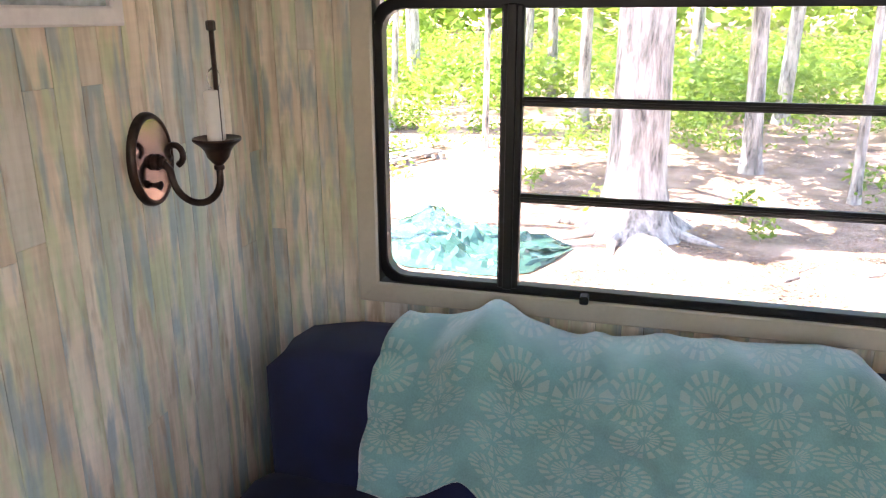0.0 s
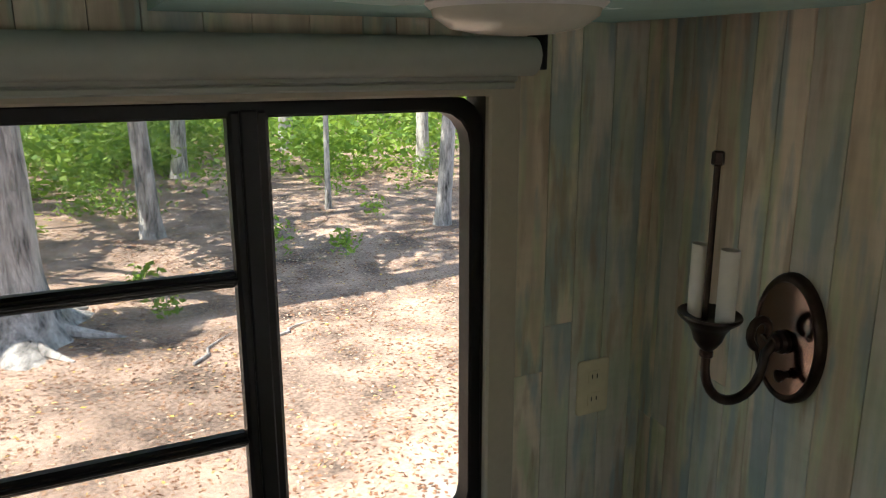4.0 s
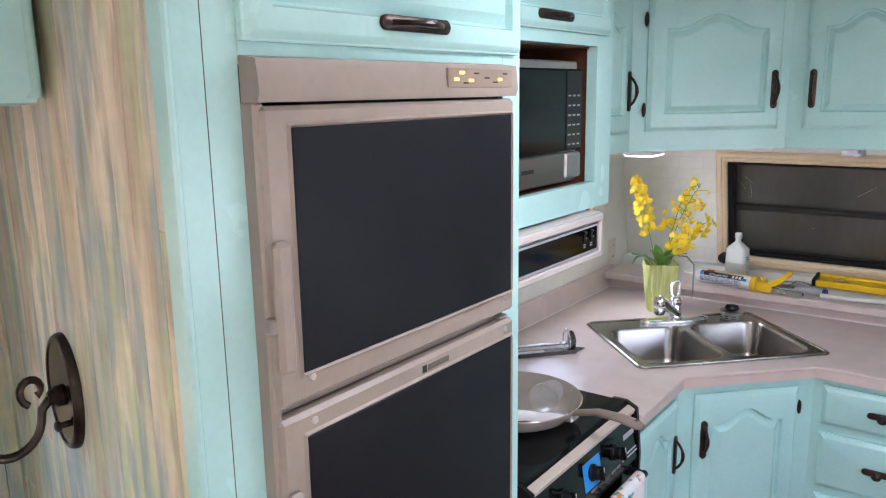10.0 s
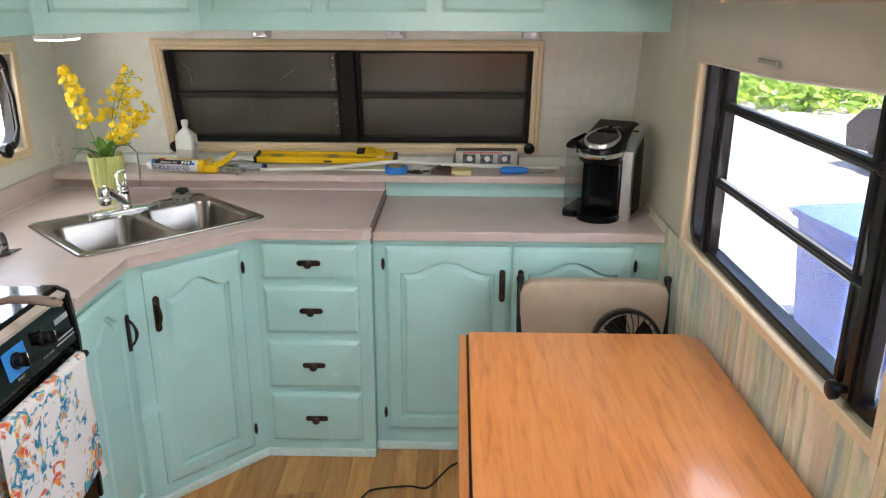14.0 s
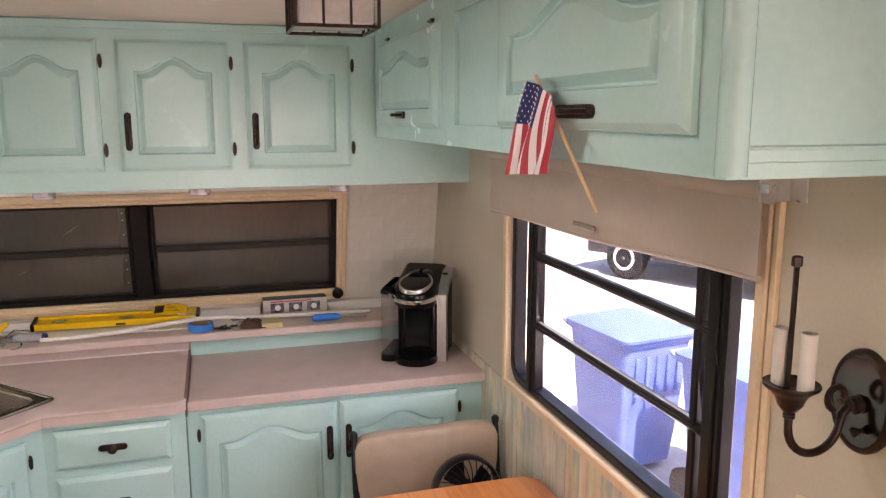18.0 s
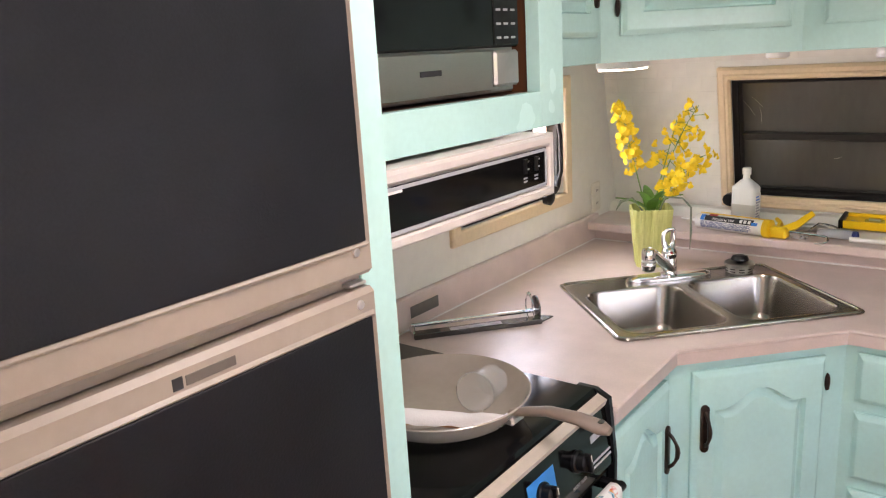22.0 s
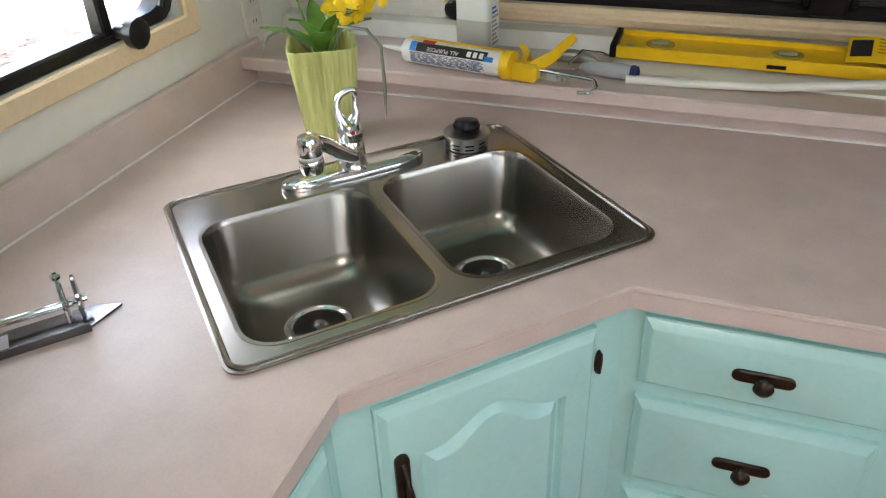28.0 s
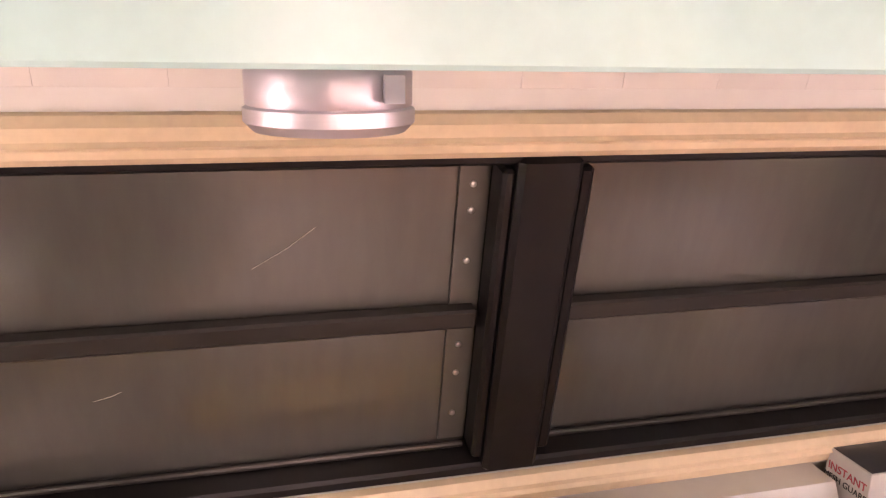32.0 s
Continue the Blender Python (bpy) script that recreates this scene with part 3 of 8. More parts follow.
# rear window, closed from outside by a metal guard
mN = pose(WIN_N[0], north_y(WIN_N[2]), WIN_N[2], LEAN, 0, 0)
wn_, hn_ = WIN_N[1] - WIN_N[0], (WIN_N[3] - WIN_N[2]) / math.cos(radians(LEAN))
win_n = structure("window_4", ring(wn_, hn_, 0.043, -0.018, 0.0, mN, 0, 0.008), TRIMWOOD, "wide dark rear window with pale wood trim", "window")
part("trim_bead", ring(wn_ + 0.03, hn_ + 0.03, 0.008, -0.022, -0.016, mN @ pose(-0.015, 0, -0.015)), TRIMWOOD, win_n)
part("window_frame", ring(wn_ - 0.044, hn_ - 0.028, 0.024, 0.004, 0.05, mN @ pose(0.022, 0, 0.013)), BLACKFRAME, win_n)
MX = 1.503 - WIN_N[0]
part("mullion", Mesh().box((MX - 0.034, -0.004, 0.004), (MX + 0.034, 0.04, hn_ - 0.004), 0.006, mN).box((MX - 0.047, 0.006, 0.02), (MX - 0.033, 0.045, hn_ - 0.02), 0.004, mN).box((MX + 0.036, 0.01, 0.02), (MX + 0.053, 0.045, hn_ - 0.02), 0.004, mN), BLACKFRAME, win_n)
for a, b in ((0.022, MX - 0.05), (MX + 0.05, wn_ - 0.022)):
    part("crossbar", box((a, 0.03, hn_ * 0.466), (b, 0.05, hn_ * 0.466 + 0.024), 0.003, mN), mat("dark_brown_bar", (0.022, 0.018, 0.015), 0.5), win_n)
    part("bottom_rail", Mesh().tube([tuple(mN @ Vector((x, 0.04, 0.016))) for x in (a, (a + b) / 2, b)], 0.004, 8), mat("worn_dark_rail", (0.06, 0.055, 0.05), 0.3, metal=0.6), win_n)
part("guard_panel", box((0.002, 0.053, 0.002), (wn_ - 0.002, 0.058, hn_ - 0.002), 0, mN), SCREENED, win_n, "dull grey-brown guard behind the screen", 0)
strip = part("rivet_strip", box((MX - 0.079, 0.048, 0.02), (MX - 0.046, 0.051, hn_ - 0.02), 0, mN), mat("grey_guard_strip", (0.13, 0.125, 0.11), 0.35, metal=0.5), win_n, smooth=0)
for z in (0.06, 0.12, 0.16, 0.27, 0.33, 0.36):
    part("rivet", Mesh().lathe([(0.004, 0), (0.0035, 0.002), (0.001, 0.003)], 8, mN @ pose(MX - 0.064, 0.048, z, 90)), SILVER, strip)
SCUFF = mat("pale_scuff", (0.4, 0.38, 0.33), 0.5)
for a, b, c, d in ((0.47, 0.27, 0.535, 0.315), (0.02, 0.325, 0.06, 0.27), (0.05, 0.335, 0.085, 0.3), (0.075, 0.3, 0.08, 0.24), (0.3, 0.12, 0.33, 0.13)):
    part("scratch", Mesh().tube([tuple(mN @ Vector((x, 0.0528, z))) for x, z in ((a, b), ((a + c) / 2 + 0.004, (b + d) / 2), (c, d))], [0.0002, 0.00045, 0.0002], 5), SCUFF, win_n)
for x in (0.0, wn_):
    part("crank_knob", Mesh().lathe([(0.01, 0), (0.01, 0.025), (0.022, 0.027), (0.024, 0.045), (0.016, 0.05)], 12, mN @ pose(x, -0.015, 0.0, 90)), BLACKPLASTIC, win_n)

# ---- entry door, only its edge is seen ----
door = thing("door_1", (EX, -2.86, FLOOR), "black-framed entry door with a bright pane", "door")
tagged(door, kind="structure")
mD = facing(EX, DOOR_E[1], FLOOR, WEST_FACE)
part("door_trim", ring(DOOR_E[1] - DOOR_E[0], DOOR_E[3] - DOOR_E[2], 0.055, -0.016, 0, mD), TRIMWOOD, door)
part("door_frame", ring(DOOR_E[1] - DOOR_E[0] - 0.09, DOOR_E[3] - DOOR_E[2] - 0.09, 0.045, 0.01, 0.06, mD @ pose(0.045, 0, 0.045)), BLACKFRAME, door)
part("pane", box((0.04, 0.05, 0.04), (0.68, 0.056, 1.88), 0, mD), GLASS, door, smooth=0).visible_shadow = False

# ---- overhead cabinets, base cabinets ----


def arch_outline(w, h, d, rise, n=18):
    """The outline of a raised panel inset by d in a door w x h; its top swells in the middle."""
    x0, x1, z0, z1 = d, w - d, d, h - d - rise
    pts = [(x0 + (x1 - x0) * i / 6, z0) for i in range(6)] + [(x1, z0 + (z1 - z0) * i / 6) for i in range(6)]
    for i in range(n):
        u = 1 - 2 * i / n
        k = 0.5 * (1 + math.cos(math.pi * min(1, abs(u) / 0.82)))
        pts.append((x0 + (x1 - x0) * (u + 1) / 2, z1 + rise * k))
    return pts + [(x0, z1 - (z1 - z0) * i / 6) for i in range(6)]


def rect_like(w, h, d, n=18):
    x0, x1, z0, z1 = d, w - d, d, h - d
    pts = [(x0 + (x1 - x0) * i / 6, z0) for i in range(6)] + [(x1, z0 + (z1 - z0) * i / 6) for i in range(6)]
    pts += [(x1 - (x1 - x0) * i / n, z1) for i in range(n)]
    return pts + [(x0, z1 - (z1 - z0) * i / 6) for i in range(6)]


def panel_door(w, h, m, rise=0.045, margin=0.055, t=0.02):
    loops = [[(x, 0, z) for x, z in rect_like(w, h, 0)], [(x, -t + 0.011, z) for x, z in rect_like(w, h, 0)]] + [[(x, -t + y, z) for x, z in rect_like(w, h, d)] for d, y in ((0.0015, 0.0095), (0.0035, 0.009), (0.0115, 0.0015), (0.0135, 0.0005), (0.015, 0.0))]
    for d, y in ((margin, -t), (margin + 0.002, -t + 0.009), (margin + 0.0045, -t + 0.0128), (margin + 0.008, -t + 0.0128), (margin + 0.0225, -t + 0.0025), (margin + 0.025, -t + 0.001), (margin + 0.028, -t + 0.0008)):
        loops.append([(x, y, z) for x, z in arch_outline(w, h, d, rise)])
    return Mesh().loft(loops, True, True, m=m)


def pull(m, length=0.125):
    """A cast bar pull on its back plate, upright at the frame's origin."""
    plate = [(0.0108 * math.cos(a), (0.5 - 0.0108 / length) * s + 0.0108 / length * math.sin(a)) for s, a0 in ((1, 0), (-1, math.pi)) for a in [a0 + math.pi * i / 6 for i in range(7)]]
    mesh = Mesh().loft([[(x, y, z * length) for x, z in plate] for y in (0, -0.005)] + [[(x * 0.86, -0.0062, z * length * 0.985) for x, z in plate]], m=m)
    pts = [tuple(m @ Vector((0, -0.004 - 0.024 * math.sin(math.pi * k / 8) ** 0.7, (k / 8 - 0.5) * length * 0.72))) for k in range(9)]
    return mesh.tube(pts, [0.005, 0.0045, 0.004, 0.0055, 0.006, 0.0055, 0.004, 0.0045, 0.005], 8)


def knob(m):
    """A round knob on a long oval plate."""
    plate = [(0.032 * s + 0.011 * math.cos(a), 0.0105 * math.sin(a)) for s, a0 in ((1, -math.pi / 2), (-1, math.pi / 2)) for a in [a0 + math.pi * i / 7 for i in range(8)]]
    mesh = Mesh().loft([[(x, y, z) for x, z in plate] for y in (0, -0.004)] + [[(x * 0.96, -0.0055, z * 0.85) for x, z in plate]], m=m)
    return mesh.lathe([(0.006, 0), (0.006, 0.012), (0.013, 0.016), (0.0145, 0.022), (0.01, 0.028), (0.003, 0.03)], 14, m @ pose(0, -0.002, 0, 90))


def hinge(m):
    a = [(0.007 * math.cos(t), 0.024 * math.sin(t)) for t in [2 * math.pi * i / 12 for i in range(12)]]
    return Mesh().loft([[(x, 0, z) for x, z in a], [(x * 0.8, -0.005, z * 0.9) for x, z in a]], m=m).tube([tuple(m @ Vector((0, -0.005, z))) for z in (-0.018, 0.018)], 0.0035, 8)


def add_door(cab, m, x, z, w, h, handle="r", hinges=True, rise=0.045, at=None, margin=0.055):
    md = m @ pose(x, 0, z)
    d = part("door", panel_door(w, h, md, rise, margin), MINT, cab, smooth=24)
    hx = w - 0.028 if handle == "r" else 0.028
    if handle in "rl":
        part("handle", pull(md @ pose(hx, -0.02, at if at is not None else h * 0.5)), BRONZE, d, "dark bronze pull")
        if hinges:
            for hz in (0.07, h - 0.07):
                part("hinge", hinge(md @ pose(-0.008 if handle == "r" else w + 0.008, -0.008, hz)), BRONZE, d)
    elif handle == "h":
        part("handle", pull(md @ pose(w / 2, -0.02, at if at is not None else 0.03, 0, 90, 0), 0.16), BRONZE, d, "dark bronze pull")
    return d


# north wall cupboards
UZ0, UZ1, UY = 1.563, CEILING, -0.337
mUN = facing(0, UY, 0, SOUTH_FACE)
up_n = thing("wall_cabinet", (1.87, -0.1, UZ0), "mint painted wall cupboard with three arched doors", "cabinet", "kitchen wall cupboards")
part("body", Mesh().prism([(1.05, UY), (EX, UY), (EX, 0.03), (1.05, 0.03)], UZ0, UZ1, c=0.002), MINT, up_n)
for x0, x1 in ((1.1, 1.452), (1.505, 1.858), (1.91, 2.268)):
    add_door(up_n, mUN, x0, 1.628, x1 - x0, 0.425, "l", at=0.13)
part("crown_strip", box((1.05, UY - 0.008, UZ1 - 0.028), (2.36, UY, UZ1 - 0.002), 0.003), MINT, up_n)
# corner cupboard set across the corner
cx0, cy0, cx1, cy1 = 0.655, -0.712, 1.05, UY
up_c = thing("wall_cabinet", (0.6, -0.3, UZ0), "mint painted corner wall cupboard with one wide door", "cabinet", "kitchen wall cupboards")
part("body", Mesh().prism([(WX, cy0), (cx0, cy0), (cx1, cy1), (cx1, 0.03), (WX, 0.03)], UZ0, UZ1), MINT, up_c)
dl = math.hypot(cx1 - cx0, cy1 - cy0)
mUC = facing(cx0, cy0, 0, math.degrees(math.atan2(cy1 - cy0, cx1 - cx0)))
add_door(up_c, mUC, 0.05, 1.628, dl - 0.085, 0.425, "r", at=0.13)
up_w = thing("wall_cabinet", (0.5, -0.95, UZ0), "narrow mint wall cupboard beside the microwave", "cabinet", "kitchen wall cupboards")
part("body", Mesh().prism([(WX, -1.15), (cx0, -1.15), (cx0, cy0), (WX, cy0)], UZ0, UZ1, c=0.002), MINT, up_w)
add_door(up_w, facing(cx0, -1.15, 0, EAST_FACE), 0.04, 1.628, 0.36, 0.425, "r", at=0.13)
# puck lights and a lit strip
for x in (1.25, 1.742, 2.235):
    pk = thing("puck_light", (x, -0.265, UZ0), "satin silver battery puck light under the cupboard", "lamp", "puck lights")
    part("housing", Mesh().lathe([(0.034, 0), (0.036, -0.003), (0.036, -0.016), (0.0355, -0.017), (0.037, -0.018), (0.037, -0.024), (0.033, -0.028)], 28, pose(x, -0.265, UZ0)), PUCK, pk)
    part("label_mark", box((x + 0.018, -0.302, UZ0 - 0.014), (x + 0.026, -0.297, UZ0 - 0.003), 0), GREYPRINT, pk)
pk = thing("puck_light", (0.982, -0.303, UZ0), "white battery puck light under the corner cupboard", "lamp")
part("housing", Mesh().lathe([(0.028, 0), (0.03, -0.003), (0.03, -0.012), (0.026, -0.016)], 28, pose(0.982, -0.303, UZ0)), WHITEPL, pk)
part("lens", Mesh().lathe([(0.024, -0.0158), (0.022, -0.018), (0.005, -0.0185)], 24, pose(0.982, -0.303, UZ0)), IVORY, pk)
led = thing("strip_light", (0.66, -0.55, UZ0), "small lit white strip light under the corner cupboard", "lamp")
part("housing", box((0.6, -0.63, UZ0 - 0.02), (0.7, -0.5, UZ0), 0.004), WHITEPL, led)
part("diffuser", box((0.605, -0.625, UZ0 - 0.024), (0.695, -0.505, UZ0 - 0.019), 0.001), LED, led)

# microwave cupboard and range hood
MXZ = Matrix(((1, 0, 0, 0), (0, 0, 1, 0), (0, 1, 0, 0), (0, 0, 0, 1)))
mM = facing(0.8, -1.873, 0, EAST_FACE)
mw = thing("microwave_cabinet", (0.55, -1.53, 1.44), "mint cupboard with an open microwave bay and walnut lining", "cabinet")
mwy0, mwy1, mwz0, mwz1 = 0.0, 0.69, 1.462, CEILING
ox0, ox1, oz0, oz1 = 0.02, 0.6, 1.53, 1.872
frame_mesh = Mesh()
for a, b, c, d in ((mwy0, ox0, mwz0, mwz1), (ox1, mwy1, mwz0, mwz1), (ox0, ox1, mwz0, oz0), (ox0, ox1, oz1, mwz1)):
    frame_mesh.box((a, 0, c), (b, 0.03, d), 0.001, mM)
part("face_frame", frame_mesh, MINT, mw)
part("body", Mesh().box((WX, -1.873, mwz0), (0.77, -1.183, oz0 - 0.02), 0.001).box((WX, -1.2, oz0 - 0.02), (0.77, -1.183, CEILING), 0.001).box((WX, -1.873, oz1 + 0.02), (0.77, -1.2, CEILING), 0.001), MINT, mw)
for lo_, hi_ in (((0.32, -1.27, oz0), (0.775, -1.255, oz1)), ((0.32, -1.86, oz1 - 0.004), (0.775, -1.27, oz1 + 0.012)), ((0.32, -1.86, oz0 - 0.012), (0.775, -1.27, oz0))):
    part("lining", box(lo_, hi_, 0), DARKWOOD, mw, "dark walnut lining")
add_door(mw, mM, 0.03, 1.9, 0.62, 0.19, "h", rise=0.0, margin=0.04)
oven = thing("microwave_oven", (0.56, -1.57, oz0), "black and stainless countertop microwave in its bay", "microwave")
part("body", box((0.36, -1.85, oz0 + 0.004), (0.755, -1.295, oz1 - 0.035), 0.004), mat("silver_case", (0.45, 0.44, 0.43), 0.35, metal=0.8), oven)
part("door", box((0.755, -1.85, oz0 + 0.085), (0.772, -1.3, oz1 - 0.055), 0.004), BLACK, oven, "glossy black glass door")
keys = part("keypad", box((0.772, -1.385, oz0 + 0.09), (0.774, -1.305, oz1 - 0.06), 0.0005), BLACKPLASTIC, oven)
for r in range(6):
    for c in range(3):
        part("key_mark", box((0.774, -1.378 + c * 0.024, oz0 + 0.1 + r * 0.024), (0.7745, -1.364 + c * 0.024, oz0 + 0.104 + r * 0.024), 0), GREYPRINT, keys)
part("lower_panel", box((0.755, -1.85, oz0 + 0.01), (0.772, -1.39, oz0 + 0.082), 0.003), STEEL, oven)
part("open_button", box((0.755, -1.386, oz0 + 0.016), (0.775, -1.305, oz0 + 0.08), 0.005), bpy.data.materials["silver_case"], oven)
part("badge", box((0.772, -1.6, oz0 + 0.045), (0.7735, -1.545, oz0 + 0.054), 0), INK, oven)
HOODWHITE = mat("warm_white_enamel", (0.6, 0.55, 0.52), 0.3, vary=0.04)
hood = thing("range_hood", (0.55, -1.58, 1.33), "white range hood with a black control strip", "range hood")
part("body", Mesh().prism([(-0.29, 1.338), (-0.29, 1.455), (0.292, 1.455), (0.292, 1.338)], 0, 0.5, Matrix(((0, 0, 1, 0.33), (1, 0, 0, -1.575), (0, 1, 0, 0), (0, 0, 0, 1)))), HOODWHITE, hood)
part("front_trim", ring(0.544, 0.077, 0.018, -0.008, 0.0, facing(0.83, -1.855, 1.357, EAST_FACE)), HOODWHITE, hood)
pan_ = part("control_panel", box((0.8305, -1.85, 1.36), (0.834, -1.316, 1.431), 0.001), BLACK, hood)
for y in (-1.4, -1.362):
    sw = part("rocker_switch", Mesh().prism([(0, 0), (0.003, 0.0), (0.0015, 0.013), (0.004, 0.026), (0, 0.026)], y, y + 0.011, Matrix.Translation((0.834, 0, 1.393)) @ MXZ), BLACKPLASTIC, pan_)
    part("switch_mark", Mesh().box((0.834, y + 0.014, 1.398), (0.8344, y + 0.02, 1.401), 0).box((0.834, y + 0.014, 1.412), (0.8344, y + 0.02, 1.415), 0), GREYPRINT, sw)
    part("caption", Mesh().box((0.834, y, 1.383), (0.8344, y + 0.013, 1.386), 0).box((0.834, y, 1.377), (0.8344, y + 0.013, 1.38), 0), GREYPRINT, sw)
part("badge", box((0.834, -1.79, 1.42), (0.8345, -1.735, 1.4285), 0), WHITEPL, pan_)
part("badge_mark", box((0.834, -1.83, 1.366), (0.8345, -1.818, 1.378), 0), GREYPRINT, pan_)
part("edge_line", ring(0.522, 0.062, 0.002, -0.0015, 0, facing(0.834, -1.845, 1.3645, EAST_FACE)), GREYPRINT, pan_)

# base cabinets
TOP, NOSE = 0.91, 0.04
mBW = facing(0.925, -1.285, 0, EAST_FACE)
base_w = thing("base_cabinet", (0.6, -1.1, FLOOR), "mint base cupboard between stove and sink", "cabinet", "kitchen base cupboards")
part("body", Mesh().prism([(WX, -1.285), (0.925, -1.285), (0.925, -0.915), (WX, -0.915)], FLOOR, TOP - NOSE), MINT, base_w)
add_door(base_w, mBW, 0.02, 0.05, 0.315, 0.79, "r", hinges=False, at=0.625)
part("plinth", box((0.925, -1.28, FLOOR), (0.937, -0.915, FLOOR + 0.034), 0.003), PALEMINT, base_w)
bx0, by0, bx1, by1 = 0.925, -0.915, 1.245, -0.578
base_c = thing("base_cabinet", (0.8, -0.5, FLOOR), "mint corner base cupboard under the sink", "cabinet", "kitchen base cupboards")
part("body", Mesh().prism([(WX, by0), (bx0, by0), (bx1, by1), (bx1, 0.1), (WX, 0.1)], FLOOR, 0.7).prism([(bx0 - 0.014, by0 + 0.014), (bx0, by0), (bx1, by1), (bx1 - 0.014, by1 + 0.014)], 0.7, TOP - NOSE), MINT, base_c)
bl = math.hypot(bx1 - bx0, by1 - by0)
mBC = facing(bx0, by0, 0, math.degrees(math.atan2(by1 - by0, bx1 - bx0)))
add_door(base_c, mBC, 0.055, 0.05, 0.35, 0.79, "l", at=0.645)
part("plinth", Mesh().box((0.0, -0.012, FLOOR), (bl, 0, FLOOR + 0.034), 0.003, mBC), PALEMINT, base_c)
mBD = facing(bx1, by1, 0, SOUTH_FACE)
base_d = thing("drawer_cabinet", (1.45, -0.3, FLOOR), "mint drawer unit with four drawers", "cabinet", "kitchen base cupboards")
part("body", Mesh().prism([(bx1, by1), (1.665, by1), (1.665, 0.1), (bx1, 0.1)], FLOOR, TOP - NOSE), MINT, base_d)
part("plinth", Mesh().box((0, -0.012, FLOOR), (0.42, 0, FLOOR + 0.034), 0.003, mBD), PALEMINT, base_d)
for z0, z1 in ((0.716, 0.845), (0.505, 0.688), (0.282, 0.475), (0.052, 0.258)):
    md = mBD @ pose(0.028, 0, z0)
    w, h = 0.345, z1 - z0
    dr = part("drawer_front", Mesh().loft([[(x, y, z) for x, z in rect_like(w, h, d)] for d, y in ((0, 0), (0, -0.008), (0.001, -0.0095), (0.003, -0.01), (0.013, -0.0195), (0.0155, -0.0205), (0.018, -0.0205), (0.019, -0.0208))], m=md), MINT, base_d, smooth=24)
    part("knob", knob(md @ pose(w / 2, -0.0205, h / 2)), BRONZE, dr, "dark bronze knob")
mBR = facing(1.665, -0.52, 0, SOUTH_FACE)
base_r = thing("base_cabinet", (2.2, -0.25, FLOOR), "mint double-door base cupboard below the coffee maker", "cabinet", "kitchen base cupboards")
part("body", Mesh().prism([(1.667, -0.52), (EX, -0.52), (EX, 0.1), (1.667, 0.1)], FLOOR, 0.885 - 0.035), MINT, base_r)
part("plinth", Mesh().box((0.0, -0.012, FLOOR), (1.045, 0, FLOOR + 0.034), 0.003, mBR), PALEMINT, base_r)
add_door(base_r, mBR, 0.045, 0.075, 0.455, 0.75, "r", at=0.605)
add_door(base_r, mBR, 0.51, 0.075, 0.435, 0.75, "l", at=0.605)

# worktops
SINK = pose(0.814, -0.952, TOP, 0, 0, 46) @ Matrix.Diagonal((1.05, 1.04, 1, 1))


def flat_loop(points, m):
    return [tuple((m @ Vector((x, y, 0))).to_2d()) for x, y in points]


def slab(outer, holes, z0, z1, nose=0.006):
    """A slab with openings through it and an eased front edge."""
    from mathutils.geometry import tessellate_polygon
    mesh = Mesh()
    polys = [[Vector((x, y, 0)) for x, y in lp] for lp in [outer] + holes]
    flat = [p for lp in polys for p in lp]
    tris = tessellate_polygon(polys)
    up = []
    for t in tris:
        a, b, c = (flat[i] for i in t)
        up.append(t if (b - a).cross(c - a).z > 0 else t[::-1])
    total, faces, k = len(flat), list(up), 0
    faces += [tuple(i + total for i in t[::-1]) for t in up]
    for lp, out in [(outer, 1)] + [(h, -1) for h in holes]:
        n = len(lp)
        area = sum(lp[i][0] * lp[(i + 1) % n][1] - lp[(i + 1) % n][0] * lp[i][1] for i in range(n))
        for i in range(n):
            a, b = k + i, k + (i + 1) % n
            faces.append((a + total, b + total, b, a) if area * out > 0 else (b + total, a + total, a, b))
        k += n
    return mesh.add([(p.x, p.y, z1) for p in flat] + [(p.x, p.y, z0) for p in flat], faces)


hole = flat_loop(rounded_rect(0.595, 0.44, 0.03, 4, 0.02, 0.02), SINK)
counter = thing("worktop", (0.9, -0.4, TOP - NOSE), "dusty pink laminate corner worktop", "worktop")
front = [(0.95, -1.268), (0.948, -0.926), (1.252, -0.608), (1.64, -0.608), (1.668, -0.58)]
part("top", slab([(WX, -1.268)] + front + [(1.668, -0.03), (WX, -0.03)], [hole], TOP - NOSE, TOP), LAMINATE, counter, smooth=25)
nose = Mesh().tube([(xa, ya, TOP - 0.005) for xa, ya in front], 0.0052, 8)
part("nosing", nose, LAMINATE, counter)
part("west_splash", box((WX, -1.86, TOP - 0.01), (WX + 0.018, 0.0, TOP + 0.092), 0.004), LAMINATE, counter, "matching pink upstand")
part("caulk", box((WX + 0.016, -1.3, TOP), (WX + 0.021, -0.03, TOP + 0.004), 0.001), WHITEPL, counter)
counter2 = thing("worktop", (2.19, -0.3, 0.85), "lower pink laminate worktop carrying the coffee maker", "worktop")
part("top", Mesh().prism([(1.672, -0.552), (EX, -0.552), (EX, -0.03), (1.672, -0.03)], 0.85, 0.885, c=0.004), LAMINATE, counter2)
part("end_strip", box((1.664, -0.575, 0.845), (1.6715, -0.03, 0.912), 0.001), mat("brown_edge", (0.2, 0.14, 0.12), 0.5), counter2)
ledge = thing("ledge_shelf", (1.5, 0.08, 0.93), "pink laminate ledge shelf under the rear window", "shelf")
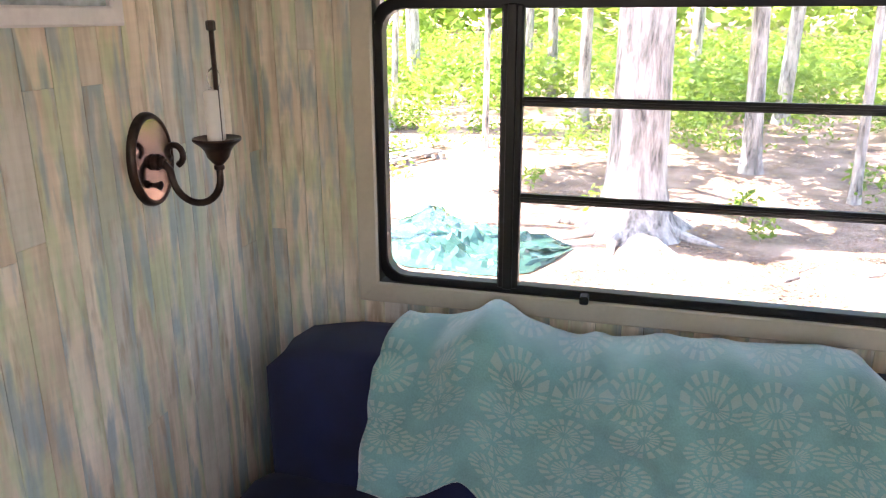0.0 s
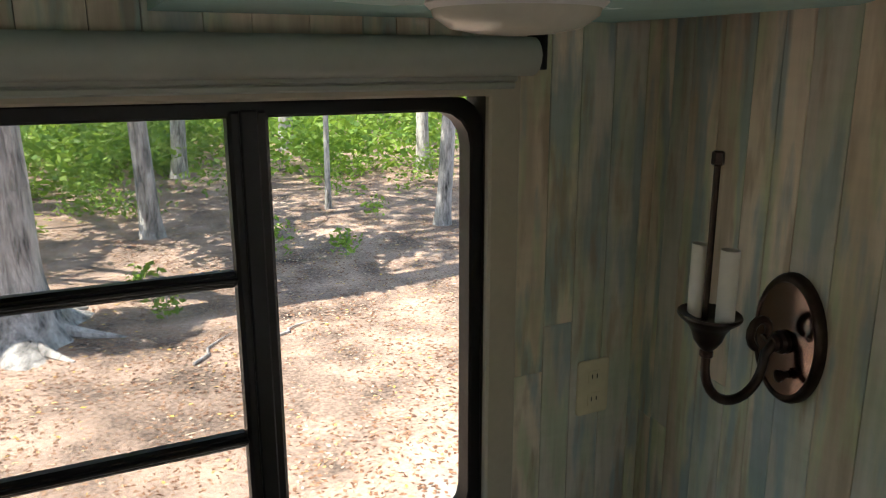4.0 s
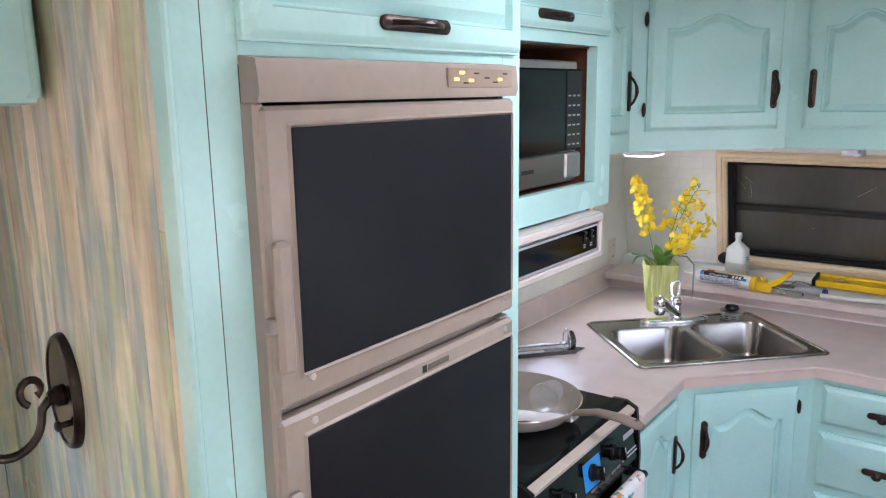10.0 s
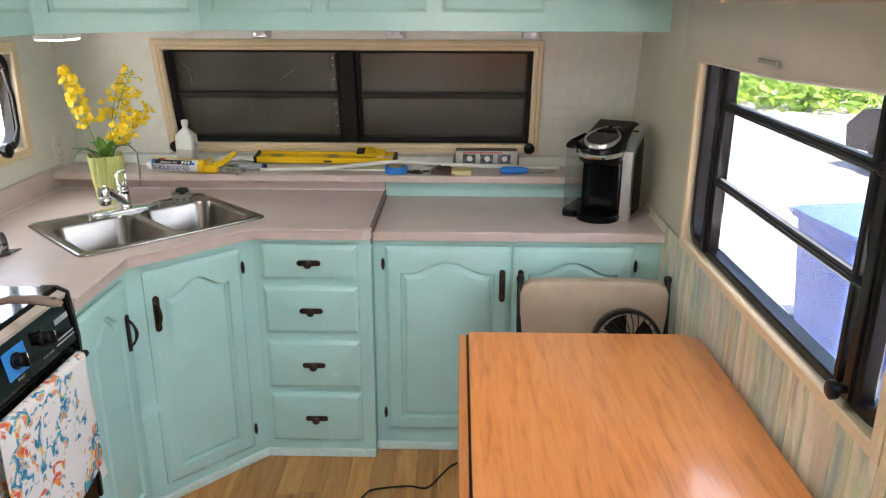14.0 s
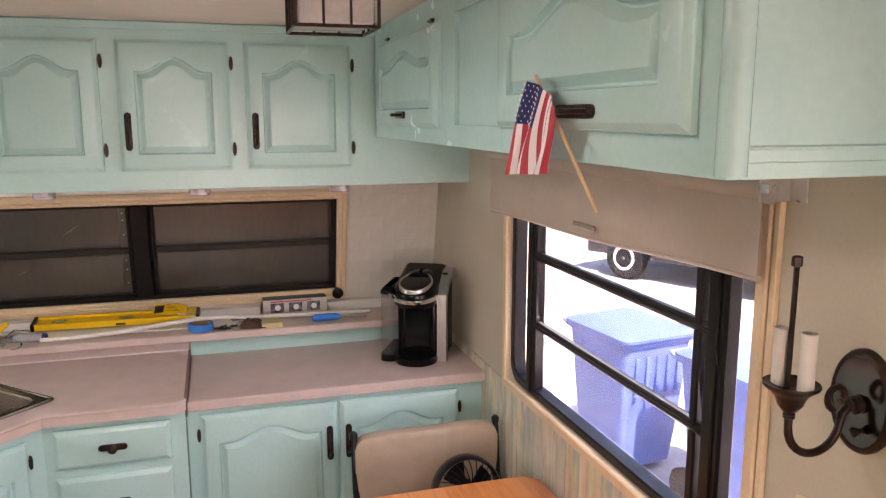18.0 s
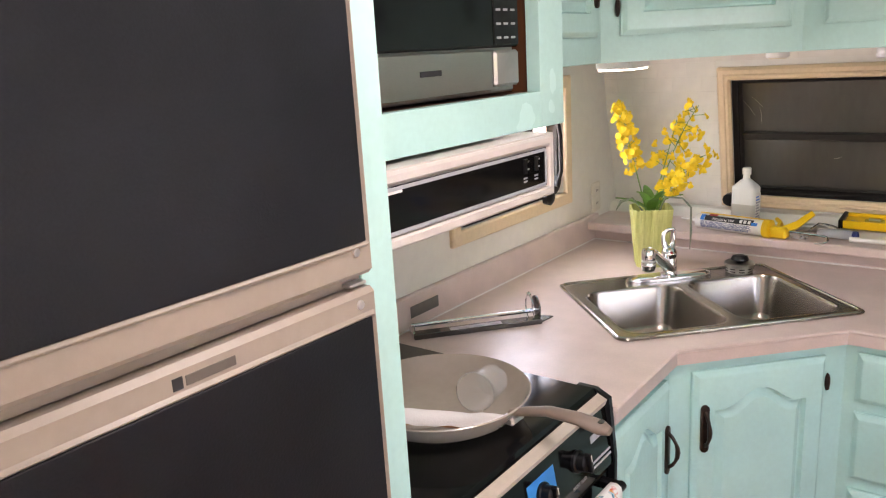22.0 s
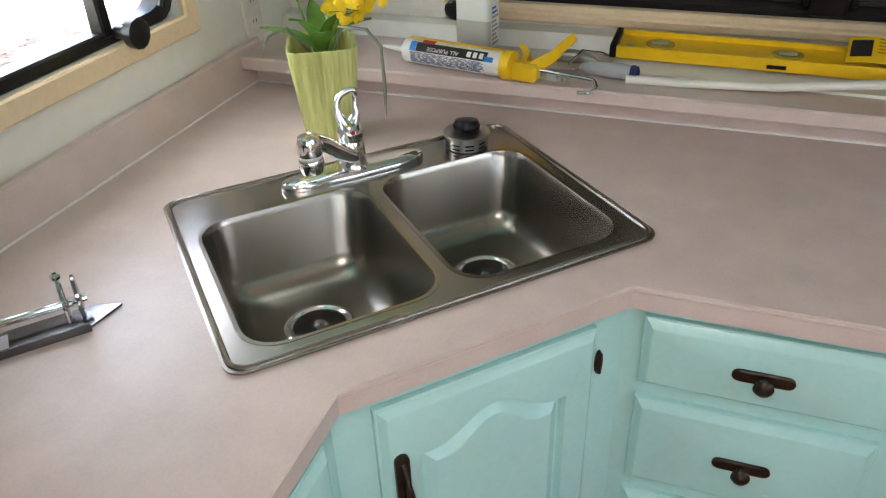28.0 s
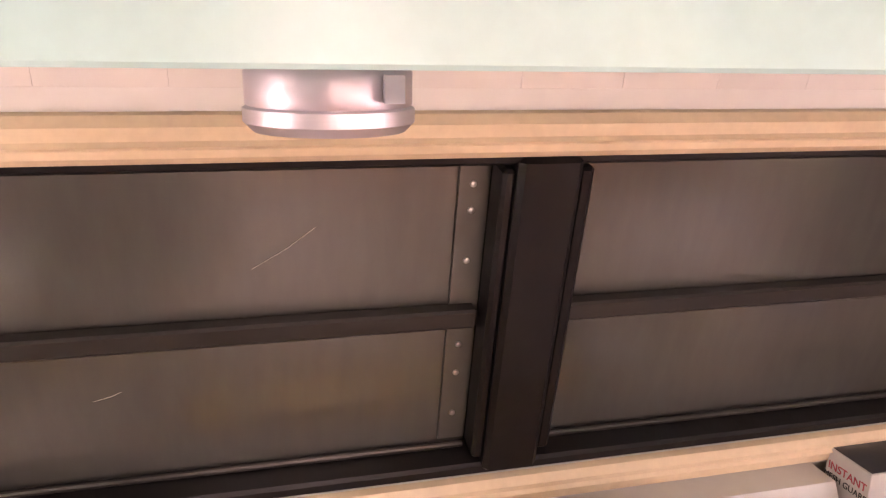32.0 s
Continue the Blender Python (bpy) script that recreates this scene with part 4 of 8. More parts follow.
part("top", box((WX, -0.094, 0.955), (EX, north_y(0.98) + 0.01, 0.985), 0.004), LAMINATE, ledge)
part("front", Mesh().box((WX, -0.038, TOP - 0.02), (1.668, -0.01, 0.956), 0.001), LAMINATE, ledge)
part("mint_riser", box((1.672, -0.032, 0.8), (EX, -0.01, 0.956), 0.001), MINT, ledge, "mint painted riser")
part("caulk", box((WX, -0.044, TOP), (1.668, -0.037, TOP + 0.004), 0.001), WHITEPL, ledge)

base_board = Mesh()
for x0, x1 in ((WX + 0.002, 1.952), (2.236, EX - 0.002)):
    base_board.prism([(0.12, 0.9853), (0.137, 1.0185), (0.186, 1.0185), (0.191, 0.9853)], x0, x1, Matrix(((0, 0, 1, 0), (1, 0, 0, 0), (0, 1, 0, 0), (0, 0, 0, 1))))
structure("baseboard", base_board, PANEL, "white painted board along the back of the ledge", "baseboard")

# sink
sink = thing("kitchen_sink", tuple(SINK @ Vector((0.317, 0.235, 0))), "double-bowl stainless steel drop-in sink", "sink")
deck_out = flat_loop(rounded_rect(0.635, 0.478, 0.028, 5), SINK)
bowls = [flat_loop(rounded_rect(0.272, 0.34, 0.05, 5, 0.034, 0.034), SINK), flat_loop(rounded_rect(0.272, 0.34, 0.05, 5, 0.329, 0.034), SINK)]
part("deck", slab(deck_out, bowls, TOP + 0.001, TOP + 0.004), SINKSTEEL, sink, smooth=30)
rim = [tuple(SINK @ Vector((x, y, 0.004))) for x, y in rounded_rect(0.619, 0.462, 0.025, 5, 0.008, 0.008)]
part("rim", Mesh().tube(rim + rim[:1], 0.0045, 8), SINKSTEEL, sink)
for x0 in (0.034, 0.329):
    loops = []
    for d, z, r in ((-0.004, 0.0045, 0.054), (0.002, 0.004, 0.05), (0.006, -0.006, 0.05), (0.012, -0.11, 0.048), (0.024, -0.135, 0.044), (0.05, -0.148, 0.035), (0.09, -0.152, 0.03)):
        loops.append([(x, y, z) for x, y in rounded_rect(0.272 - 2 * d, 0.34 - 2 * d, r, 5, x0 + d, 0.034 + d)])
    bowl = part("bowl", Mesh().loft([lp[::-1] for lp in loops], False, True, m=SINK), SINKSTEEL, sink)
    part("drain", Mesh().lathe([(0.056, -0.002), (0.055, 0.003), (0.051, 0.005), (0.046, 0.004), (0.043, 0.0008), (0.012, 0.0005)], 32, SINK @ pose(x0 + 0.136, 0.228, -0.15), cap0=False), CHROME, bowl, "chrome drain ring")
    part("drain_basket", Mesh().lathe([(0.042, 0.001), (0.04, 0.0015), (0.012, 0.0015), (0.008, 0.006), (0.003, 0.007)], 24, SINK @ pose(x0 + 0.136, 0.228, -0.15), cap0=False), DARKSTEEL, bowl)
tap = thing("kitchen_faucet", tuple(SINK @ Vector((0.3, 0.43, 0.004))), "chrome single-lever kitchen faucet", "faucet")
mt = SINK @ pose(0.314, 0.419, 0.004)


def glide(points, radii, steps=6):
    """A smooth curve through the points, with the radii blended along it."""
    P = [Vector(p) for p in points]
    P = [P[0] * 2 - P[1]] + P + [P[-1] * 2 - P[-2]]
    pts, rad = [], []
    for i in range(1, len(P) - 2):
        for k in range(steps + (i == len(P) - 3)):
            t = k / steps
            pts.append(0.5 * (P[i] * 2 + (P[i + 1] - P[i - 1]) * t + (P[i - 1] * 2 - P[i] * 5 + P[i + 1] * 4 - P[i + 2]) * t * t + (P[i] * 3 - P[i - 1] - P[i + 1] * 3 + P[i + 2]) * t ** 3))
            rad.append(radii[i - 1] + (radii[i] - radii[i - 1]) * t)
    return pts, rad


def plate_loop(hl, hw, z, n=10):
    """A long plate outline that narrows to round ends."""
    return [(math.copysign(abs(math.cos(a)) ** 0.55, math.cos(a)) * hl, math.sin(a) * hw, z) for a in [2 * math.pi * i / (4 * n) for i in range(4 * n)]]


part("base_plate", Mesh().loft([plate_loop(0.128, 0.027, 0), plate_loop(0.129, 0.028, 0.006), plate_loop(0.126, 0.026, 0.012), plate_loop(0.11, 0.018, 0.0175), plate_loop(0.04, 0.006, 0.0185)], m=mt), CHROME, tap)
part("body", Mesh().lathe([(0.027, 0.014), (0.024, 0.02), (0.0225, 0.03), (0.0225, 0.062), (0.0205, 0.066), (0.0205, 0.07), (0.0225, 0.073), (0.0215, 0.086), (0.016, 0.095), (0.006, 0.098)], 24, mt), CHROME, tap)
spout, spout_r = glide([mt @ Vector(p) for p in ((0, -0.006, 0.036), (-0.026, -0.022, 0.057), (-0.052, -0.038, 0.082), (-0.07, -0.048, 0.098), (-0.084, -0.055, 0.104))], [0.017, 0.0155, 0.014, 0.0145, 0.0175])
part("spout", Mesh().tube(spout, spout_r, 16), CHROME, tap)
mhd = mt @ pose(-0.086, -0.056, 0.102)
head = part("spray_head", Mesh().lathe([(0.01, 0.016), (0.0165, 0.013), (0.0195, 0.004), (0.0195, -0.018)], 24, mhd).lathe([(0.0185, -0.024), (0.02, -0.027), (0.0205, -0.037), (0.0175, -0.05), (0.012, -0.053)], 24, mhd), CHROME, tap)
part("collar", Mesh().lathe([(0.0185, -0.0175), (0.019, -0.0185), (0.019, -0.023), (0.0185, -0.0245)], 24, mhd), WHITEPL, head, "white plastic collar")
lever, lever_r = glide([mt @ Vector(p) for p in ((0.0, 0.002, 0.084), (-0.012, 0.004, 0.105), (-0.0155, 0.006, 0.125), (-0.0105, 0.008, 0.142), (0.003, 0.009, 0.15), (0.0165, 0.008, 0.15), (0.0175, 0.008, 0.138), (0.0155, 0.006, 0.12), (0.0135, 0.004, 0.105), (0.004, 0.002, 0.088))], [0.013, 0.0085, 0.0062, 0.006, 0.006, 0.0055, 0.0055, 0.006, 0.0085, 0.013], 4)
part("lever", Mesh().tube(lever, lever_r, 12), CHROME, tap, "open loop chrome lever")
part("hot_mark", Mesh().lathe([(0.0045, 0), (0.0035, 0.002)], 10, mt @ pose(-0.002, -0.0205, 0.086, 90)), RED, tap)
plug = thing("sink_strainer", tuple(SINK @ Vector((0.53, 0.417, 0.004))), "steel basket strainer with a black knob", "strainer")
mp_ = SINK @ pose(0.53, 0.417, 0.004)
part("basket", Mesh().lathe([(0.034, 0), (0.0365, 0.002), (0.038, 0.024), (0.0425, 0.026), (0.043, 0.0295), (0.04, 0.031), (0.036, 0.028), (0.01, 0.026)], 32, mp_), STEEL, plug)
for z in (0.007, 0.015):
    for k in range(9):
        a0 = 2 * math.pi * k / 9
        part("slot", Mesh().tube([tuple(mp_ @ Vector((0.0372 * math.cos(a0 + d), 0.0372 * math.sin(a0 + d), z))) for d in (0, 0.14, 0.28, 0.42)], 0.0016, 5), BLACKPLASTIC, plug)
part("knob", Mesh().lathe([(0.008, 0.026), (0.012, 0.03), (0.024, 0.034), (0.025, 0.04), (0.02, 0.05), (0.008, 0.053)], 20, mp_ @ pose(0, 0, 0, -8, 6)), BLACKPLASTIC, plug)

# ---- fridge and its cabinet ----
FX = 0.93
mF = facing(FX, -2.61, 0, EAST_FACE)
fc = thing("fridge_cabinet", (0.6, -2.25, FLOOR), "tall mint cabinet built round the fridge", "cabinet")
fr0, fr1, fz0, fz1 = 0.1, 0.678, 0.34, 1.808
stiles = Mesh()
for a, b, c, d in ((0, fr0, FLOOR, CEILING), (fr1, 0.738, FLOOR, CEILING), (fr0, fr1, FLOOR, fz0), (fr0, fr1, fz1, CEILING)):
    stiles.box((a, 0, c), (b, 0.025, d), 0.0015, mF)
part("face_frame", stiles, MINT, fc)
part("side_panel", Mesh().box((WX, -1.895, FLOOR), (FX - 0.02, -1.873, CEILING), 0.001), MINT, fc)
part("edge_trim", Mesh().tube([(FX + 0.004, -2.608, FLOOR), (FX + 0.004, -2.608, CEILING)], 0.006, 8), MINT, fc)
add_door(fc, mF, 0.1, 1.828, 0.62, 0.255, "h", rise=0.0, margin=0.04, at=0.034)
fr = thing("refrigerator", (0.65, -2.2, fz0), "two-door caravan fridge with charcoal panels and taupe trim", "refrigerator")
y0, y1 = -2.61 + fr0, -2.61 + fr1
part("body", box((WX + 0.06, y0 + 0.1, fz0), (FX - 0.005, y1 - 0.004, fz1), 0.003), BLACKPLASTIC, fr)
part("control_strip", Mesh().prism([(0, 1.757), (0.03, 1.757), (0.034, 1.77), (0.03, 1.808), (0, 1.812)], 0, y1 - y0 - 0.002, Matrix(((1, 0, 0, FX), (0, 0, 1, y0), (0, 1, 0, 0), (0, 0, 0, 1))), 0), TAUPE, fr)
cp = part("display", box((FX + 0.031, y1 - 0.21, 1.772), (FX + 0.0355, y1 - 0.025, 1.802), 0.001), mat("display_taupe", (0.28, 0.22, 0.17), 0.3), fr)
for yy, zz in ((-0.18, 1.793), (-0.155, 1.781), (-0.195, 1.783), (-0.07, 1.783)):
    part("indicator", box((FX + 0.0355, y1 + yy, zz), (FX + 0.0365, y1 + yy + 0.012, zz + 0.004), 0), AMBER, cp)
for yy, zz in ((-0.17, 1.778), (-0.14, 1.793), (-0.11, 1.786), (-0.085, 1.779), (-0.055, 1.793)):
    part("print_mark", box((FX + 0.0355, y1 + yy, zz), (FX + 0.036, y1 + yy + 0.014, zz + 0.0025), 0), INK, cp)
mf = facing(FX, y0, 0, EAST_FACE)
w = y1 - y0


def fridge_door(z0, z1, badge):
    top_b, bot_b = 0.027, 0.04
    d = part("door", box((0.006, -0.028, z0), (w - 0.004, 0.0, z1), 0.006, mf), TAUPE, fr)
    zz0, zz1 = (z0 + bot_b, z1 - top_b) if not badge else (z0 + 0.05, z1 - 0.034)
    part("panel", box((0.05, -0.0305, zz0), (w - 0.018, -0.02, zz1), 0.001, mf), FRIDGEPANEL, d, "charcoal insert panel")
    part("panel_bead", ring(w - 0.068, zz1 - zz0, 0.007, -0.032, -0.027, mf @ pose(0.05, 0, zz0)), TAUPE, d)
    hz = z0 + 0.05 if not badge else z1 - 0.27
    part("handle", Mesh().box((0.004, -0.042, hz), (0.032, -0.026, hz + 0.17), 0.006, mf).box((-0.006, -0.036, hz + 0.055), (0.008, -0.02, hz + 0.075), 0.003, mf), TAUPE, d)
    for x in (0.065, w - 0.034):
        part("screw", Mesh().lathe([(0.006, 0), (0.005, 0.002), (0.001, 0.0025)], 10, mf @ pose(x, -0.028, (z0 + 0.03) if not badge else (z1 - 0.016), 90)), SILVER, d)
    if badge:
        part("badge", box((w * 0.54, -0.0288, z1 - 0.023), (w * 0.54 + 0.056, -0.0275, z1 - 0.013), 0.0004, mf), mat("dark_taupe_print", (0.12, 0.1, 0.085), 0.5), d, "small dark badge")
        part("badge_mark", box((w * 0.54 - 0.014, -0.0288, z1 - 0.024), (w * 0.54 - 0.003, -0.0275, z1 - 0.012), 0.0004, mf), INK, d)


part("side_trim", box((-0.001, -0.022, fz0), (0.016, 0.03, 1.757), 0.003, mf), TAUPE, fr)
part("door_gap_strip", box((0.01, -0.006, 1.353), (w - 0.008, 0.004, 1.371), 0.002, mf), TAUPE, fr)
part("hinge_plate", Mesh().box((w - 0.04, -0.02, 1.357), (w - 0.012, -0.006, 1.361), 0.001, mf), SILVER, fr, "small steel hinge plate")
fridge_door(1.37, 1.753, False)
fridge_door(fz0 + 0.01, 1.354, True)

# ---- stove ----
SY0, SY1, SX = -1.838, -1.274, 0.934
stove = thing("gas_range", (0.65, -1.57, FLOOR), "black drop-in gas range with its glass lid closed", "stove")
part("body", box((WX + 0.06, SY0 + 0.006, 0.29), (SX - 0.03, SY1 - 0.006, 0.925), 0.004), BLACKPLASTIC, stove)
lid = part("lid", Mesh().prism([(0.37, SY0 + 0.012), (SX - 0.017, SY0 + 0.012), (SX - 0.017, SY1 - 0.008), (0.37, SY1 - 0.008)], 0.932, 0.95, c=0.006), BLACK, stove, "glossy black glass lid")
part("back_rail", box((WX + 0.02, SY0 + 0.006, 0.93), (0.368, SY1 - 0.006, 0.955), 0.004), BLACKPLASTIC, stove)
part("front_strip", Mesh().prism([(SX - 0.018, 0.924), (SX + 0.002, 0.92), (SX + 0.006, 0.932), (SX - 0.014, 0.941)], SY0 + 0.02, SY1 - 0.006, Matrix(((1, 0, 0, 0), (0, 0, 1, 0), (0, 1, 0, 0), (0, 0, 0, 1)))), mat("almond_strip", (0.5, 0.43, 0.36), 0.35), stove, "almond front strip")
part("control_panel", Mesh().prism([(SX - 0.04, 0.925), (SX - 0.04, 0.8), (SX + 0.018, 0.8), (SX + 0.018, 0.81), (SX + 0.0, 0.922)], SY0 + 0.006, SY1 - 0.004, MXZ), BLACK, stove)
for yy in (SY0, SY1 - 0.012):
    part("end_cap", Mesh().prism([(SX - 0.06, 0.95), (SX - 0.06, 0.3), (SX + 0.016, 0.3), (SX + 0.022, 0.81), (SX + 0.01, 0.935), (SX - 0.02, 0.95)], yy, yy + 0.012, MXZ), BLACKPLASTIC, stove)
mst = facing(SX + 0.009, SY0, 0.866, EAST_FACE) @ pose(0, 0, 0, -9.5)
for i, x in enumerate((0.056, 0.143, 0.288, 0.413)):
    kn = part("knob", Mesh().lathe([(0.021, 0), (0.021, 0.006), (0.017, 0.008), (0.0165, 0.022), (0.012, 0.025)], 18, mst @ pose(x, 0, 0, 90)).box((-0.0045 + x, -0.034, -0.018), (0.0045 + x, -0.02, 0.018), 0.002, mst), BLACKPLASTIC, stove)
    part("knob_mark", box((x - 0.001, -0.0345, 0.004), (x + 0.001, -0.0335, 0.016), 0, mst), WHITEPL, kn)
    lettering("caption", ("OVEN", "LEFT REAR", "FRONT", "RIGHT REAR")[i], 0.0095, mst @ pose(x, -0.001, -0.047), GREYPRINT, stove)
part("sticker", box((0.245, -0.0012, -0.036), (0.335, 0.0005, 0.032), 0, mst), mat("blue_sticker", (0.03, 0.24, 0.62), 0.45), stove, "blue film on the control panel")
part("badge", box((0.475, -0.0012, 0.006), (0.54, 0.0, 0.02), 0, mst), GREYPRINT, stove)
for k in range(2):
    part("print_line", box((0.455, -0.0012, -0.034 - 0.01 * k), (0.545, 0.0, -0.030 - 0.01 * k), 0, mst), GREYPRINT, stove)
od = part("oven_door", box((SX - 0.02, SY0 + 0.02, 0.295), (SX + 0.012, SY1 - 0.016, 0.79), 0.005), BLACK, stove, "black glass oven door")
part("door_glass", box((SX + 0.0105, SY0 + 0.07, 0.36), (SX + 0.0145, SY1 - 0.07, 0.68), 0.001), BLACK, od)
part("handle", Mesh().tube([(SX + 0.05, SY0 + 0.1, 0.772), (SX + 0.05, SY1 - 0.04, 0.772)], 0.01, 10).box((SX + 0.005, SY0 + 0.1, 0.762), (SX + 0.052, SY0 + 0.12, 0.782), 0.003).box((SX + 0.005, SY1 - 0.06, 0.762), (SX + 0.052, SY1 - 0.04, 0.782), 0.003), BLACKPLASTIC, od)
under = thing("drawer_cabinet", (0.7, -1.57, FLOOR), "mint drawer below the oven", "cabinet", "kitchen base cupboards")
part("body", box((WX, SY0 - 0.024, FLOOR), (0.925, SY1 + 0.004, 0.286), 0.001), MINT, under)
ud = part("drawer_front", panel_door(0.5, 0.215, facing(0.925, SY0 + 0.03, 0.06, EAST_FACE), 0.03, 0.04), MINT, under, smooth=9)
part("handle", pull(facing(0.945, SY0 + 0.28, 0.165, EAST_FACE) @ pose(0, 0, 0, 0, 90)), BRONZE, ud)
part("plinth", box((0.925, SY0 - 0.02, FLOOR), (0.937, SY1, FLOOR + 0.034), 0.003), PALEMINT, under)
filler = thing("worktop_filler", (0.6, -1.86, 0.87), "narrow pink worktop strip beside the fridge", "worktop")
part("top", box((WX + 0.02, -1.872, 0.87), (0.955, SY0 - 0.001, TOP), 0.004), LAMINATE, filler)
part("side", box((WX + 0.02, -1.872, 0.287), (0.92, SY0 - 0.002, 0.868), 0.001), MINT, filler)

# ---- sofa bay ----


def cushion(lo, hi, r, m=I4, puff=0.0):
    """A soft block with round edges."""
    lo, hi = Vector(lo), Vector(hi)
    c, h = (lo + hi) / 2, (hi - lo) / 2
    mesh, n = Mesh(), 10
    verts, faces = [], []
    for j in range(n + 1):
        a = math.pi * (j / n - 0.5)
        for i in range(2 * n):
            b = 2 * math.pi * i / (2 * n)
            d = Vector((math.cos(a) * math.cos(b), math.cos(a) * math.sin(b), math.sin(a)))
            p = Vector([math.copysign(abs(d[k]) ** 0.32, d[k]) for k in range(3)])
            p = Vector([max(-1, min(1, p[k] * 1.04)) * h[k] for k in range(3)])
            verts.append(c + p)
    for j in range(n):
        for i in range(2 * n):
            k = (i + 1) % (2 * n)
            faces.append((j * 2 * n + i, j * 2 * n + k, (j + 1) * 2 * n + k, (j + 1) * 2 * n + i))
    return mesh.add(verts, faces, m)


sofa = thing("sofa", (0.5, -3.82, FLOOR), "navy blue velvet sofa under the window", "sofa")
part("base", box((0.06, -5.02, 0.04), (0.86, -2.62, 0.15), 0.02), NAVY, sofa)
for yy in (-4.43, -3.22):
    part("seat_cushion", cushion((0.3, yy - 0.6, 0.13), (0.9, yy + 0.6, 0.29), 0.05), NAVY, sofa)
part("backrest", cushion((0.05, -5.0, 0.12), (0.37, -2.58, 0.695), 0.06), NAVY, sofa)
for x in (0.14, 0.84):
    for y in (-4.96, -2.7):
        part("leg", Mesh().lathe([(0.025, FLOOR), (0.03, 0.06)], 10, pose(x, y, 0)), BLACKPLASTIC, sofa)


def blanket_material():
    """Sea-green fleece printed with round burst flowers."""
    m = mat("sea_green_fleece", (0.15, 0.32, 0.3), 0.95, vary=0.12, fine=220, bump=0.14, sheen=0.7)
    n, l = m.node_tree.nodes, m.node_tree.links
    p = n["Principled BSDF"]
    tc, vor, sub, sep = n.new("ShaderNodeTexCoord"), n.new("ShaderNodeTexVoronoi"), n.new("ShaderNodeVectorMath"), n.new("ShaderNodeSeparateXYZ")
    mp = n.new("ShaderNodeMapping")
    mp.inputs["Scale"].default_value = (1, 1, 0.0)
    l.new(tc.outputs["UV"], mp.inputs[0])
    vor.voronoi_dimensions = "2D"
    vor.inputs["Scale"].default_value, vor.inputs["Randomness"].default_value = 1.0, 0.35
    l.new(mp.outputs[0], vor.inputs["Vector"])
    sub.operation = "SUBTRACT"
    l.new(mp.outputs[0], sub.inputs[0]), l.new(vor.outputs["Position"], sub.inputs[1])
    l.new(sub.outputs[0], sep.inputs[0])

    def op(kind, a, b=None, c=None):
        k = n.new("ShaderNodeMath")
        k.operation = kind
        for i, v in enumerate((a, b, c)):
            if v is None:
                continue
            if isinstance(v, (int, float)):
                k.inputs[i].default_value = v
            else:
                l.new(v, k.inputs[i])
        return k.outputs[0]

    ang = op("ARCTAN2", sep.outputs[1], sep.outputs[0])
    petals = op("GREATER_THAN", op("SINE", op("MULTIPLY", ang, 17.0)), -0.1)
    r = vor.outputs["Distance"]
    outer = op("MULTIPLY", op("GREATER_THAN", r, 0.3), op("LESS_THAN", r, 0.46))
    inner = op("MULTIPLY", op("GREATER_THAN", r, 0.09), op("LESS_THAN", r, 0.25))
    flower = op("MULTIPLY", petals, op("ADD", outer, inner))
    mix = n.new("ShaderNodeMix")
    mix.data_type = "RGBA"
    old = p.inputs["Base Color"].links[0].from_socket
    l.new(op("MULTIPLY", flower, 0.4), mix.inputs[0]), l.new(old, mix.inputs[6])
    mix.inputs[7].default_value = (0.42, 0.45, 0.37, 1)
    l.new(mix.outputs[2], p.inputs["Base Color"])
    return m


FLEECE = blanket_material()


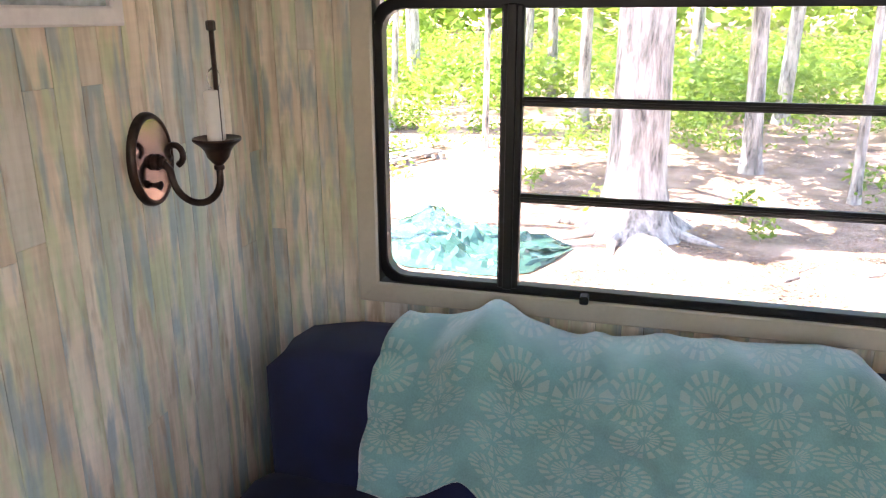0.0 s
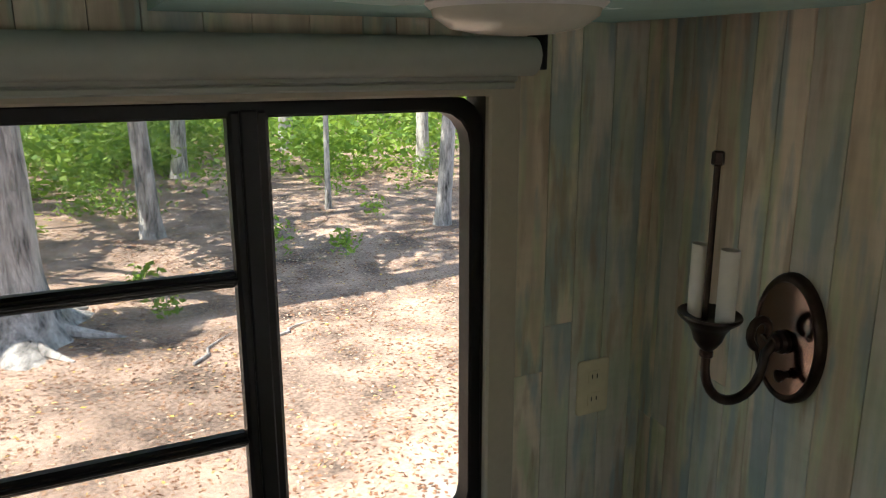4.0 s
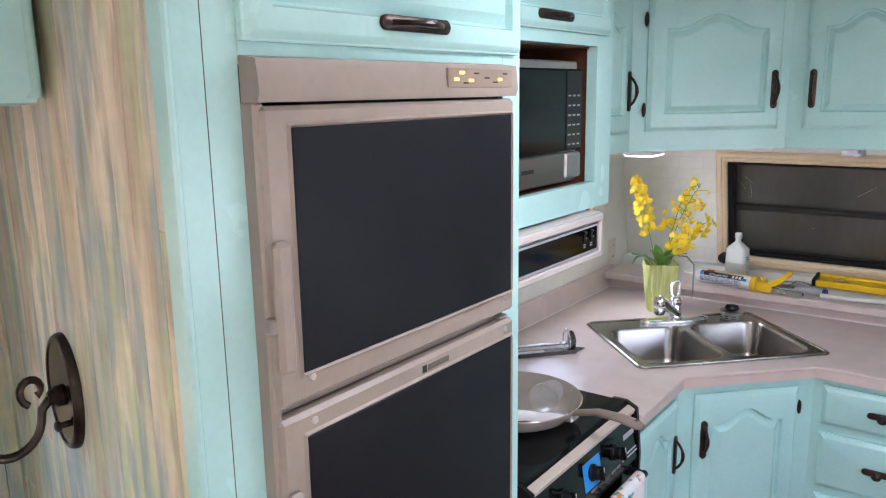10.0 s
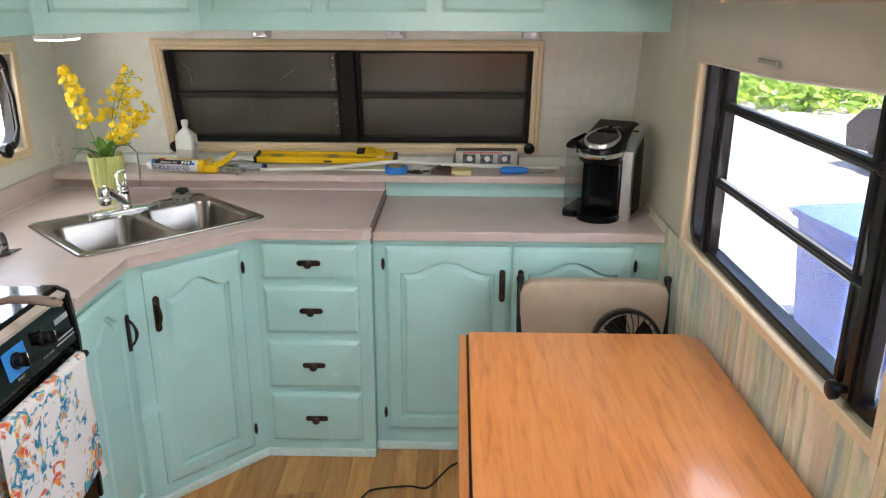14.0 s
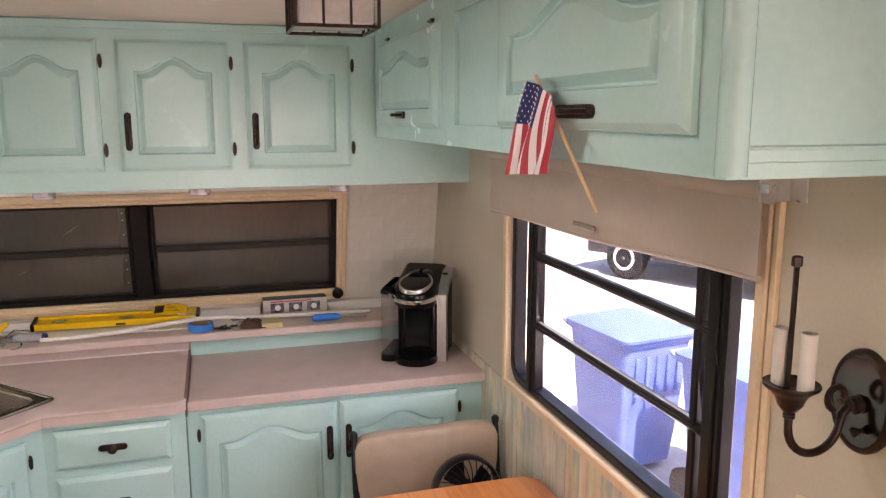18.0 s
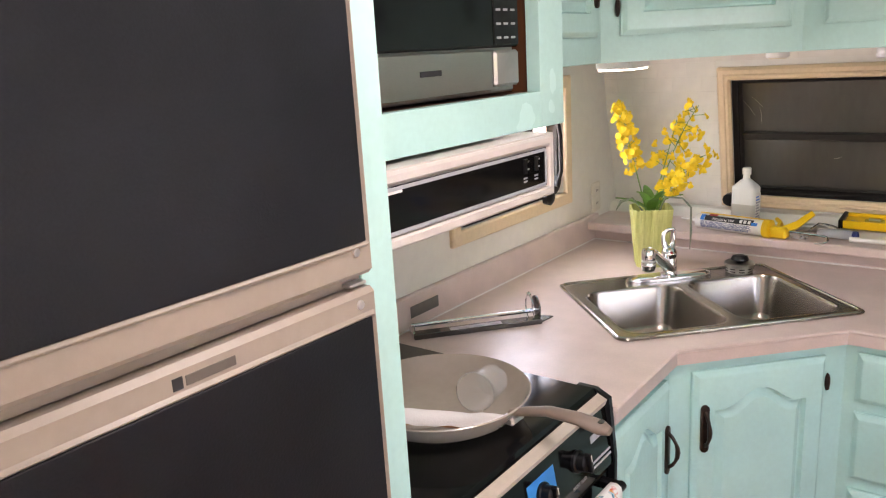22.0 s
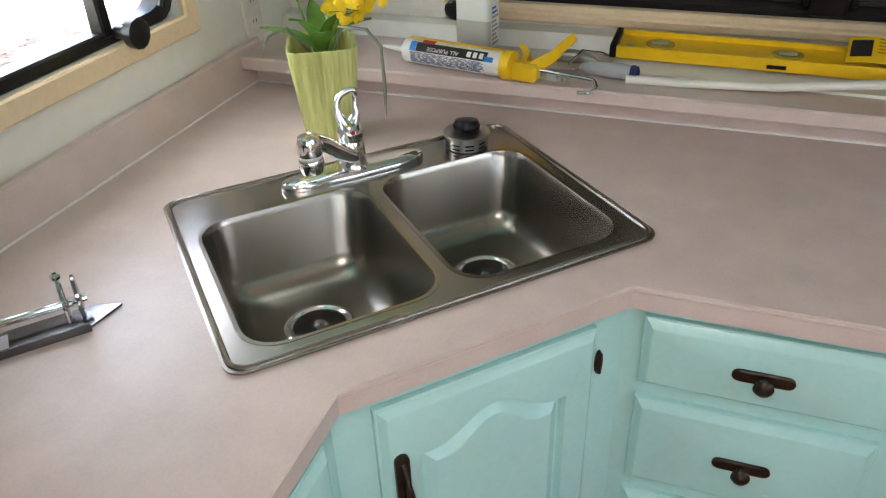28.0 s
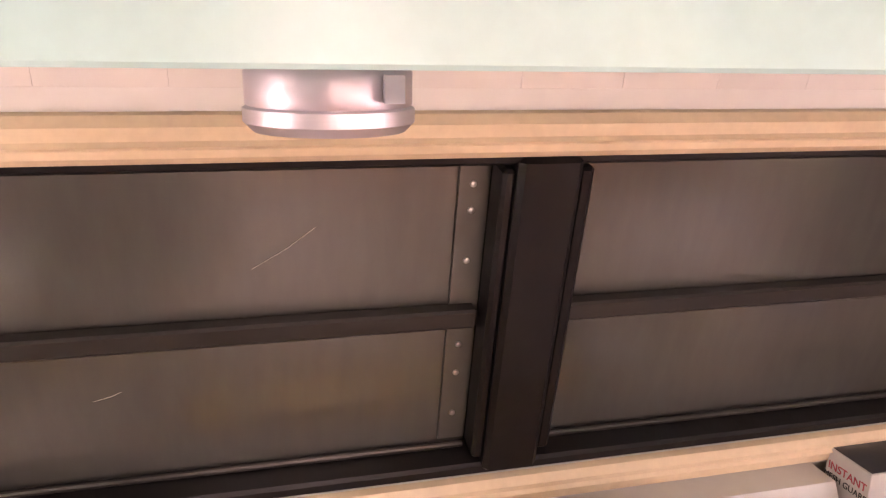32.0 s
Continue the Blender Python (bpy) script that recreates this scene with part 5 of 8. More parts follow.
def blanket():
    """Draped over the sofa back: a short fall behind, the crest, and a long fall over the seat."""
    nu, nv = 110, 64
    y0, y1 = -4.62, -2.86
    pts = []

    def crest(u):
        z = 0.722 + 0.02 * noise.noise((u * 5, 0, 1))
        z += 0.068 * math.exp(-((u - 0.15) / 0.05) ** 2) + 0.05 * math.exp(-((u - 0.93) / 0.05) ** 2) + 0.03 * math.exp(-((u - 0.58) / 0.12) ** 2)
        return z - 0.11 * math.exp(-((u - 0.78) / 0.062) ** 2)

    for j in range(nv + 1):
        v = j / nv
        for i in range(nu + 1):
            u = i / nu
            y = y0 + (y1 - y0) * u + 0.05 * (v - 0.4) * noise.noise((u * 3, 7, 0))
            zc = crest(u)
            if v < 0.18:
                x, z = 0.09 - 0.02 * (0.18 - v), zc - (0.18 - v) * 1.1
            elif v < 0.34:
                a = (v - 0.18) / 0.16 * math.pi / 2
                x, z = 0.09 + 0.27 * math.sin(a) * 0.9 + 0.02 * a, zc - 0.034 * (1 - math.cos(a)) + 0.02 * math.sin(2 * a)
            else:
                k = (v - 0.34) / 0.66
                x, z = 0.365 + 0.048 + 0.15 * k + 0.02 * math.sin(k * 3), zc - 0.034 - 0.255 * k
            fold = 0.045 * noise.noise((u * 8 + v * 2.5, v * 2.2, 3)) + 0.022 * noise.noise((u * 24, v * 6, 9)) + 0.018 * math.exp(-((u - 0.76) / 0.14) ** 2) * math.sin(55 * (u - 0.25 * v))
            fold = max(fold, -0.008)
            ridge = 0.04 * max(0, math.sin(u * 17 + 4.5 * v)) ** 4 + 0.022 * max(0, math.sin(u * 31 - 7 * v + 2 * noise.noise((u * 4, v * 3, 5)))) ** 4
            pts.append((x + (fold + ridge) * 0.9, y, z + (fold + ridge) * (0.8 if v < 0.4 else 0.3)))
    w_ = nu + 1
    faces = [(j * w_ + i, j * w_ + i + 1, (j + 1) * w_ + i + 1, (j + 1) * w_ + i) for j in range(nv) for i in range(nu)]
    me = Mesh().add(pts, faces).data("blanket", 180)
    uv = me.uv_layers.new(name="print")
    for lp in me.loops:
        j, i = divmod(lp.vertex_index, w_)
        uv.data[lp.index].uv = (i / nu * 11.0, j / nv * 6.0)
    me.materials.append(FLEECE)
    ob = tagged(new("throw_blanket", me), "sea-green fleece throw with flowers over the sofa back", "blanket")
    solid = ob.modifiers.new("thickness", "SOLIDIFY")
    solid.thickness = 0.008
    return ob


blanket()

# overhead cupboards above the sofa
for name_, ya, yb, xf, zb, lab in (("overhead_cabinet", -3.345, -2.555, 0.54, 1.756, "mint overhead cupboard with rounded lower edge"), ("overhead_cabinet", -4.25, -3.347, 0.45, 1.781, "mint recessed overhead cupboard above the window"), ("overhead_cabinet", -5.09, -4.252, 0.54, 1.756, "mint overhead cupboard with rounded lower edge")):
    oc = thing(name_, (0.2, (ya + yb) / 2, zb), lab, "cabinet", "sofa overhead cupboards")
    prof = [(0.022, zb), (xf - 0.03, zb), (xf - 0.008, zb + 0.004), (xf, zb + 0.022), (xf, CEILING), (0.022, CEILING)]
    part("body", Mesh().prism(prof, ya, yb, MXZ), MINT, oc)
    mo = facing(xf, ya, 0, EAST_FACE)
    wd = yb - ya
    if xf < 0.5:
        part("seam_bead", box((xf - 0.001, ya + 0.01, zb + 0.03), (xf + 0.002, yb - 0.01, zb + 0.034), 0.001), MINT, oc)
        continue
    add_door(oc, mo, 0.1, zb + 0.05, wd - 0.2, 0.275, "h", rise=0.0, margin=0.045, at=0.036)
    if xf > 0.5:
        part("corner_post", Mesh().tube([(xf - 0.012, yb - 0.004, zb + 0.01), (xf - 0.012, yb - 0.004, CEILING)], 0.014, 10), MINT, oc)
radio = thing("car_stereo", (0.45, -3.72, 1.86), "black car stereo set in the overhead cupboard", "stereo")
mr_ = facing(0.45, -3.86, 1.852, EAST_FACE)
part("bezel", ring(0.238, 0.09, 0.018, -0.006, 0.0, mr_ @ pose(0.018, 0, 0.018)), DARKWOOD, radio)
part("faceplate", box((0.02, -0.004, 0.02), (0.254, 0.0, 0.106), 0.002, mr_), BLACKPLASTIC, radio)
part("volume_knob", Mesh().lathe([(0.014, 0), (0.014, 0.008), (0.011, 0.01)], 20, mr_ @ pose(0.07, -0.004, 0.055, 90)), BLACK, radio)
part("display", box((0.095, -0.0055, 0.06), (0.225, -0.004, 0.095), 0.0005, mr_), BLACK, radio)
for k in range(6):
    part("button", box((0.1 + 0.021 * k, -0.0065, 0.035), (0.115 + 0.021 * k, -0.004, 0.043), 0.001, mr_), GREYPRINT, radio)
for y in (-3.0, -4.6):
    dome = thing("dome_light", (0.42, y, 1.756), "unlit frosted dome light under the overhead cupboard", "lamp", "dome lights")
    part("base_ring", Mesh().lathe([(0.1, 0), (0.102, -0.006), (0.096, -0.012)], 28, pose(0.42, y, 1.756)), WHITEPL, dome)
    part("lens", Mesh().lathe([(0.095, -0.01), (0.092, -0.02), (0.074, -0.032), (0.042, -0.038), (0.01, -0.04)], 28, pose(0.42, y, 1.756)), mat("frosted_lens", (0.62, 0.58, 0.48), 0.25, vary=0.04), dome)

# roller shade above the sofa window
sh = thing("roller_shade", (0.06, -3.78, 1.72), "rolled-up grey-cream window shade", "blind")
part("roll", Mesh().tube([(0.058, -4.83, 1.697), (0.058, -3.8, 1.696), (0.058, -2.745, 1.697)], 0.032, 16), ROLLER, sh)
part("valance", box((0.024, -4.81, 1.655), (0.05, -2.765, 1.69), 0.004), ROLLER, sh)
part("hem_bar", box((0.05, -4.8, 1.644), (0.058, -2.775, 1.656), 0.003), ROLLER, sh)
part("pull_tab", Mesh().box((0.058, -3.768, 1.632), (0.066, -3.62, 1.642), 0.002).box((0.058, -3.768, 1.645), (0.064, -3.62, 1.65), 0.001), WHITEPL, sh, "clear pull tab")
for y in (-4.85, -2.735):
    part("bracket", box((0.021, y - 0.004, 1.675), (0.085, y + 0.004, 1.735), 0.002), BLACKPLASTIC, sh)

# ---- candle sconces ----


def sconce(m, label, flip=1, bulb=False):
    ob = new("wall_sconce")
    ob.empty_display_size, ob.matrix_basis = 0.05, m
    tagged(ob, label, "wall lamp", "candle sconces")
    el = [(math.cos(a), math.sin(a)) for a in [2 * math.pi * i / 40 for i in range(40)]]
    part("back_plate", Mesh().loft([[(0.063 * k * c, y, 0.09 * k * d) for c, d in el] for y, k in ((0, 1), (-0.007, 1), (-0.014, 0.96), (-0.016, 0.91), (-0.0155, 0.87), (-0.0135, 0.855))], True, False), BRONZE, ob, "dark bronze rim")
    part("plate_face", Mesh().loft([[(0.0545 * k * c, y, 0.0775 * k * d) for c, d in el] for y, k in ((-0.010, 1.0), (-0.0136, 1.0), (-0.0138, 0.96))]), PLATEFACE, ob, "smooth glossy plate face")
    part("boss", Mesh().lathe([(0.016, 0.0136), (0.016, 0.022), (0.012, 0.026), (0.012, 0.032), (0.008, 0.036)], 16, pose(0, 0, -0.004, 90)), BRONZE, ob)
    part("thumb_screw", Mesh().lathe([(0.005, 0.0136), (0.0045, 0.024), (0.008, 0.025), (0.0085, 0.031), (0.004, 0.034)], 12, pose(0.012 * flip, 0, -0.046, 90)), BRONZE, ob)
    arm = [(0, -0.03, -0.004), (0, -0.046, -0.018)] + [(0, -0.1 + 0.052 * math.cos(a), -0.026 - 0.052 * math.sin(a)) for a in [math.pi * k / 14 for k in range(1, 15)]] + [(0, -0.152, -0.004)]
    part("arm", Mesh().tube(arm, [0.0075, 0.0075] + [0.007] * 13 + [0.0065, 0.0065], 10), BRONZE, ob)
    curl = [(0, -0.045 - 0.02 * math.cos(a) * (1 - a / 9) - 0.012, 0.014 + 0.02 * math.sin(a) * (1 - a / 9)) for a in [-1.2 + 0.45 * i for i in range(13)]]
    part("scroll", Mesh().tube(curl, [0.0062] * 10 + [0.0055, 0.005, 0.0065], 8), BRONZE, ob)
    part("cup", Mesh().lathe([(0.0075, -0.012), (0.0095, -0.01), (0.0095, -0.004), (0.0075, -0.002), (0.013, 0.003), (0.02, 0.012), (0.024, 0.024), (0.031, 0.033), (0.043, 0.042), (0.0445, 0.045), (0.0435, 0.048), (0.038, 0.046), (0.012, 0.039)], 28, pose(0, -0.152, 0)), BRONZE, ob)
    for dx in (-0.019, 0.021):
        cs = part("candle_sleeve", Mesh().lathe([(0.0128, 0.04), (0.0128, 0.1345), (0.0115, 0.1345), (0.0115, 0.11), (0.002, 0.108)], 20, pose(dx, -0.152 + dx * 0.4, 0), cap1=True), SLEEVE, ob, "off-white candle sleeve")
        if bulb and dx > 0:
            part("bulb", Mesh().lathe([(0.007, 0.1345), (0.0115, 0.145), (0.012, 0.157), (0.008, 0.168), (0.003, 0.172)], 16, pose(dx, -0.152 + dx * 0.4, 0)), GLASS, cs)
    part("stem", Mesh().tube([(0, -0.16, 0.04), (0, -0.16, 0.238)], 0.0046, 8).lathe([(0.006, 0.236), (0.0085, 0.238), (0.0085, 0.252), (0.006, 0.254)], 6, pose(0, -0.16, 0)), BRONZE, ob)
    return ob


sconce(M_BAYN @ pose(0.425, -0.012, 1.283) @ Matrix.Diagonal((1.13, 0.97, 1.13, 1)), "bronze two-candle sconce on weathered boards beside the fridge")
sconce(M_BAYS @ pose(0.57, 0.012, 1.266, 0, 0, 180) @ Matrix.Scale(1.24, 4), "bronze two-candle sconce with one bulb on weathered boards", -1, True)
sconce(facing(EX, -2.197, 1.385, WEST_FACE) @ Matrix.Scale(0.91, 4), "bronze two-candle sconce on the cream wall")

# ---- dinette ----
table = thing("dinette_table", (2.33, -1.5, FLOOR), "honey oak laminate drop-leaf dinette table", "table")
TZ = 0.735
part("tabletop", Mesh().prism([(2.008, -1.066), (2.645, -1.066), (2.685, -1.1), (2.685, -2.02), (2.008, -2.02)], TZ - 0.028, TZ, c=0.003), TABLEWOOD, table)
part("drop_leaf", box((1.98, -2.02, TZ - 0.33), (2.002, -1.075, TZ - 0.005), 0.003), TABLEWOOD, table, "folded side leaf")
part("hinge_strip", box((2.002, -2.02, TZ - 0.018), (2.008, -1.07, TZ - 0.008), 0.001), BRONZE, table)
for y in (-1.25, -1.8):
    part("pedestal", Mesh().lathe([(0.14, FLOOR), (0.14, FLOOR + 0.012), (0.035, FLOOR + 0.02), (0.03, TZ - 0.06), (0.09, TZ - 0.03)], 20, pose(2.36, y, 0)), SILVER, table)
chair = thing("dinette_chair", (2.42, -0.9, FLOOR), "tan upholstered folding chair at the dinette", "chair")
part("seat", cushion((2.2, -1.12, 0.42), (2.64, -0.72, 0.5), 0.03), LEATHER, chair)
part("backrest", cushion((2.185, -0.78, 0.48), (2.675, -0.72, 0.785), 0.03), LEATHER, chair)
for x in (2.185, 2.675):
    part("frame", Mesh().tube([(x, -1.12, FLOOR), (x, -0.95, 0.4), (x, -0.77, 0.6), (x, -0.745, 0.79)], 0.011, 8), BLACKPLASTIC, chair)
    part("rear_leg", Mesh().tube([(x, -0.66, FLOOR), (x, -0.85, 0.42)], 0.011, 8), BLACKPLASTIC, chair)
    part("cap", Mesh().lathe([(0.013, 0.775), (0.014, 0.79), (0.008, 0.798)], 10, pose(x, -0.745, 0)), BLACKPLASTIC, chair)
fan = thing("desk_fan", (2.51, -0.95, 0.5), "small round black fan on the chair", "fan")
mfan = pose(2.51, -0.93, 0.638, 80, 0, 0)
part("rim", Mesh().lathe([(0.106, -0.03), (0.112, -0.02), (0.112, 0.02), (0.106, 0.03), (0.1, 0.02), (0.1, -0.02), (0.106, -0.03)], 36, mfan, False, False), BLACKPLASTIC, fan)
grille = part("grille", Mesh().lathe([(0.03, 0.034), (0.03, 0.038), (0.005, 0.042)], 16, mfan), BLACKPLASTIC, fan)
for k in range(28):
    a = 2 * math.pi * k / 28
    part("grille_bar", Mesh().tube([tuple(mfan @ Vector((r * math.cos(a + r * 4), r * math.sin(a + r * 4), 0.034 - 0.05 * max(0, r - 0.07)))) for r in (0.028, 0.05, 0.075, 0.104)], 0.0018, 5), BLACKPLASTIC, grille)
for k in range(4):
    part("blade", Mesh().grid(lambda u, v, k=k: tuple(mfan @ Vector(((0.02 + 0.07 * u) * math.cos(k * 1.57 + v * 1.0), (0.02 + 0.07 * u) * math.sin(k * 1.57 + v * 1.0), -0.01 + 0.02 * v))), 4, 6, thick=0.002), BLACKPLASTIC, fan)
part("motor", Mesh().lathe([(0.03, -0.035), (0.035, -0.02), (0.03, 0.0), (0.018, 0.01)], 16, mfan), BLACKPLASTIC, fan)
part("stand", Mesh().tube([(2.51, -0.93, 0.57), (2.51, -0.94, 0.54), (2.51, -0.95, 0.51)], 0.018, 10).lathe([(0.075, 0.498), (0.075, 0.51), (0.02, 0.52)], 24, pose(2.51, -0.95, 0)), BLACKPLASTIC, fan)

# ---- coffee maker ----
cm = thing("coffee_maker", (2.52, -0.24, 0.885), "black and silver pod coffee maker with a clear water tank", "coffee maker")
mc = pose(2.532, -0.288, 0.885, 0, 0, -27) @ Matrix.Diagonal((0.95, 0.95, 0.965, 1))
MYZ = Matrix(((0, 0, 1, 0), (1, 0, 0, 0), (0, 1, 0, 0), (0, 0, 0, 1)))


def d_loop(hw, front, back, z, tilt=0.0, n=16):
    """A plan outline with a round front and a square back."""
    pts = [(hw * math.cos(a), front + hw + hw * 1.0 * math.sin(a)) for a in [math.pi * (1 + i / n) for i in range(n + 1)]]
    pts += [(hw, back), (-hw, back)]
    return [(x, y, z + tilt * (y - front)) for x, y in pts]


part("foot", Mesh().loft([d_loop(0.084, -0.158, 0.15, 0.0), d_loop(0.087, -0.161, 0.15, 0.006), d_loop(0.087, -0.161, 0.15, 0.02), d_loop(0.08, -0.154, 0.15, 0.026)], m=mc), GLOSSBLACK, cm)
part("drip_grille", Mesh().lathe([(0.062, 0.0262), (0.062, 0.0275), (0.05, 0.0285), (0.01, 0.0275)], 24, mc @ pose(0, -0.078, 0)), BLACK, cm)
part("body", Mesh().loft([[(x, y, z) for x, y in rounded_rect(0.168, 0.2, 0.02, 4, -0.084, -0.045)] for z in (0.02, 0.285)] + [[(x, y, z) for x, y in rounded_rect(0.168 - 2 * d, 0.2 - 2 * d, 0.03, 4, -0.084 + d, -0.045 + d)] for d, z in ((0.005, 0.306), (0.016, 0.325), (0.034, 0.338), (0.06, 0.345))], m=mc), GLOSSBLACK, cm)
part("brew_recess", box((-0.055, -0.055, 0.03), (0.055, -0.04, 0.225), 0.012, mc), BLACK, cm)
part("head", Mesh().loft([d_loop(0.07, -0.14, 0.1, 0.222), d_loop(0.083, -0.156, 0.12, 0.235, 0.02), d_loop(0.087, -0.161, 0.13, 0.262, 0.12), d_loop(0.085, -0.157, 0.14, 0.282, 0.22), d_loop(0.07, -0.135, 0.12, 0.297, 0.24), d_loop(0.03, -0.09, 0.05, 0.306, 0.24)], m=mc), GLOSSBLACK, cm)
part("chrome_lip", Mesh().tube([tuple(mc @ Vector(p)) for p in [(x * 1.0, y - 0.001, z) for x, y, z in d_loop(0.087, -0.162, 0.0, 0.257, 0.16)[1:16]]], [0.004] + [0.0105] * 13 + [0.004], 8), CHROME, cm, "chrome lip")
part("screen_surround", Mesh().loft([[(0.066 * s * math.cos(a), -0.07 + 0.085 * s * math.sin(a), z + 0.24 * (0.085 * s * math.sin(a) + 0.085)) for a in [2 * math.pi * i / 24 for i in range(24)]] for s, z in ((1.02, 0.287), (1.03, 0.297), (1.0, 0.302), (0.93, 0.302), (0.9, 0.294))], False, False, m=mc), SILVER, cm, "silver bezel round the screen")
part("screen", Mesh().loft([[(0.061 * s * math.cos(a), -0.07 + 0.078 * s * math.sin(a), z + 0.24 * (0.078 * s * math.sin(a) + 0.085)) for a in [2 * math.pi * i / 24 for i in range(24)]] for s, z in ((1.0, 0.285), (1.0, 0.297), (0.1, 0.298))], m=mc), BLACK, cm)
part("side_panel", Mesh().prism([(-0.06, 0.0), (0.155, 0.0), (0.155, 0.26), (0.125, 0.325), (0.05, 0.335), (-0.05, 0.275)], 0.086, 0.108, mc @ MYZ), GLOSSBLACK, cm)
band = []
for y, z, ny, nz in ((-0.066, 0.0, 1, 0), (-0.066, 0.235, 1, 0), (-0.058, 0.268, 0.86, -0.5), (-0.02, 0.302, 0.55, -0.83), (0.06, 0.338, 0.35, -0.93), (0.125, 0.345, 0.0, -1), (0.152, 0.33, -0.6, -0.8)):
    band.append([tuple(mc @ Vector(p)) for p in ((0.084, y, z), (0.122, y, z), (0.122, y + 0.03 * ny, z + 0.03 * nz), (0.084, y + 0.03 * ny, z + 0.03 * nz))])
part("silver_band", Mesh().loft(band), SILVER, cm, "satin silver side band", 20)
part("water_tank", Mesh().loft([[(x, y, z) for x, y in rounded_rect(0.056 - 2 * d, 0.22 - 2 * d, 0.026, 6, -0.142 + d, -0.1 + d)] for d, z in ((0.004, 0.022), (0, 0.03), (0, 0.262), (0.006, 0.272))], m=mc), CLEARTANK, cm, "clear water tank")
part("tank_base", Mesh().loft([[(x, y, z) for x, y in rounded_rect(0.066, 0.232, 0.026, 6, -0.143, -0.106)] for z in (0.0, 0.026)], m=mc), GLOSSBLACK, cm)
part("tank_lid", Mesh().loft([[(x, y, z) for x, y in rounded_rect(0.06 - 2 * d, 0.222 - 2 * d, 0.024, 6, -0.143 + d, -0.101 + d)] for d, z in ((0, 0.272), (0, 0.282), (0.008, 0.294), (0.02, 0.3))], m=mc), GLOSSBLACK, cm)

# ---- east overhead cupboard, shade, flag, picture ----
ec = thing("overhead_cabinet", (2.55, -1.3, 1.76), "mint overhead cupboard with two doors and a plain panel between", "cabinet")
ZB = 1.735
XF = 2.36
front = Mesh()
for a, b, c, d in ((-2.305, -1.583, ZB, CEILING), (-1.264, -0.34, ZB, CEILING), (-1.583, -1.264, ZB, 1.788), (-1.583, -1.264, 2.055, CEILING)):
    front.box((XF, a, c), (XF + 0.02, b, d), 0.0008)
part("face_frame", front, MINT, ec)
part("recessed_panel", box((XF + 0.012, -1.586, 1.78), (XF + 0.018, -1.26, 2.06), 0), MINT, ec)
part("body", Mesh().box((XF + 0.02, -2.305, ZB), (EX, -0.34, ZB + 0.02), 0.001).box((XF + 0.02, -2.305, ZB + 0.02), (EX, -2.285, CEILING), 0.001), MINT, ec)
part("corner_post", Mesh().tube([(XF + 0.01, -2.3, ZB + 0.004), (XF + 0.01, -2.3, CEILING)], 0.019, 12), MINT, ec)
part("end_bead", ring(0.28, CEILING - ZB - 0.07, 0.006, -0.004, 0, facing(XF + 0.03, -2.305, ZB + 0.04, SOUTH_FACE)), MINT, ec)
part("wall_bead", Mesh().tube([(EX - 0.006, -2.31, ZB), (EX - 0.006, -2.31, CEILING)], 0.01, 8), MINT, ec)
mEC = facing(XF, -0.345, 0, WEST_FACE)
d1 = add_door(ec, mEC, 0.1, 1.777, 0.71, 0.27, "n", rise=0.035, margin=0.05)
part("handle", pull(mEC @ pose(0.45, -0.02, 1.812, 0, 90), 0.11), BRONZE, d1)
d2 = add_door(ec, mEC, 1.25, 1.786, 0.65, 0.285, "n", rise=0.05, margin=0.062)
part("handle", pull(mEC @ pose(1.61, -0.02, 1.816, 0, 90), 0.13), BRONZE, d2)
for x, z, dd in ((0.25, 2.051, d1), (0.76, 2.051, d1), (1.34, 2.075, d2), (1.8, 2.075, d2)):
    part("hinge", hinge(mEC @ pose(x, -0.01, z, 0, 90)), BRONZE, dd)
es = thing("roller_shade", (2.68, -1.35, 1.73), "cream roller shade half drawn over the dinette window", "blind")
part("cloth", Mesh().grid(lambda u, v: (2.672 + 0.012 * math.sin(u * 3.1) * v, -0.69 - 1.305 * u, 1.687 - 0.006 * math.sin(u * 3.1) - (0.187 - 0.034 * u) * v + 0.003 * math.sin(u * 9) * v), 24, 8, thick=0.002), SHADECLOTH, es)
part("hem", Mesh().tube([(2.674 + 0.012 * math.sin(u * 3.1), -0.69 - 1.305 * u, 1.499 + 0.034 * u - 0.006 * math.sin(u * 3.1) + 0.003 * math.sin(u * 9)) for u in [i / 12 for i in range(13)]], 0.006, 8), SHADECLOTH, es)
part("roll", Mesh().tube([(2.68, -0.68, 1.69), (2.682, -1.35, 1.684), (2.68, -1.995, 1.69)], 0.022, 14), SHADECLOTH, es)
part("pull_tab", box((2.662, -1.42, 1.532), (2.672, -1.31, 1.546), 0.003), TAUPE, es)
part("bracket", Mesh().box((2.652, -2.012, 1.668), (EX, -2.006, 1.714), 0.0015).box((EX - 0.004, -2.05, 1.668), (EX, -2.006, 1.722), 0.0015).box((2.652, -2.03, 1.684), (2.656, -2.006, 1.7), 0.001), SILVER, es, "galvanised shade bracket")
part("end_disc", Mesh().lathe([(0.027, 0), (0.027, 0.004), (0.02, 0.006), (0.008, 0.007), (0.006, 0.014), (0.002, 0.015)], 20, pose(2.68, -2.0, 1.69, 90)), SILVER, es)
ds = thing("roller_shade", (2.69, -2.8, 1.69), "rolled white shade over the entry door", "blind")
part("roll", Mesh().tube([(2.682, -2.42, 1.687), (2.682, -3.3, 1.687)], 0.021, 14), WHITEPL, ds)
part("hem_bar", box((2.7, -3.28, 1.645), (2.714, -2.43, 1.658), 0.003), WHITEPL, ds)
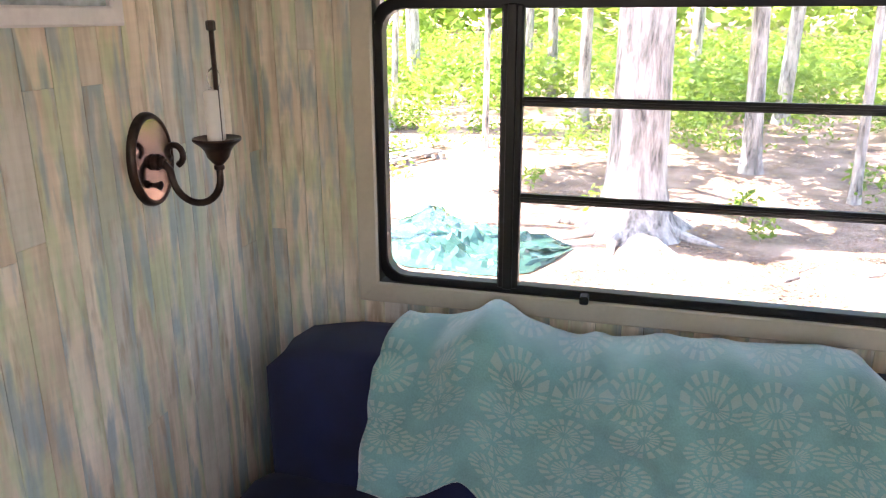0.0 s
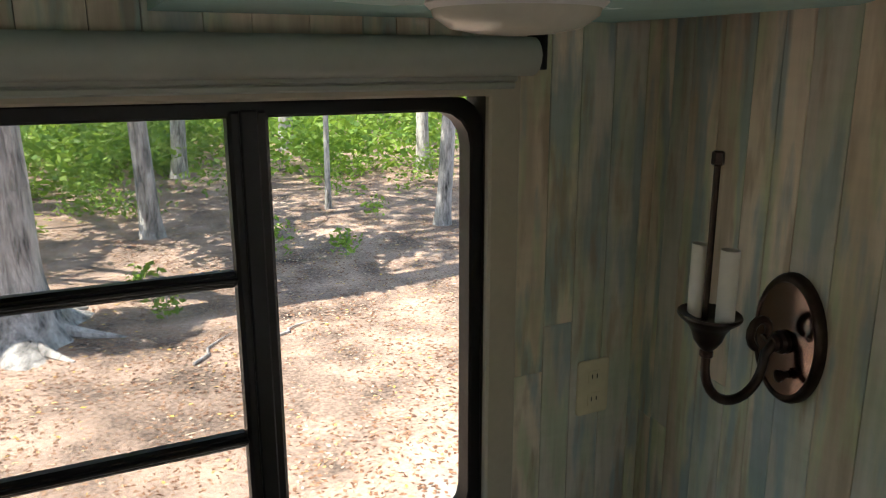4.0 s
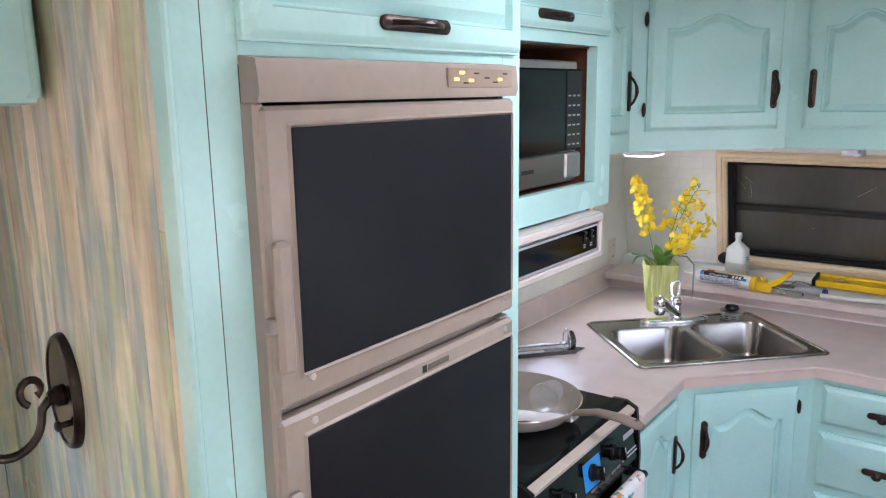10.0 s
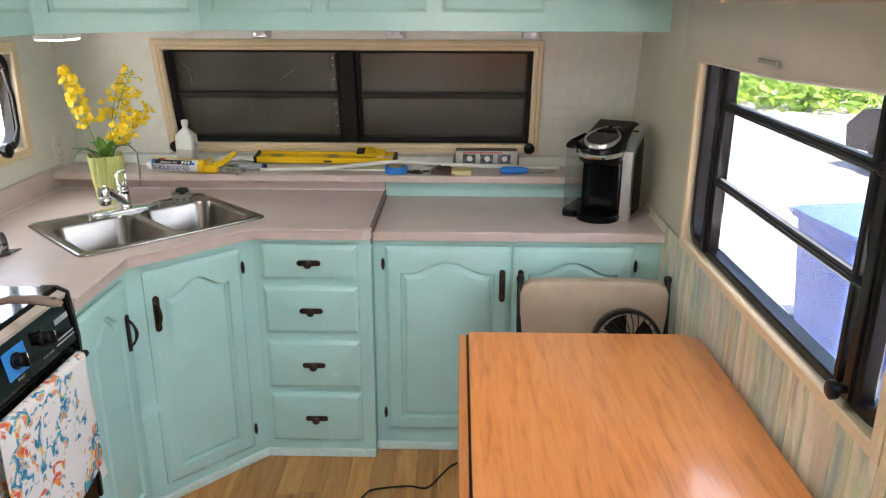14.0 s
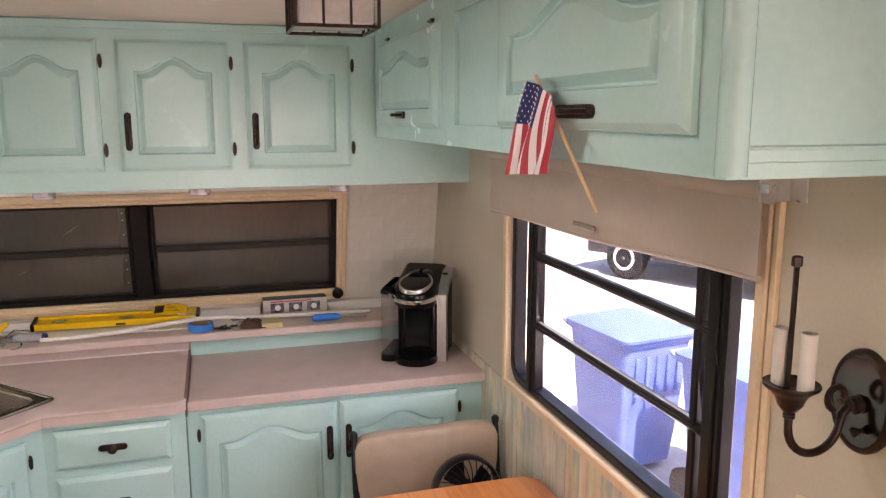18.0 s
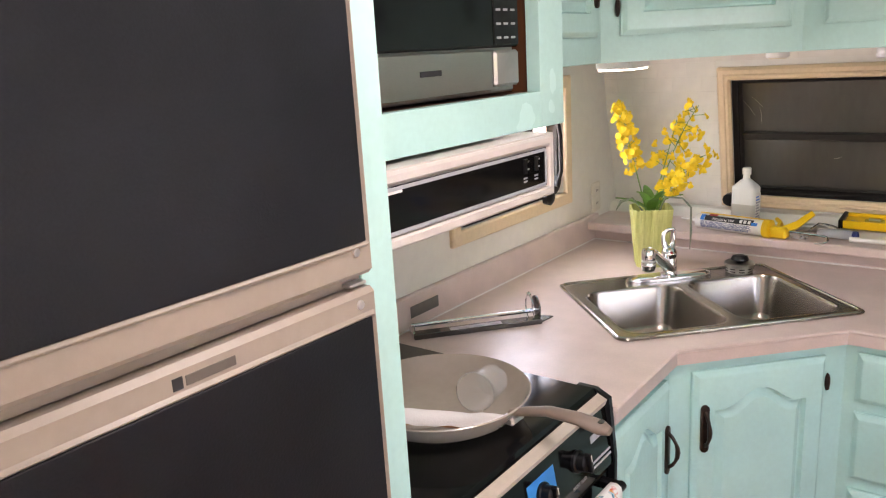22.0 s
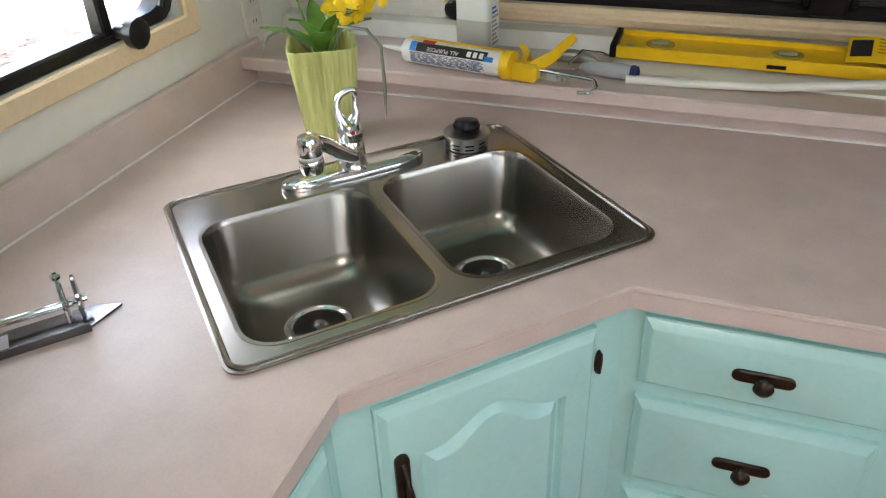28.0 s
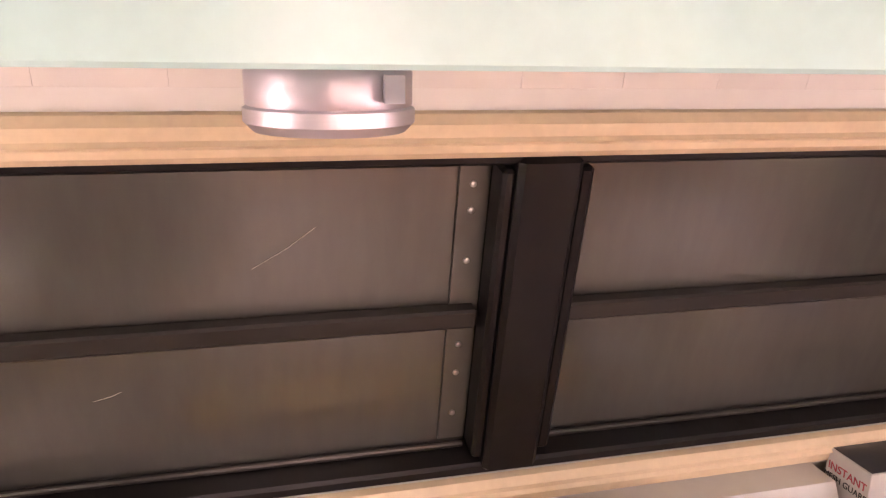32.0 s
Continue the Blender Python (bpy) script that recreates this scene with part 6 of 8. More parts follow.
part("bracket", Mesh().box((2.66, -2.412, 1.668), (EX, -2.402, 1.72), 0.002), SILVER, ds)


def picture(m, w_, h_, fr_mat, art, label, bar=0.03):
    ob = new("picture_frame")
    ob.empty_display_size, ob.matrix_basis = 0.05, m
    tagged(ob, label, "picture")
    part("frame", ring(w_, h_, bar, -0.022, -0.001, I4, 0, 0.005), fr_mat, ob)
    part("artwork", box((0, -0.008, 0), (w_, -0.002, h_), 0), art, ob, smooth=0)
    return ob


pe = picture(facing(EX, -2.375, 1.785, WEST_FACE), 0.42, 0.27, FRAMEWOOD, mat("pale_print", (0.6, 0.57, 0.58), 0.4, vary=0.1, scale=4), "grey wood framed pale print with a dark stripe")
part("stripe", box((0.02, -0.0095, 0.13), (0.42, -0.008, 0.165), 0), mat("slate_print", (0.1, 0.1, 0.14), 0.5), pe)
picture(M_BAYS @ pose(0.64, 0.013, 1.61, 0, 0, 180) @ pose(-0.35, 0, 0), 0.33, 0.4, mat("white_painted_frame", (0.7, 0.68, 0.66), 0.35), mat("seaside_print", (0.4, 0.45, 0.47), 0.5, vary=0.3, scale=6), "white moulded picture frame on weathered boards", 0.04)

flag = thing("stick_flag", (2.33, -1.85, 1.86), "small striped cloth flag on a wooden stick", "flag")


def flag_point(u, v, off=0.0):
    """The flag hangs from the pull: u across the stripes, v down."""
    top_y, low_y = -1.828 - 0.122 * u, -1.76 - 0.16 * u
    top_z, low_z = 1.868 - 0.046 * u ** 1.6, 1.704 + 0.012 * u
    k = v ** 0.85
    y = top_y + (low_y - top_y) * k + 0.006 * math.sin(v * 5 + u * 9)
    return (2.312 - 0.009 * math.sin(u * 15 + v * 1.5) * (0.4 + 0.6 * v) - 0.006 * v - off, y, top_z + (low_z - top_z) * v)


def flag_sheet(u0, u1, v0, v1):
    return Mesh().grid(lambda u, v: flag_point(u0 + (u1 - u0) * u, v0 + (v1 - v0) * v), 8, 12, thick=-0.0012)


for k in range(13):
    part("stripe", flag_sheet(k / 13, (k + 1) / 13, 0.0 if k > 6 else 0.44, 1.0), RED if k % 2 == 0 else WHITECLOTH, flag)
part("canton", flag_sheet(0, 7 / 13, 0, 0.44), DARKBLUE, flag)
stars = Mesh()
for a in range(6):
    for b in range(8):
        p = Vector(flag_point((a + 0.45 + (b % 2) * 0.5) / 13, 0.03 + 0.054 * b, 0.0026))
        stars.lathe([(0.0022, 0), (0.001, 0.0008)], 5, Matrix.Translation(p) @ pose(0, 0, 0, 0, -90, 0))
part("stars", stars, WHITECLOTH, flag)
part("stick", Mesh().tube([(2.322, -1.838, 1.876), (2.318, -1.95, 1.785), (2.316, -2.082, 1.671)], 0.0032, 6), mat("dowel", (0.6, 0.42, 0.24), 0.6), flag)

cable, cable_r = glide([(1.58, -0.98, FLOOR + 0.005), (1.645, -0.84, FLOOR + 0.005), (1.68, -0.8, FLOOR + 0.006), (1.8, -0.775, FLOOR + 0.005), (1.872, -0.782, FLOOR + 0.005), (1.93, -0.69, FLOOR + 0.006), (1.975, -0.63, FLOOR + 0.005), (2.12, -0.55, FLOOR + 0.005)], [0.0035] * 8)
solo("power_cable", Mesh().tube(cable, cable_r, 8), BLACKPLASTIC, "thin black power cable lying on the oak floor", "cable")

# ---- outlets ----


def outlet(m, label, w_=0.075, h_=0.115, plastic=IVORY):
    ob = new("wall_outlet")
    ob.empty_display_size, ob.matrix_basis = 0.03, m
    tagged(ob, label, "outlet")
    pl = part("cover_plate", Mesh().loft([[(x, y, z) for x, z in rounded_rect(w_ - 2 * d, h_ - 2 * d, 0.006, 3, -w_ / 2 + d, -h_ / 2 + d)] for d, y in ((0, 0), (0, -0.004), (0.004, -0.007))]), plastic, ob)
    for z in (-0.024, 0.024):
        part("socket", box((-0.015, -0.0085, z - 0.013), (0.015, -0.006, z + 0.013), 0.002), plastic, pl)
        for x in (-0.006, 0.006):
            part("slot", box((x - 0.001, -0.0092, z - 0.004), (x + 0.001, -0.008, z + 0.005), 0), INK, pl)
    return ob


outlet(facing(0.033, -2.568, 1.055, EAST_FACE), "ivory outlet on weathered boards")
outlet(facing(EX, -2.116, 1.124, WEST_FACE), "ivory outlet on the cream wall", 0.07, 0.108)
outlet(facing(WX, 0.002, 1.062, EAST_FACE), "pale cream outlet above the corner worktop", 0.07, 0.11, mat("cream_plate", (0.64, 0.6, 0.52), 0.4))
vent = thing("metal_plate", (0.305, -1.06, 0.95), "small grey metal plate on the pink upstand", "plate")
part("plate", box((WX + 0.018, -1.12, 0.94), (WX + 0.021, -1.0, 0.972), 0.002), mat("grey_plate", (0.16, 0.16, 0.15), 0.45, metal=0.5), vent)

lan = thing("ceiling_lantern", (2.068, -1.25, CEILING), "bronze wire box lantern on the ceiling", "ceiling lamp")
LX, LY = 2.064, -1.28
lf = Mesh()
for a, b in (((-0.09, -0.09), (0.09, -0.09)), ((0.09, -0.09), (0.09, 0.09)), ((0.09, 0.09), (-0.09, 0.09)), ((-0.09, 0.09), (-0.09, -0.09))):
    for z in (2.0, 2.1):
        lf.tube([(LX + a[0], LY + a[1], z), (LX + b[0], LY + b[1], z)], 0.004, 6)
    lf.tube([(LX + a[0], LY + a[1], 2.0), (LX + a[0], LY + a[1], 2.112)], 0.004, 6)
    for k in (0.33, 0.66):
        lf.tube([(LX + a[0] + (b[0] - a[0]) * k, LY + a[1] + (b[1] - a[1]) * k, 2.0), (LX + a[0] + (b[0] - a[0]) * k, LY + a[1] + (b[1] - a[1]) * k, 2.1)], 0.003, 6)
part("wire_frame", lf, BRONZE, lan)
part("shade", box((LX - 0.082, LY - 0.082, 2.006), (LX + 0.082, LY + 0.082, 2.1), 0.004), mat("seeded_glass", (0.75, 0.72, 0.68), 0.2, vary=0.1, trans=0.3), lan)
part("base", box((LX - 0.1, LY - 0.1, 2.1), (LX + 0.1, LY + 0.1, CEILING), 0.003), BRONZE, lan)

# ---- small things in the kitchen ----
SHELF = 0.985
VASE = mat("ribbed_green_ceramic", (0.5, 0.52, 0.13), 0.4, vary=0.14, scale=30, fine=90, stretch=(1, 1, 0.1), second=(0.62, 0.62, 0.26))
PETAL = mat("yellow_orchid_petal", (0.85, 0.6, 0.015), 0.6, vary=0.1, scale=40)
STEMG = mat("plant_green", (0.12, 0.26, 0.04), 0.5, vary=0.2)
GREYLEAF = mat("grey_green_stem", (0.16, 0.19, 0.13), 0.5, vary=0.15)

vx, vy = 0.613, -0.268
vase = thing("vase", (vx, vy, TOP), "ribbed yellow-green ceramic vase on the corner worktop", "vase")


def square_loop(h, z, inset=0.0, n=240, ribs=True):
    pts = []
    for i in range(n):
        a = 2 * math.pi * i / n
        c, s = math.cos(a), math.sin(a)
        r = 1.05 * h / (abs(c) ** 6 + abs(s) ** 6) ** (1 / 6)
        if ribs:
            wob = 2.4 * noise.noise((c * 2.2, s * 2.2, z * 7)) + 1.2 * noise.noise((c * 7, s * 7, z * 16))
            r -= 0.0034 * abs(math.sin(a * 22 + wob)) ** 3 * (0.55 + 0.7 * abs(noise.noise((c * 5, s * 5, z * 9)))) + 0.0012 * noise.noise((c * 26, s * 26, z * 60))
        pts.append((vx + (r - inset) * math.cos(a + 0.5), vy + (r - inset) * math.sin(a + 0.5), z))
    return pts


part("body", Mesh().loft([square_loop(0.044, TOP), *[square_loop(0.046 + 0.016 * k / 30, TOP + 0.004 + 0.18 * k / 30) for k in range(31)], square_loop(0.062, TOP + 0.188), square_loop(0.062, TOP + 0.188, 0.006), square_loop(0.058, TOP + 0.12, 0.006)], True, True), VASE, vase, smooth=60)
rim_ = square_loop(0.0595, TOP + 0.187)
part("rim", Mesh().tube(rim_ + rim_[:1], 0.0028, 6), VASE, vase)

orchid = thing("orchid_spray", (vx, vy, TOP + 0.13), "yellow artificial orchid sprays in the green vase", "flowers")
fl = Mesh()
for a, ln, w_ in ((1.57, 0.011, 0.006), (0.35, 0.010, 0.0045), (2.8, 0.010, 0.0045), (3.9, 0.009, 0.004), (5.5, 0.009, 0.004)):
    d, s = Vector((math.cos(a), 0, math.sin(a))), Vector((-math.sin(a), 0, math.cos(a)))
    fl.add([Vector((0, 0, 0)), d * ln * 0.5 + s * w_ + Vector((0, -0.002, 0)), d * ln + Vector((0, 0.002, 0)), d * ln * 0.5 - s * w_ + Vector((0, -0.002, 0))], [(0, 1, 2, 3)])
lip = [(0.014 * math.cos(a) * (1 + 0.18 * math.cos(3 * a)), -0.004 - 0.003 * abs(math.cos(a)), -0.013 + 0.011 * math.sin(a)) for a in [2 * math.pi * i / 14 for i in range(14)]]
fl.add([(0, -0.003, -0.009)] + lip, [(0, i + 1, (i + 1) % 14 + 1) for i in range(14)])
fl.lathe([(0.003, 0), (0.002, 0.004)], 6, pose(0, -0.003, 0, 90))
flower_mesh = fl.data("flower", 60)
flower_mesh.materials.append(PETAL)
rf = random.Random(21)
sprays = (
    ((vx - 0.01, vy, 1.06), (vx - 0.05, vy + 0.01, 1.2), (vx - 0.085, vy + 0.0, 1.33), (vx - 0.105, vy - 0.01, 1.43), 76, 0.04),
    ((vx + 0.005, vy, 1.06), (vx + 0.03, vy + 0.03, 1.22), (vx + 0.08, vy + 0.03, 1.34), (vx + 0.135, vy + 0.03, 1.415), 34, 0.066),
    ((vx + 0.01, vy, 1.06), (vx + 0.05, vy + 0.02, 1.18), (vx + 0.11, vy + 0.03, 1.25), (vx + 0.17, vy + 0.04, 1.27), 32, 0.055),
    ((vx + 0.01, vy, 1.06), (vx + 0.03, vy + 0.0, 1.14), (vx + 0.06, vy - 0.01, 1.19), (vx + 0.1, vy - 0.02, 1.2), 34, 0.05),
    ((vx, vy, 1.06), (vx + 0.02, vy + 0.03, 1.2), (vx + 0.05, vy + 0.05, 1.32), (vx + 0.06, vy + 0.05, 1.37), 22, 0.062))
for p0, p1, p2, p3, count, spread in sprays:
    P = [Vector(p) for p in (p0, p1, p2, p3)]

    def curve_at(t):
        return P[0] * (1 - t) ** 3 + P[1] * 3 * t * (1 - t) ** 2 + P[2] * 3 * t * t * (1 - t) + P[3] * t ** 3

    stem = part("stem", Mesh().tube([curve_at(k / 10) for k in range(11)], [0.0025 - 0.00015 * k for k in range(11)], 6), STEMG, orchid)
    for k in range(count):
        t = 0.42 + 0.58 * (k + rf.random()) / count
        c = curve_at(t)
        off = Vector((rf.gauss(0, 1), rf.gauss(0, 0.8), rf.gauss(0, 0.6))).normalized() * spread * rf.uniform(0.5, 1.0) * (1.25 - t * 0.6)
        ob = part("flower", flower_mesh, None, orchid)
        ob.matrix_basis = Matrix.Translation(c + off) @ pose(0, 0, 0, rf.uniform(-25, 25), rf.uniform(-40, 40), rf.uniform(-70, 70) + 20) @ Matrix.Scale(rf.uniform(0.55, 1.05), 4)
        if k % 2 == 0:
            part("twig", Mesh().tube([c, c + off * 0.9], 0.0009, 4), STEMG, stem)
for a, ln, lift in ((0.4, 0.13, 0.12), (2.2, 0.12, 0.15), (3.4, 0.15, 0.1), (-1.0, 0.13, 0.13), (-1.8, 0.1, 0.16), (1.2, 0.12, 0.14), (-0.3, 0.1, 0.17)):
    d = Vector((math.cos(a), math.sin(a), 0))
    s = Vector((-d.y, d.x, 0))
    part("leaf", Mesh().grid(lambda u, v, d=d, s=s, ln=ln, lift=lift: tuple(Vector((vx, vy, 1.07)) + d * ln * 0.75 * u ** 1.5 + s * (v - 0.5) * 0.036 * math.sin(math.pi * (0.12 + 0.86 * u)) + Vector((0, 0, lift * (u - 0.45 * u * u) + 0.006 * abs(v - 0.5)))), 10, 4, thick=0.0008), STEMG, orchid)
droop = [(vx + 0.02, vy, 1.07), (vx + 0.06, vy - 0.03, 1.14), (vx + 0.12, vy - 0.05, 1.145), (vx + 0.15, vy - 0.06, 1.12), (vx + 0.152, vy - 0.062, 1.04), (vx + 0.15, vy - 0.062, 0.99)]
part("drooping_leaf", Mesh().tube(droop, [0.003, 0.003, 0.003, 0.003, 0.0035, 0.001], 6), GREYLEAF, orchid, "thin grey-green drooping leaf")
droop2 = [(vx - 0.01, vy - 0.01, 1.07), (vx - 0.05, vy - 0.03, 1.13), (vx - 0.08, vy - 0.05, 1.12), (vx - 0.095, vy - 0.055, 1.09)]
part("drooping_leaf", Mesh().tube(droop2, [0.003, 0.003, 0.005, 0.001], 6), GREYLEAF, orchid)

# bottle of clear liquid
bx_, by_ = 0.808, 0.078
bottle = thing("bottle", (bx_, by_, SHELF), "translucent white plastic bottle half full of clear liquid", "bottle")
MILKY = mat("milky_plastic", (0.8, 0.82, 0.78), 0.35, vary=0.02, trans=0.2, bump=0.01)
mb = pose(bx_, by_, SHELF, 0, 0, -8) @ Matrix.Diagonal((0.96, 0.96, 1.19, 1))
part("body", Mesh().loft([[(x, y, z) for x, y in rounded_rect(2 * a, 2 * b, r, 5, -a, -b)] for a, b, r, z in ((0.04, 0.026, 0.012, 0), (0.043, 0.029, 0.013, 0.005), (0.043, 0.029, 0.013, 0.108), (0.0415, 0.028, 0.013, 0.1115), (0.02, 0.016, 0.013, 0.129), (0.0135, 0.0125, 0.012, 0.133), (0.0115, 0.0115, 0.011, 0.137), (0.0115, 0.0115, 0.011, 0.148))], m=mb), MILKY, bottle)
part("liquid_band", Mesh().loft([[(x, y, z) for x, y in rounded_rect(0.0868, 0.0588, 0.0132, 5, -0.0434, -0.0294)] for z in (0.006, 0.062)], m=mb), mat("liquid_behind_plastic", (0.55, 0.55, 0.48), 0.3, vary=0.02, trans=0.3), bottle, "clear liquid to half height")
part("cap", Mesh().lathe([(0.0145, 0.146), (0.0152, 0.148), (0.0148, 0.163), (0.0125, 0.165)], 20, mb), WHITEPL, bottle)
lab = part("label", box((0.0432, -0.02, 0.012), (0.0442, 0.02, 0.095), 0, mb), WHITEPL, bottle, "white label with blue print")
for k in range(9):
    part("print_line", box((0.0442, -0.017, 0.018 + 0.008 * k), (0.0446, 0.017 - 0.006 * (k % 3), 0.022 + 0.008 * k), 0, mb), BLUETAPE if k > 6 else GREYPRINT, lab)

# caulking gun with its cartridge
gun = thing("caulking_gun", (0.8, 0.0, SHELF), "yellow caulking gun loaded with a white sealant cartridge", "caulking gun")
A, B = Vector((0.685, -0.03, SHELF + 0.028)), Vector((0.912, -0.072, SHELF + 0.028))
ax = (B - A).normalized()
mg = Matrix.Translation(A) @ ax.to_track_quat("X", "Z").to_matrix().to_4x4()
LG = (B - A).length
RX = pose(0, 0, 0, 0, 90, 0)
tube_ = part("cartridge", Mesh().lathe([(0.024, 0), (0.0255, 0.003), (0.0255, LG - 0.002), (0.022, LG)], 28, mg @ RX), WHITEPL, gun, "white sealant cartridge")
part("nozzle", Mesh().lathe([(0.012, 0.0), (0.012, -0.008), (0.0075, -0.012), (0.003, -0.062)], 14, mg @ RX), mat("clear_white_nozzle", (0.75, 0.73, 0.68), 0.3, trans=0.2), gun)


def wrap(x0, x1, a0, a1, mat_, name, r=0.0259, label=""):
    n = 10
    return part(name, Mesh().grid(lambda u, v: tuple(mg @ Vector((x0 + (x1 - x0) * u, -r * math.cos(a0 + (a1 - a0) * v), r * math.sin(a0 + (a1 - a0) * v)))), 1, n, thick=0.0004), mat_, tube_, label)


wrap(0.035, LG - 0.03, 0.35, 1.15, INK, "label_band", label="black printed band")
wrap(0.02, 0.034, 0.35, 1.2, BLUETAPE, "label_patch")
wrap(0.045, 0.075, 1.1, 1.7, RED, "label_patch")
SLATEBLUE = mat("slate_blue_print", (0.07, 0.1, 0.22), 0.55)
rw = random.Random(4)
for k in range(10):
    x = 0.022
    while x < LG - 0.04:
        e = min(x + rw.uniform(0.008, 0.03), LG - 0.035)
        wrap(x, e, -0.66 + 0.096 * k, -0.605 + 0.096 * k, SLATEBLUE, "print_line")
        x = e + rw.uniform(0.003, 0.007)
for k in range(3):
    wrap(LG - 0.075 + 0.014 * k, LG - 0.066 + 0.014 * k, 0.5, 0.95, WHITEPL, "label_icon", 0.0263)
wrap(LG - 0.035, LG - 0.015, 0.35, 0.75, BLUETAPE, "label_patch")
lettering("lettering", "ALL PURPOSE", 0.0125, mg @ pose(0.1, -0.0199, 0.0186, -43) @ pose(0, 0, 0, 0, 180), WHITEPL, tube_)
part("cradle", Mesh().grid(lambda u, v: tuple(mg @ Vector((0.01 + (LG + 0.0) * u, 0.028 * math.cos(0.1 + 1.6 * v), 0.028 * math.sin(0.1 + 1.6 * v)))), 2, 8, thick=0.0015), YELLOW, gun)
part("end_plate", Mesh().lathe([(0.029, LG), (0.03, LG + 0.002), (0.03, LG + 0.02), (0.02, LG + 0.024)], 24, mg @ RX), YELLOW, gun)
part("yoke", Mesh().box((LG + 0.02, -0.018, -0.024), (LG + 0.075, 0.014, 0.012), 0.006, mg), YELLOW, gun)
grip = [tuple(mg @ Vector(p)) for p in ((LG + 0.06, 0.0, 0.0), (LG + 0.085, 0.035, 0.014), (LG + 0.092, 0.065, 0.025), (LG + 0.108, 0.095, 0.042))]
grip, grip_r = glide(grip, [0.017, 0.015, 0.0135, 0.012])
part("grip", Mesh().tube(grip, grip_r, 4), YELLOW, gun)
trig = [tuple(mg @ Vector(p)) for p in ((LG + 0.04, 0.01, 0.0), (LG + 0.03, 0.045, 0.012), (LG + 0.005, 0.07, 0.018))]
trig, trig_r = glide(trig, [0.011, 0.009, 0.007])
part("trigger", Mesh().tube(trig, trig_r, 4), YELLOW, gun)
rod = [tuple(mg @ Vector(p)) for p in ((LG + 0.07, 0, 0), (LG + 0.17, 0.0, -0.002), (LG + 0.192, -0.004, -0.004), (LG + 0.2, -0.02, -0.01), (LG + 0.19, -0.034, -0.016), (LG + 0.17, -0.034, -0.018))]
rod, rod_r = glide(rod, [0.0036] * 6)
part("push_rod", Mesh().tube(rod, rod_r, 8), CHROME, gun, "bright steel rod with a hooked end")

# knives and bags behind the rod
kn1 = thing("putty_knife", (1.05, 0.0, SHELF), "putty knife with a grey and blue handle", "tool")
part("handle", Mesh().tube([(1.055, -0.013, SHELF + 0.016), (1.075, -0.016, SHELF + 0.017), (1.135, -0.022, SHELF + 0.017), (1.16, -0.026, SHELF + 0.016)], [0.008, 0.014, 0.016, 0.014], 10), GREYPRINT, kn1)
part("end_cap", Mesh().lathe([(0.015, -0.004), (0.016, 0.002), (0.014, 0.01), (0.006, 0.013)], 14, Matrix.Translation((1.16, -0.026, SHELF + 0.016)) @ pose(0, 0, 0, 0, 90, -5)), DARKBLUE, kn1)
part("blade", Mesh().prism([(0.97, -0.03), (1.06, -0.02), (1.06, -0.008), (0.97, 0.002)], SHELF + 0.012, SHELF + 0.0135), STEEL, kn1)
kn2 = thing("utility_knife", (1.0, 0.045, SHELF), "dull silver utility knife", "tool")
part("handle", Mesh().loft([[(x, y + c * 0.013, SHELF + 0.001 + h * (0.5 + 0.5 * s)) for c, s in [(math.cos(a), math.sin(a)) for a in [2 * math.pi * i / 12 for i in range(12)]]] for x, y, h in ((0.965, 0.06, 0.012), (0.985, 0.058, 0.024), (1.03, 0.052, 0.027), (1.065, 0.048, 0.022), (1.08, 0.046, 0.012))]), SILVER, kn2)
hook = solo("bent_wire", Mesh().tube([(1.03, -0.012, SHELF + 0.018), (1.05, 0.025, SHELF + 0.036), (1.085, 0.055, SHELF + 0.024), (1.1, 0.075, SHELF + 0.012)], 0.003, 8), CHROME, "bent bright steel wire among the tools", "wire")
CLEARBAG = mat("crinkled_clear_plastic", (0.8, 0.8, 0.8), 0.12, vary=0.05, alpha=0.35, bump=0.02)
for (x, y, w_, d_) in ((1.0, -0.062, 0.07, 0.04), (1.86, 0.045, 0.12, 0.06), (1.77, 0.075, 0.12, 0.05)):
    solo("plastic_bag", Mesh().grid(lambda u, v: (x + w_ * (u - 0.5) + 0.006 * noise.noise((u * 5, v * 4, x)), y + d_ * (v - 0.5), SHELF + 0.004 + 0.014 * abs(noise.noise((u * 5, v * 5, x * 9))) + 0.01 * math.sin(math.pi * u) * math.sin(math.pi * v)), 14, 10), CLEARBAG, "crumpled clear plastic bag on the ledge", "bag", "plastic bags")

# spirit level
lv = thing("spirit_level", (1.41, 0.145, SHELF), "yellow spirit level with black end caps", "spirit level")
ml = pose(1.103, 0.038, SHELF + 0.0225, 9, 0, -1.8)
LL, LW, LH = 0.608, 0.08, 0.026
part("web", box((0.012, 0.006, 0.006), (LL - 0.012, LW - 0.006, 0.016), 0.001, ml), YELLOW, lv)
for y0_ in (0.0, LW - 0.007):
    part("rail", box((0.01, y0_, 0), (LL - 0.01, y0_ + 0.007, LH), 0.0015, ml), YELLOW, lv)
for x in (0.0, LL - 0.014):
    part("end_cap", box((x, -0.0015, -0.0), (x + 0.014, LW + 0.0015, LH + 0.0015), 0.002, ml), BLACKPLASTIC, lv)
VIAL = mat("cloudy_vial_window", (0.5, 0.48, 0.28), 0.2, trans=0.3, vary=0.05)
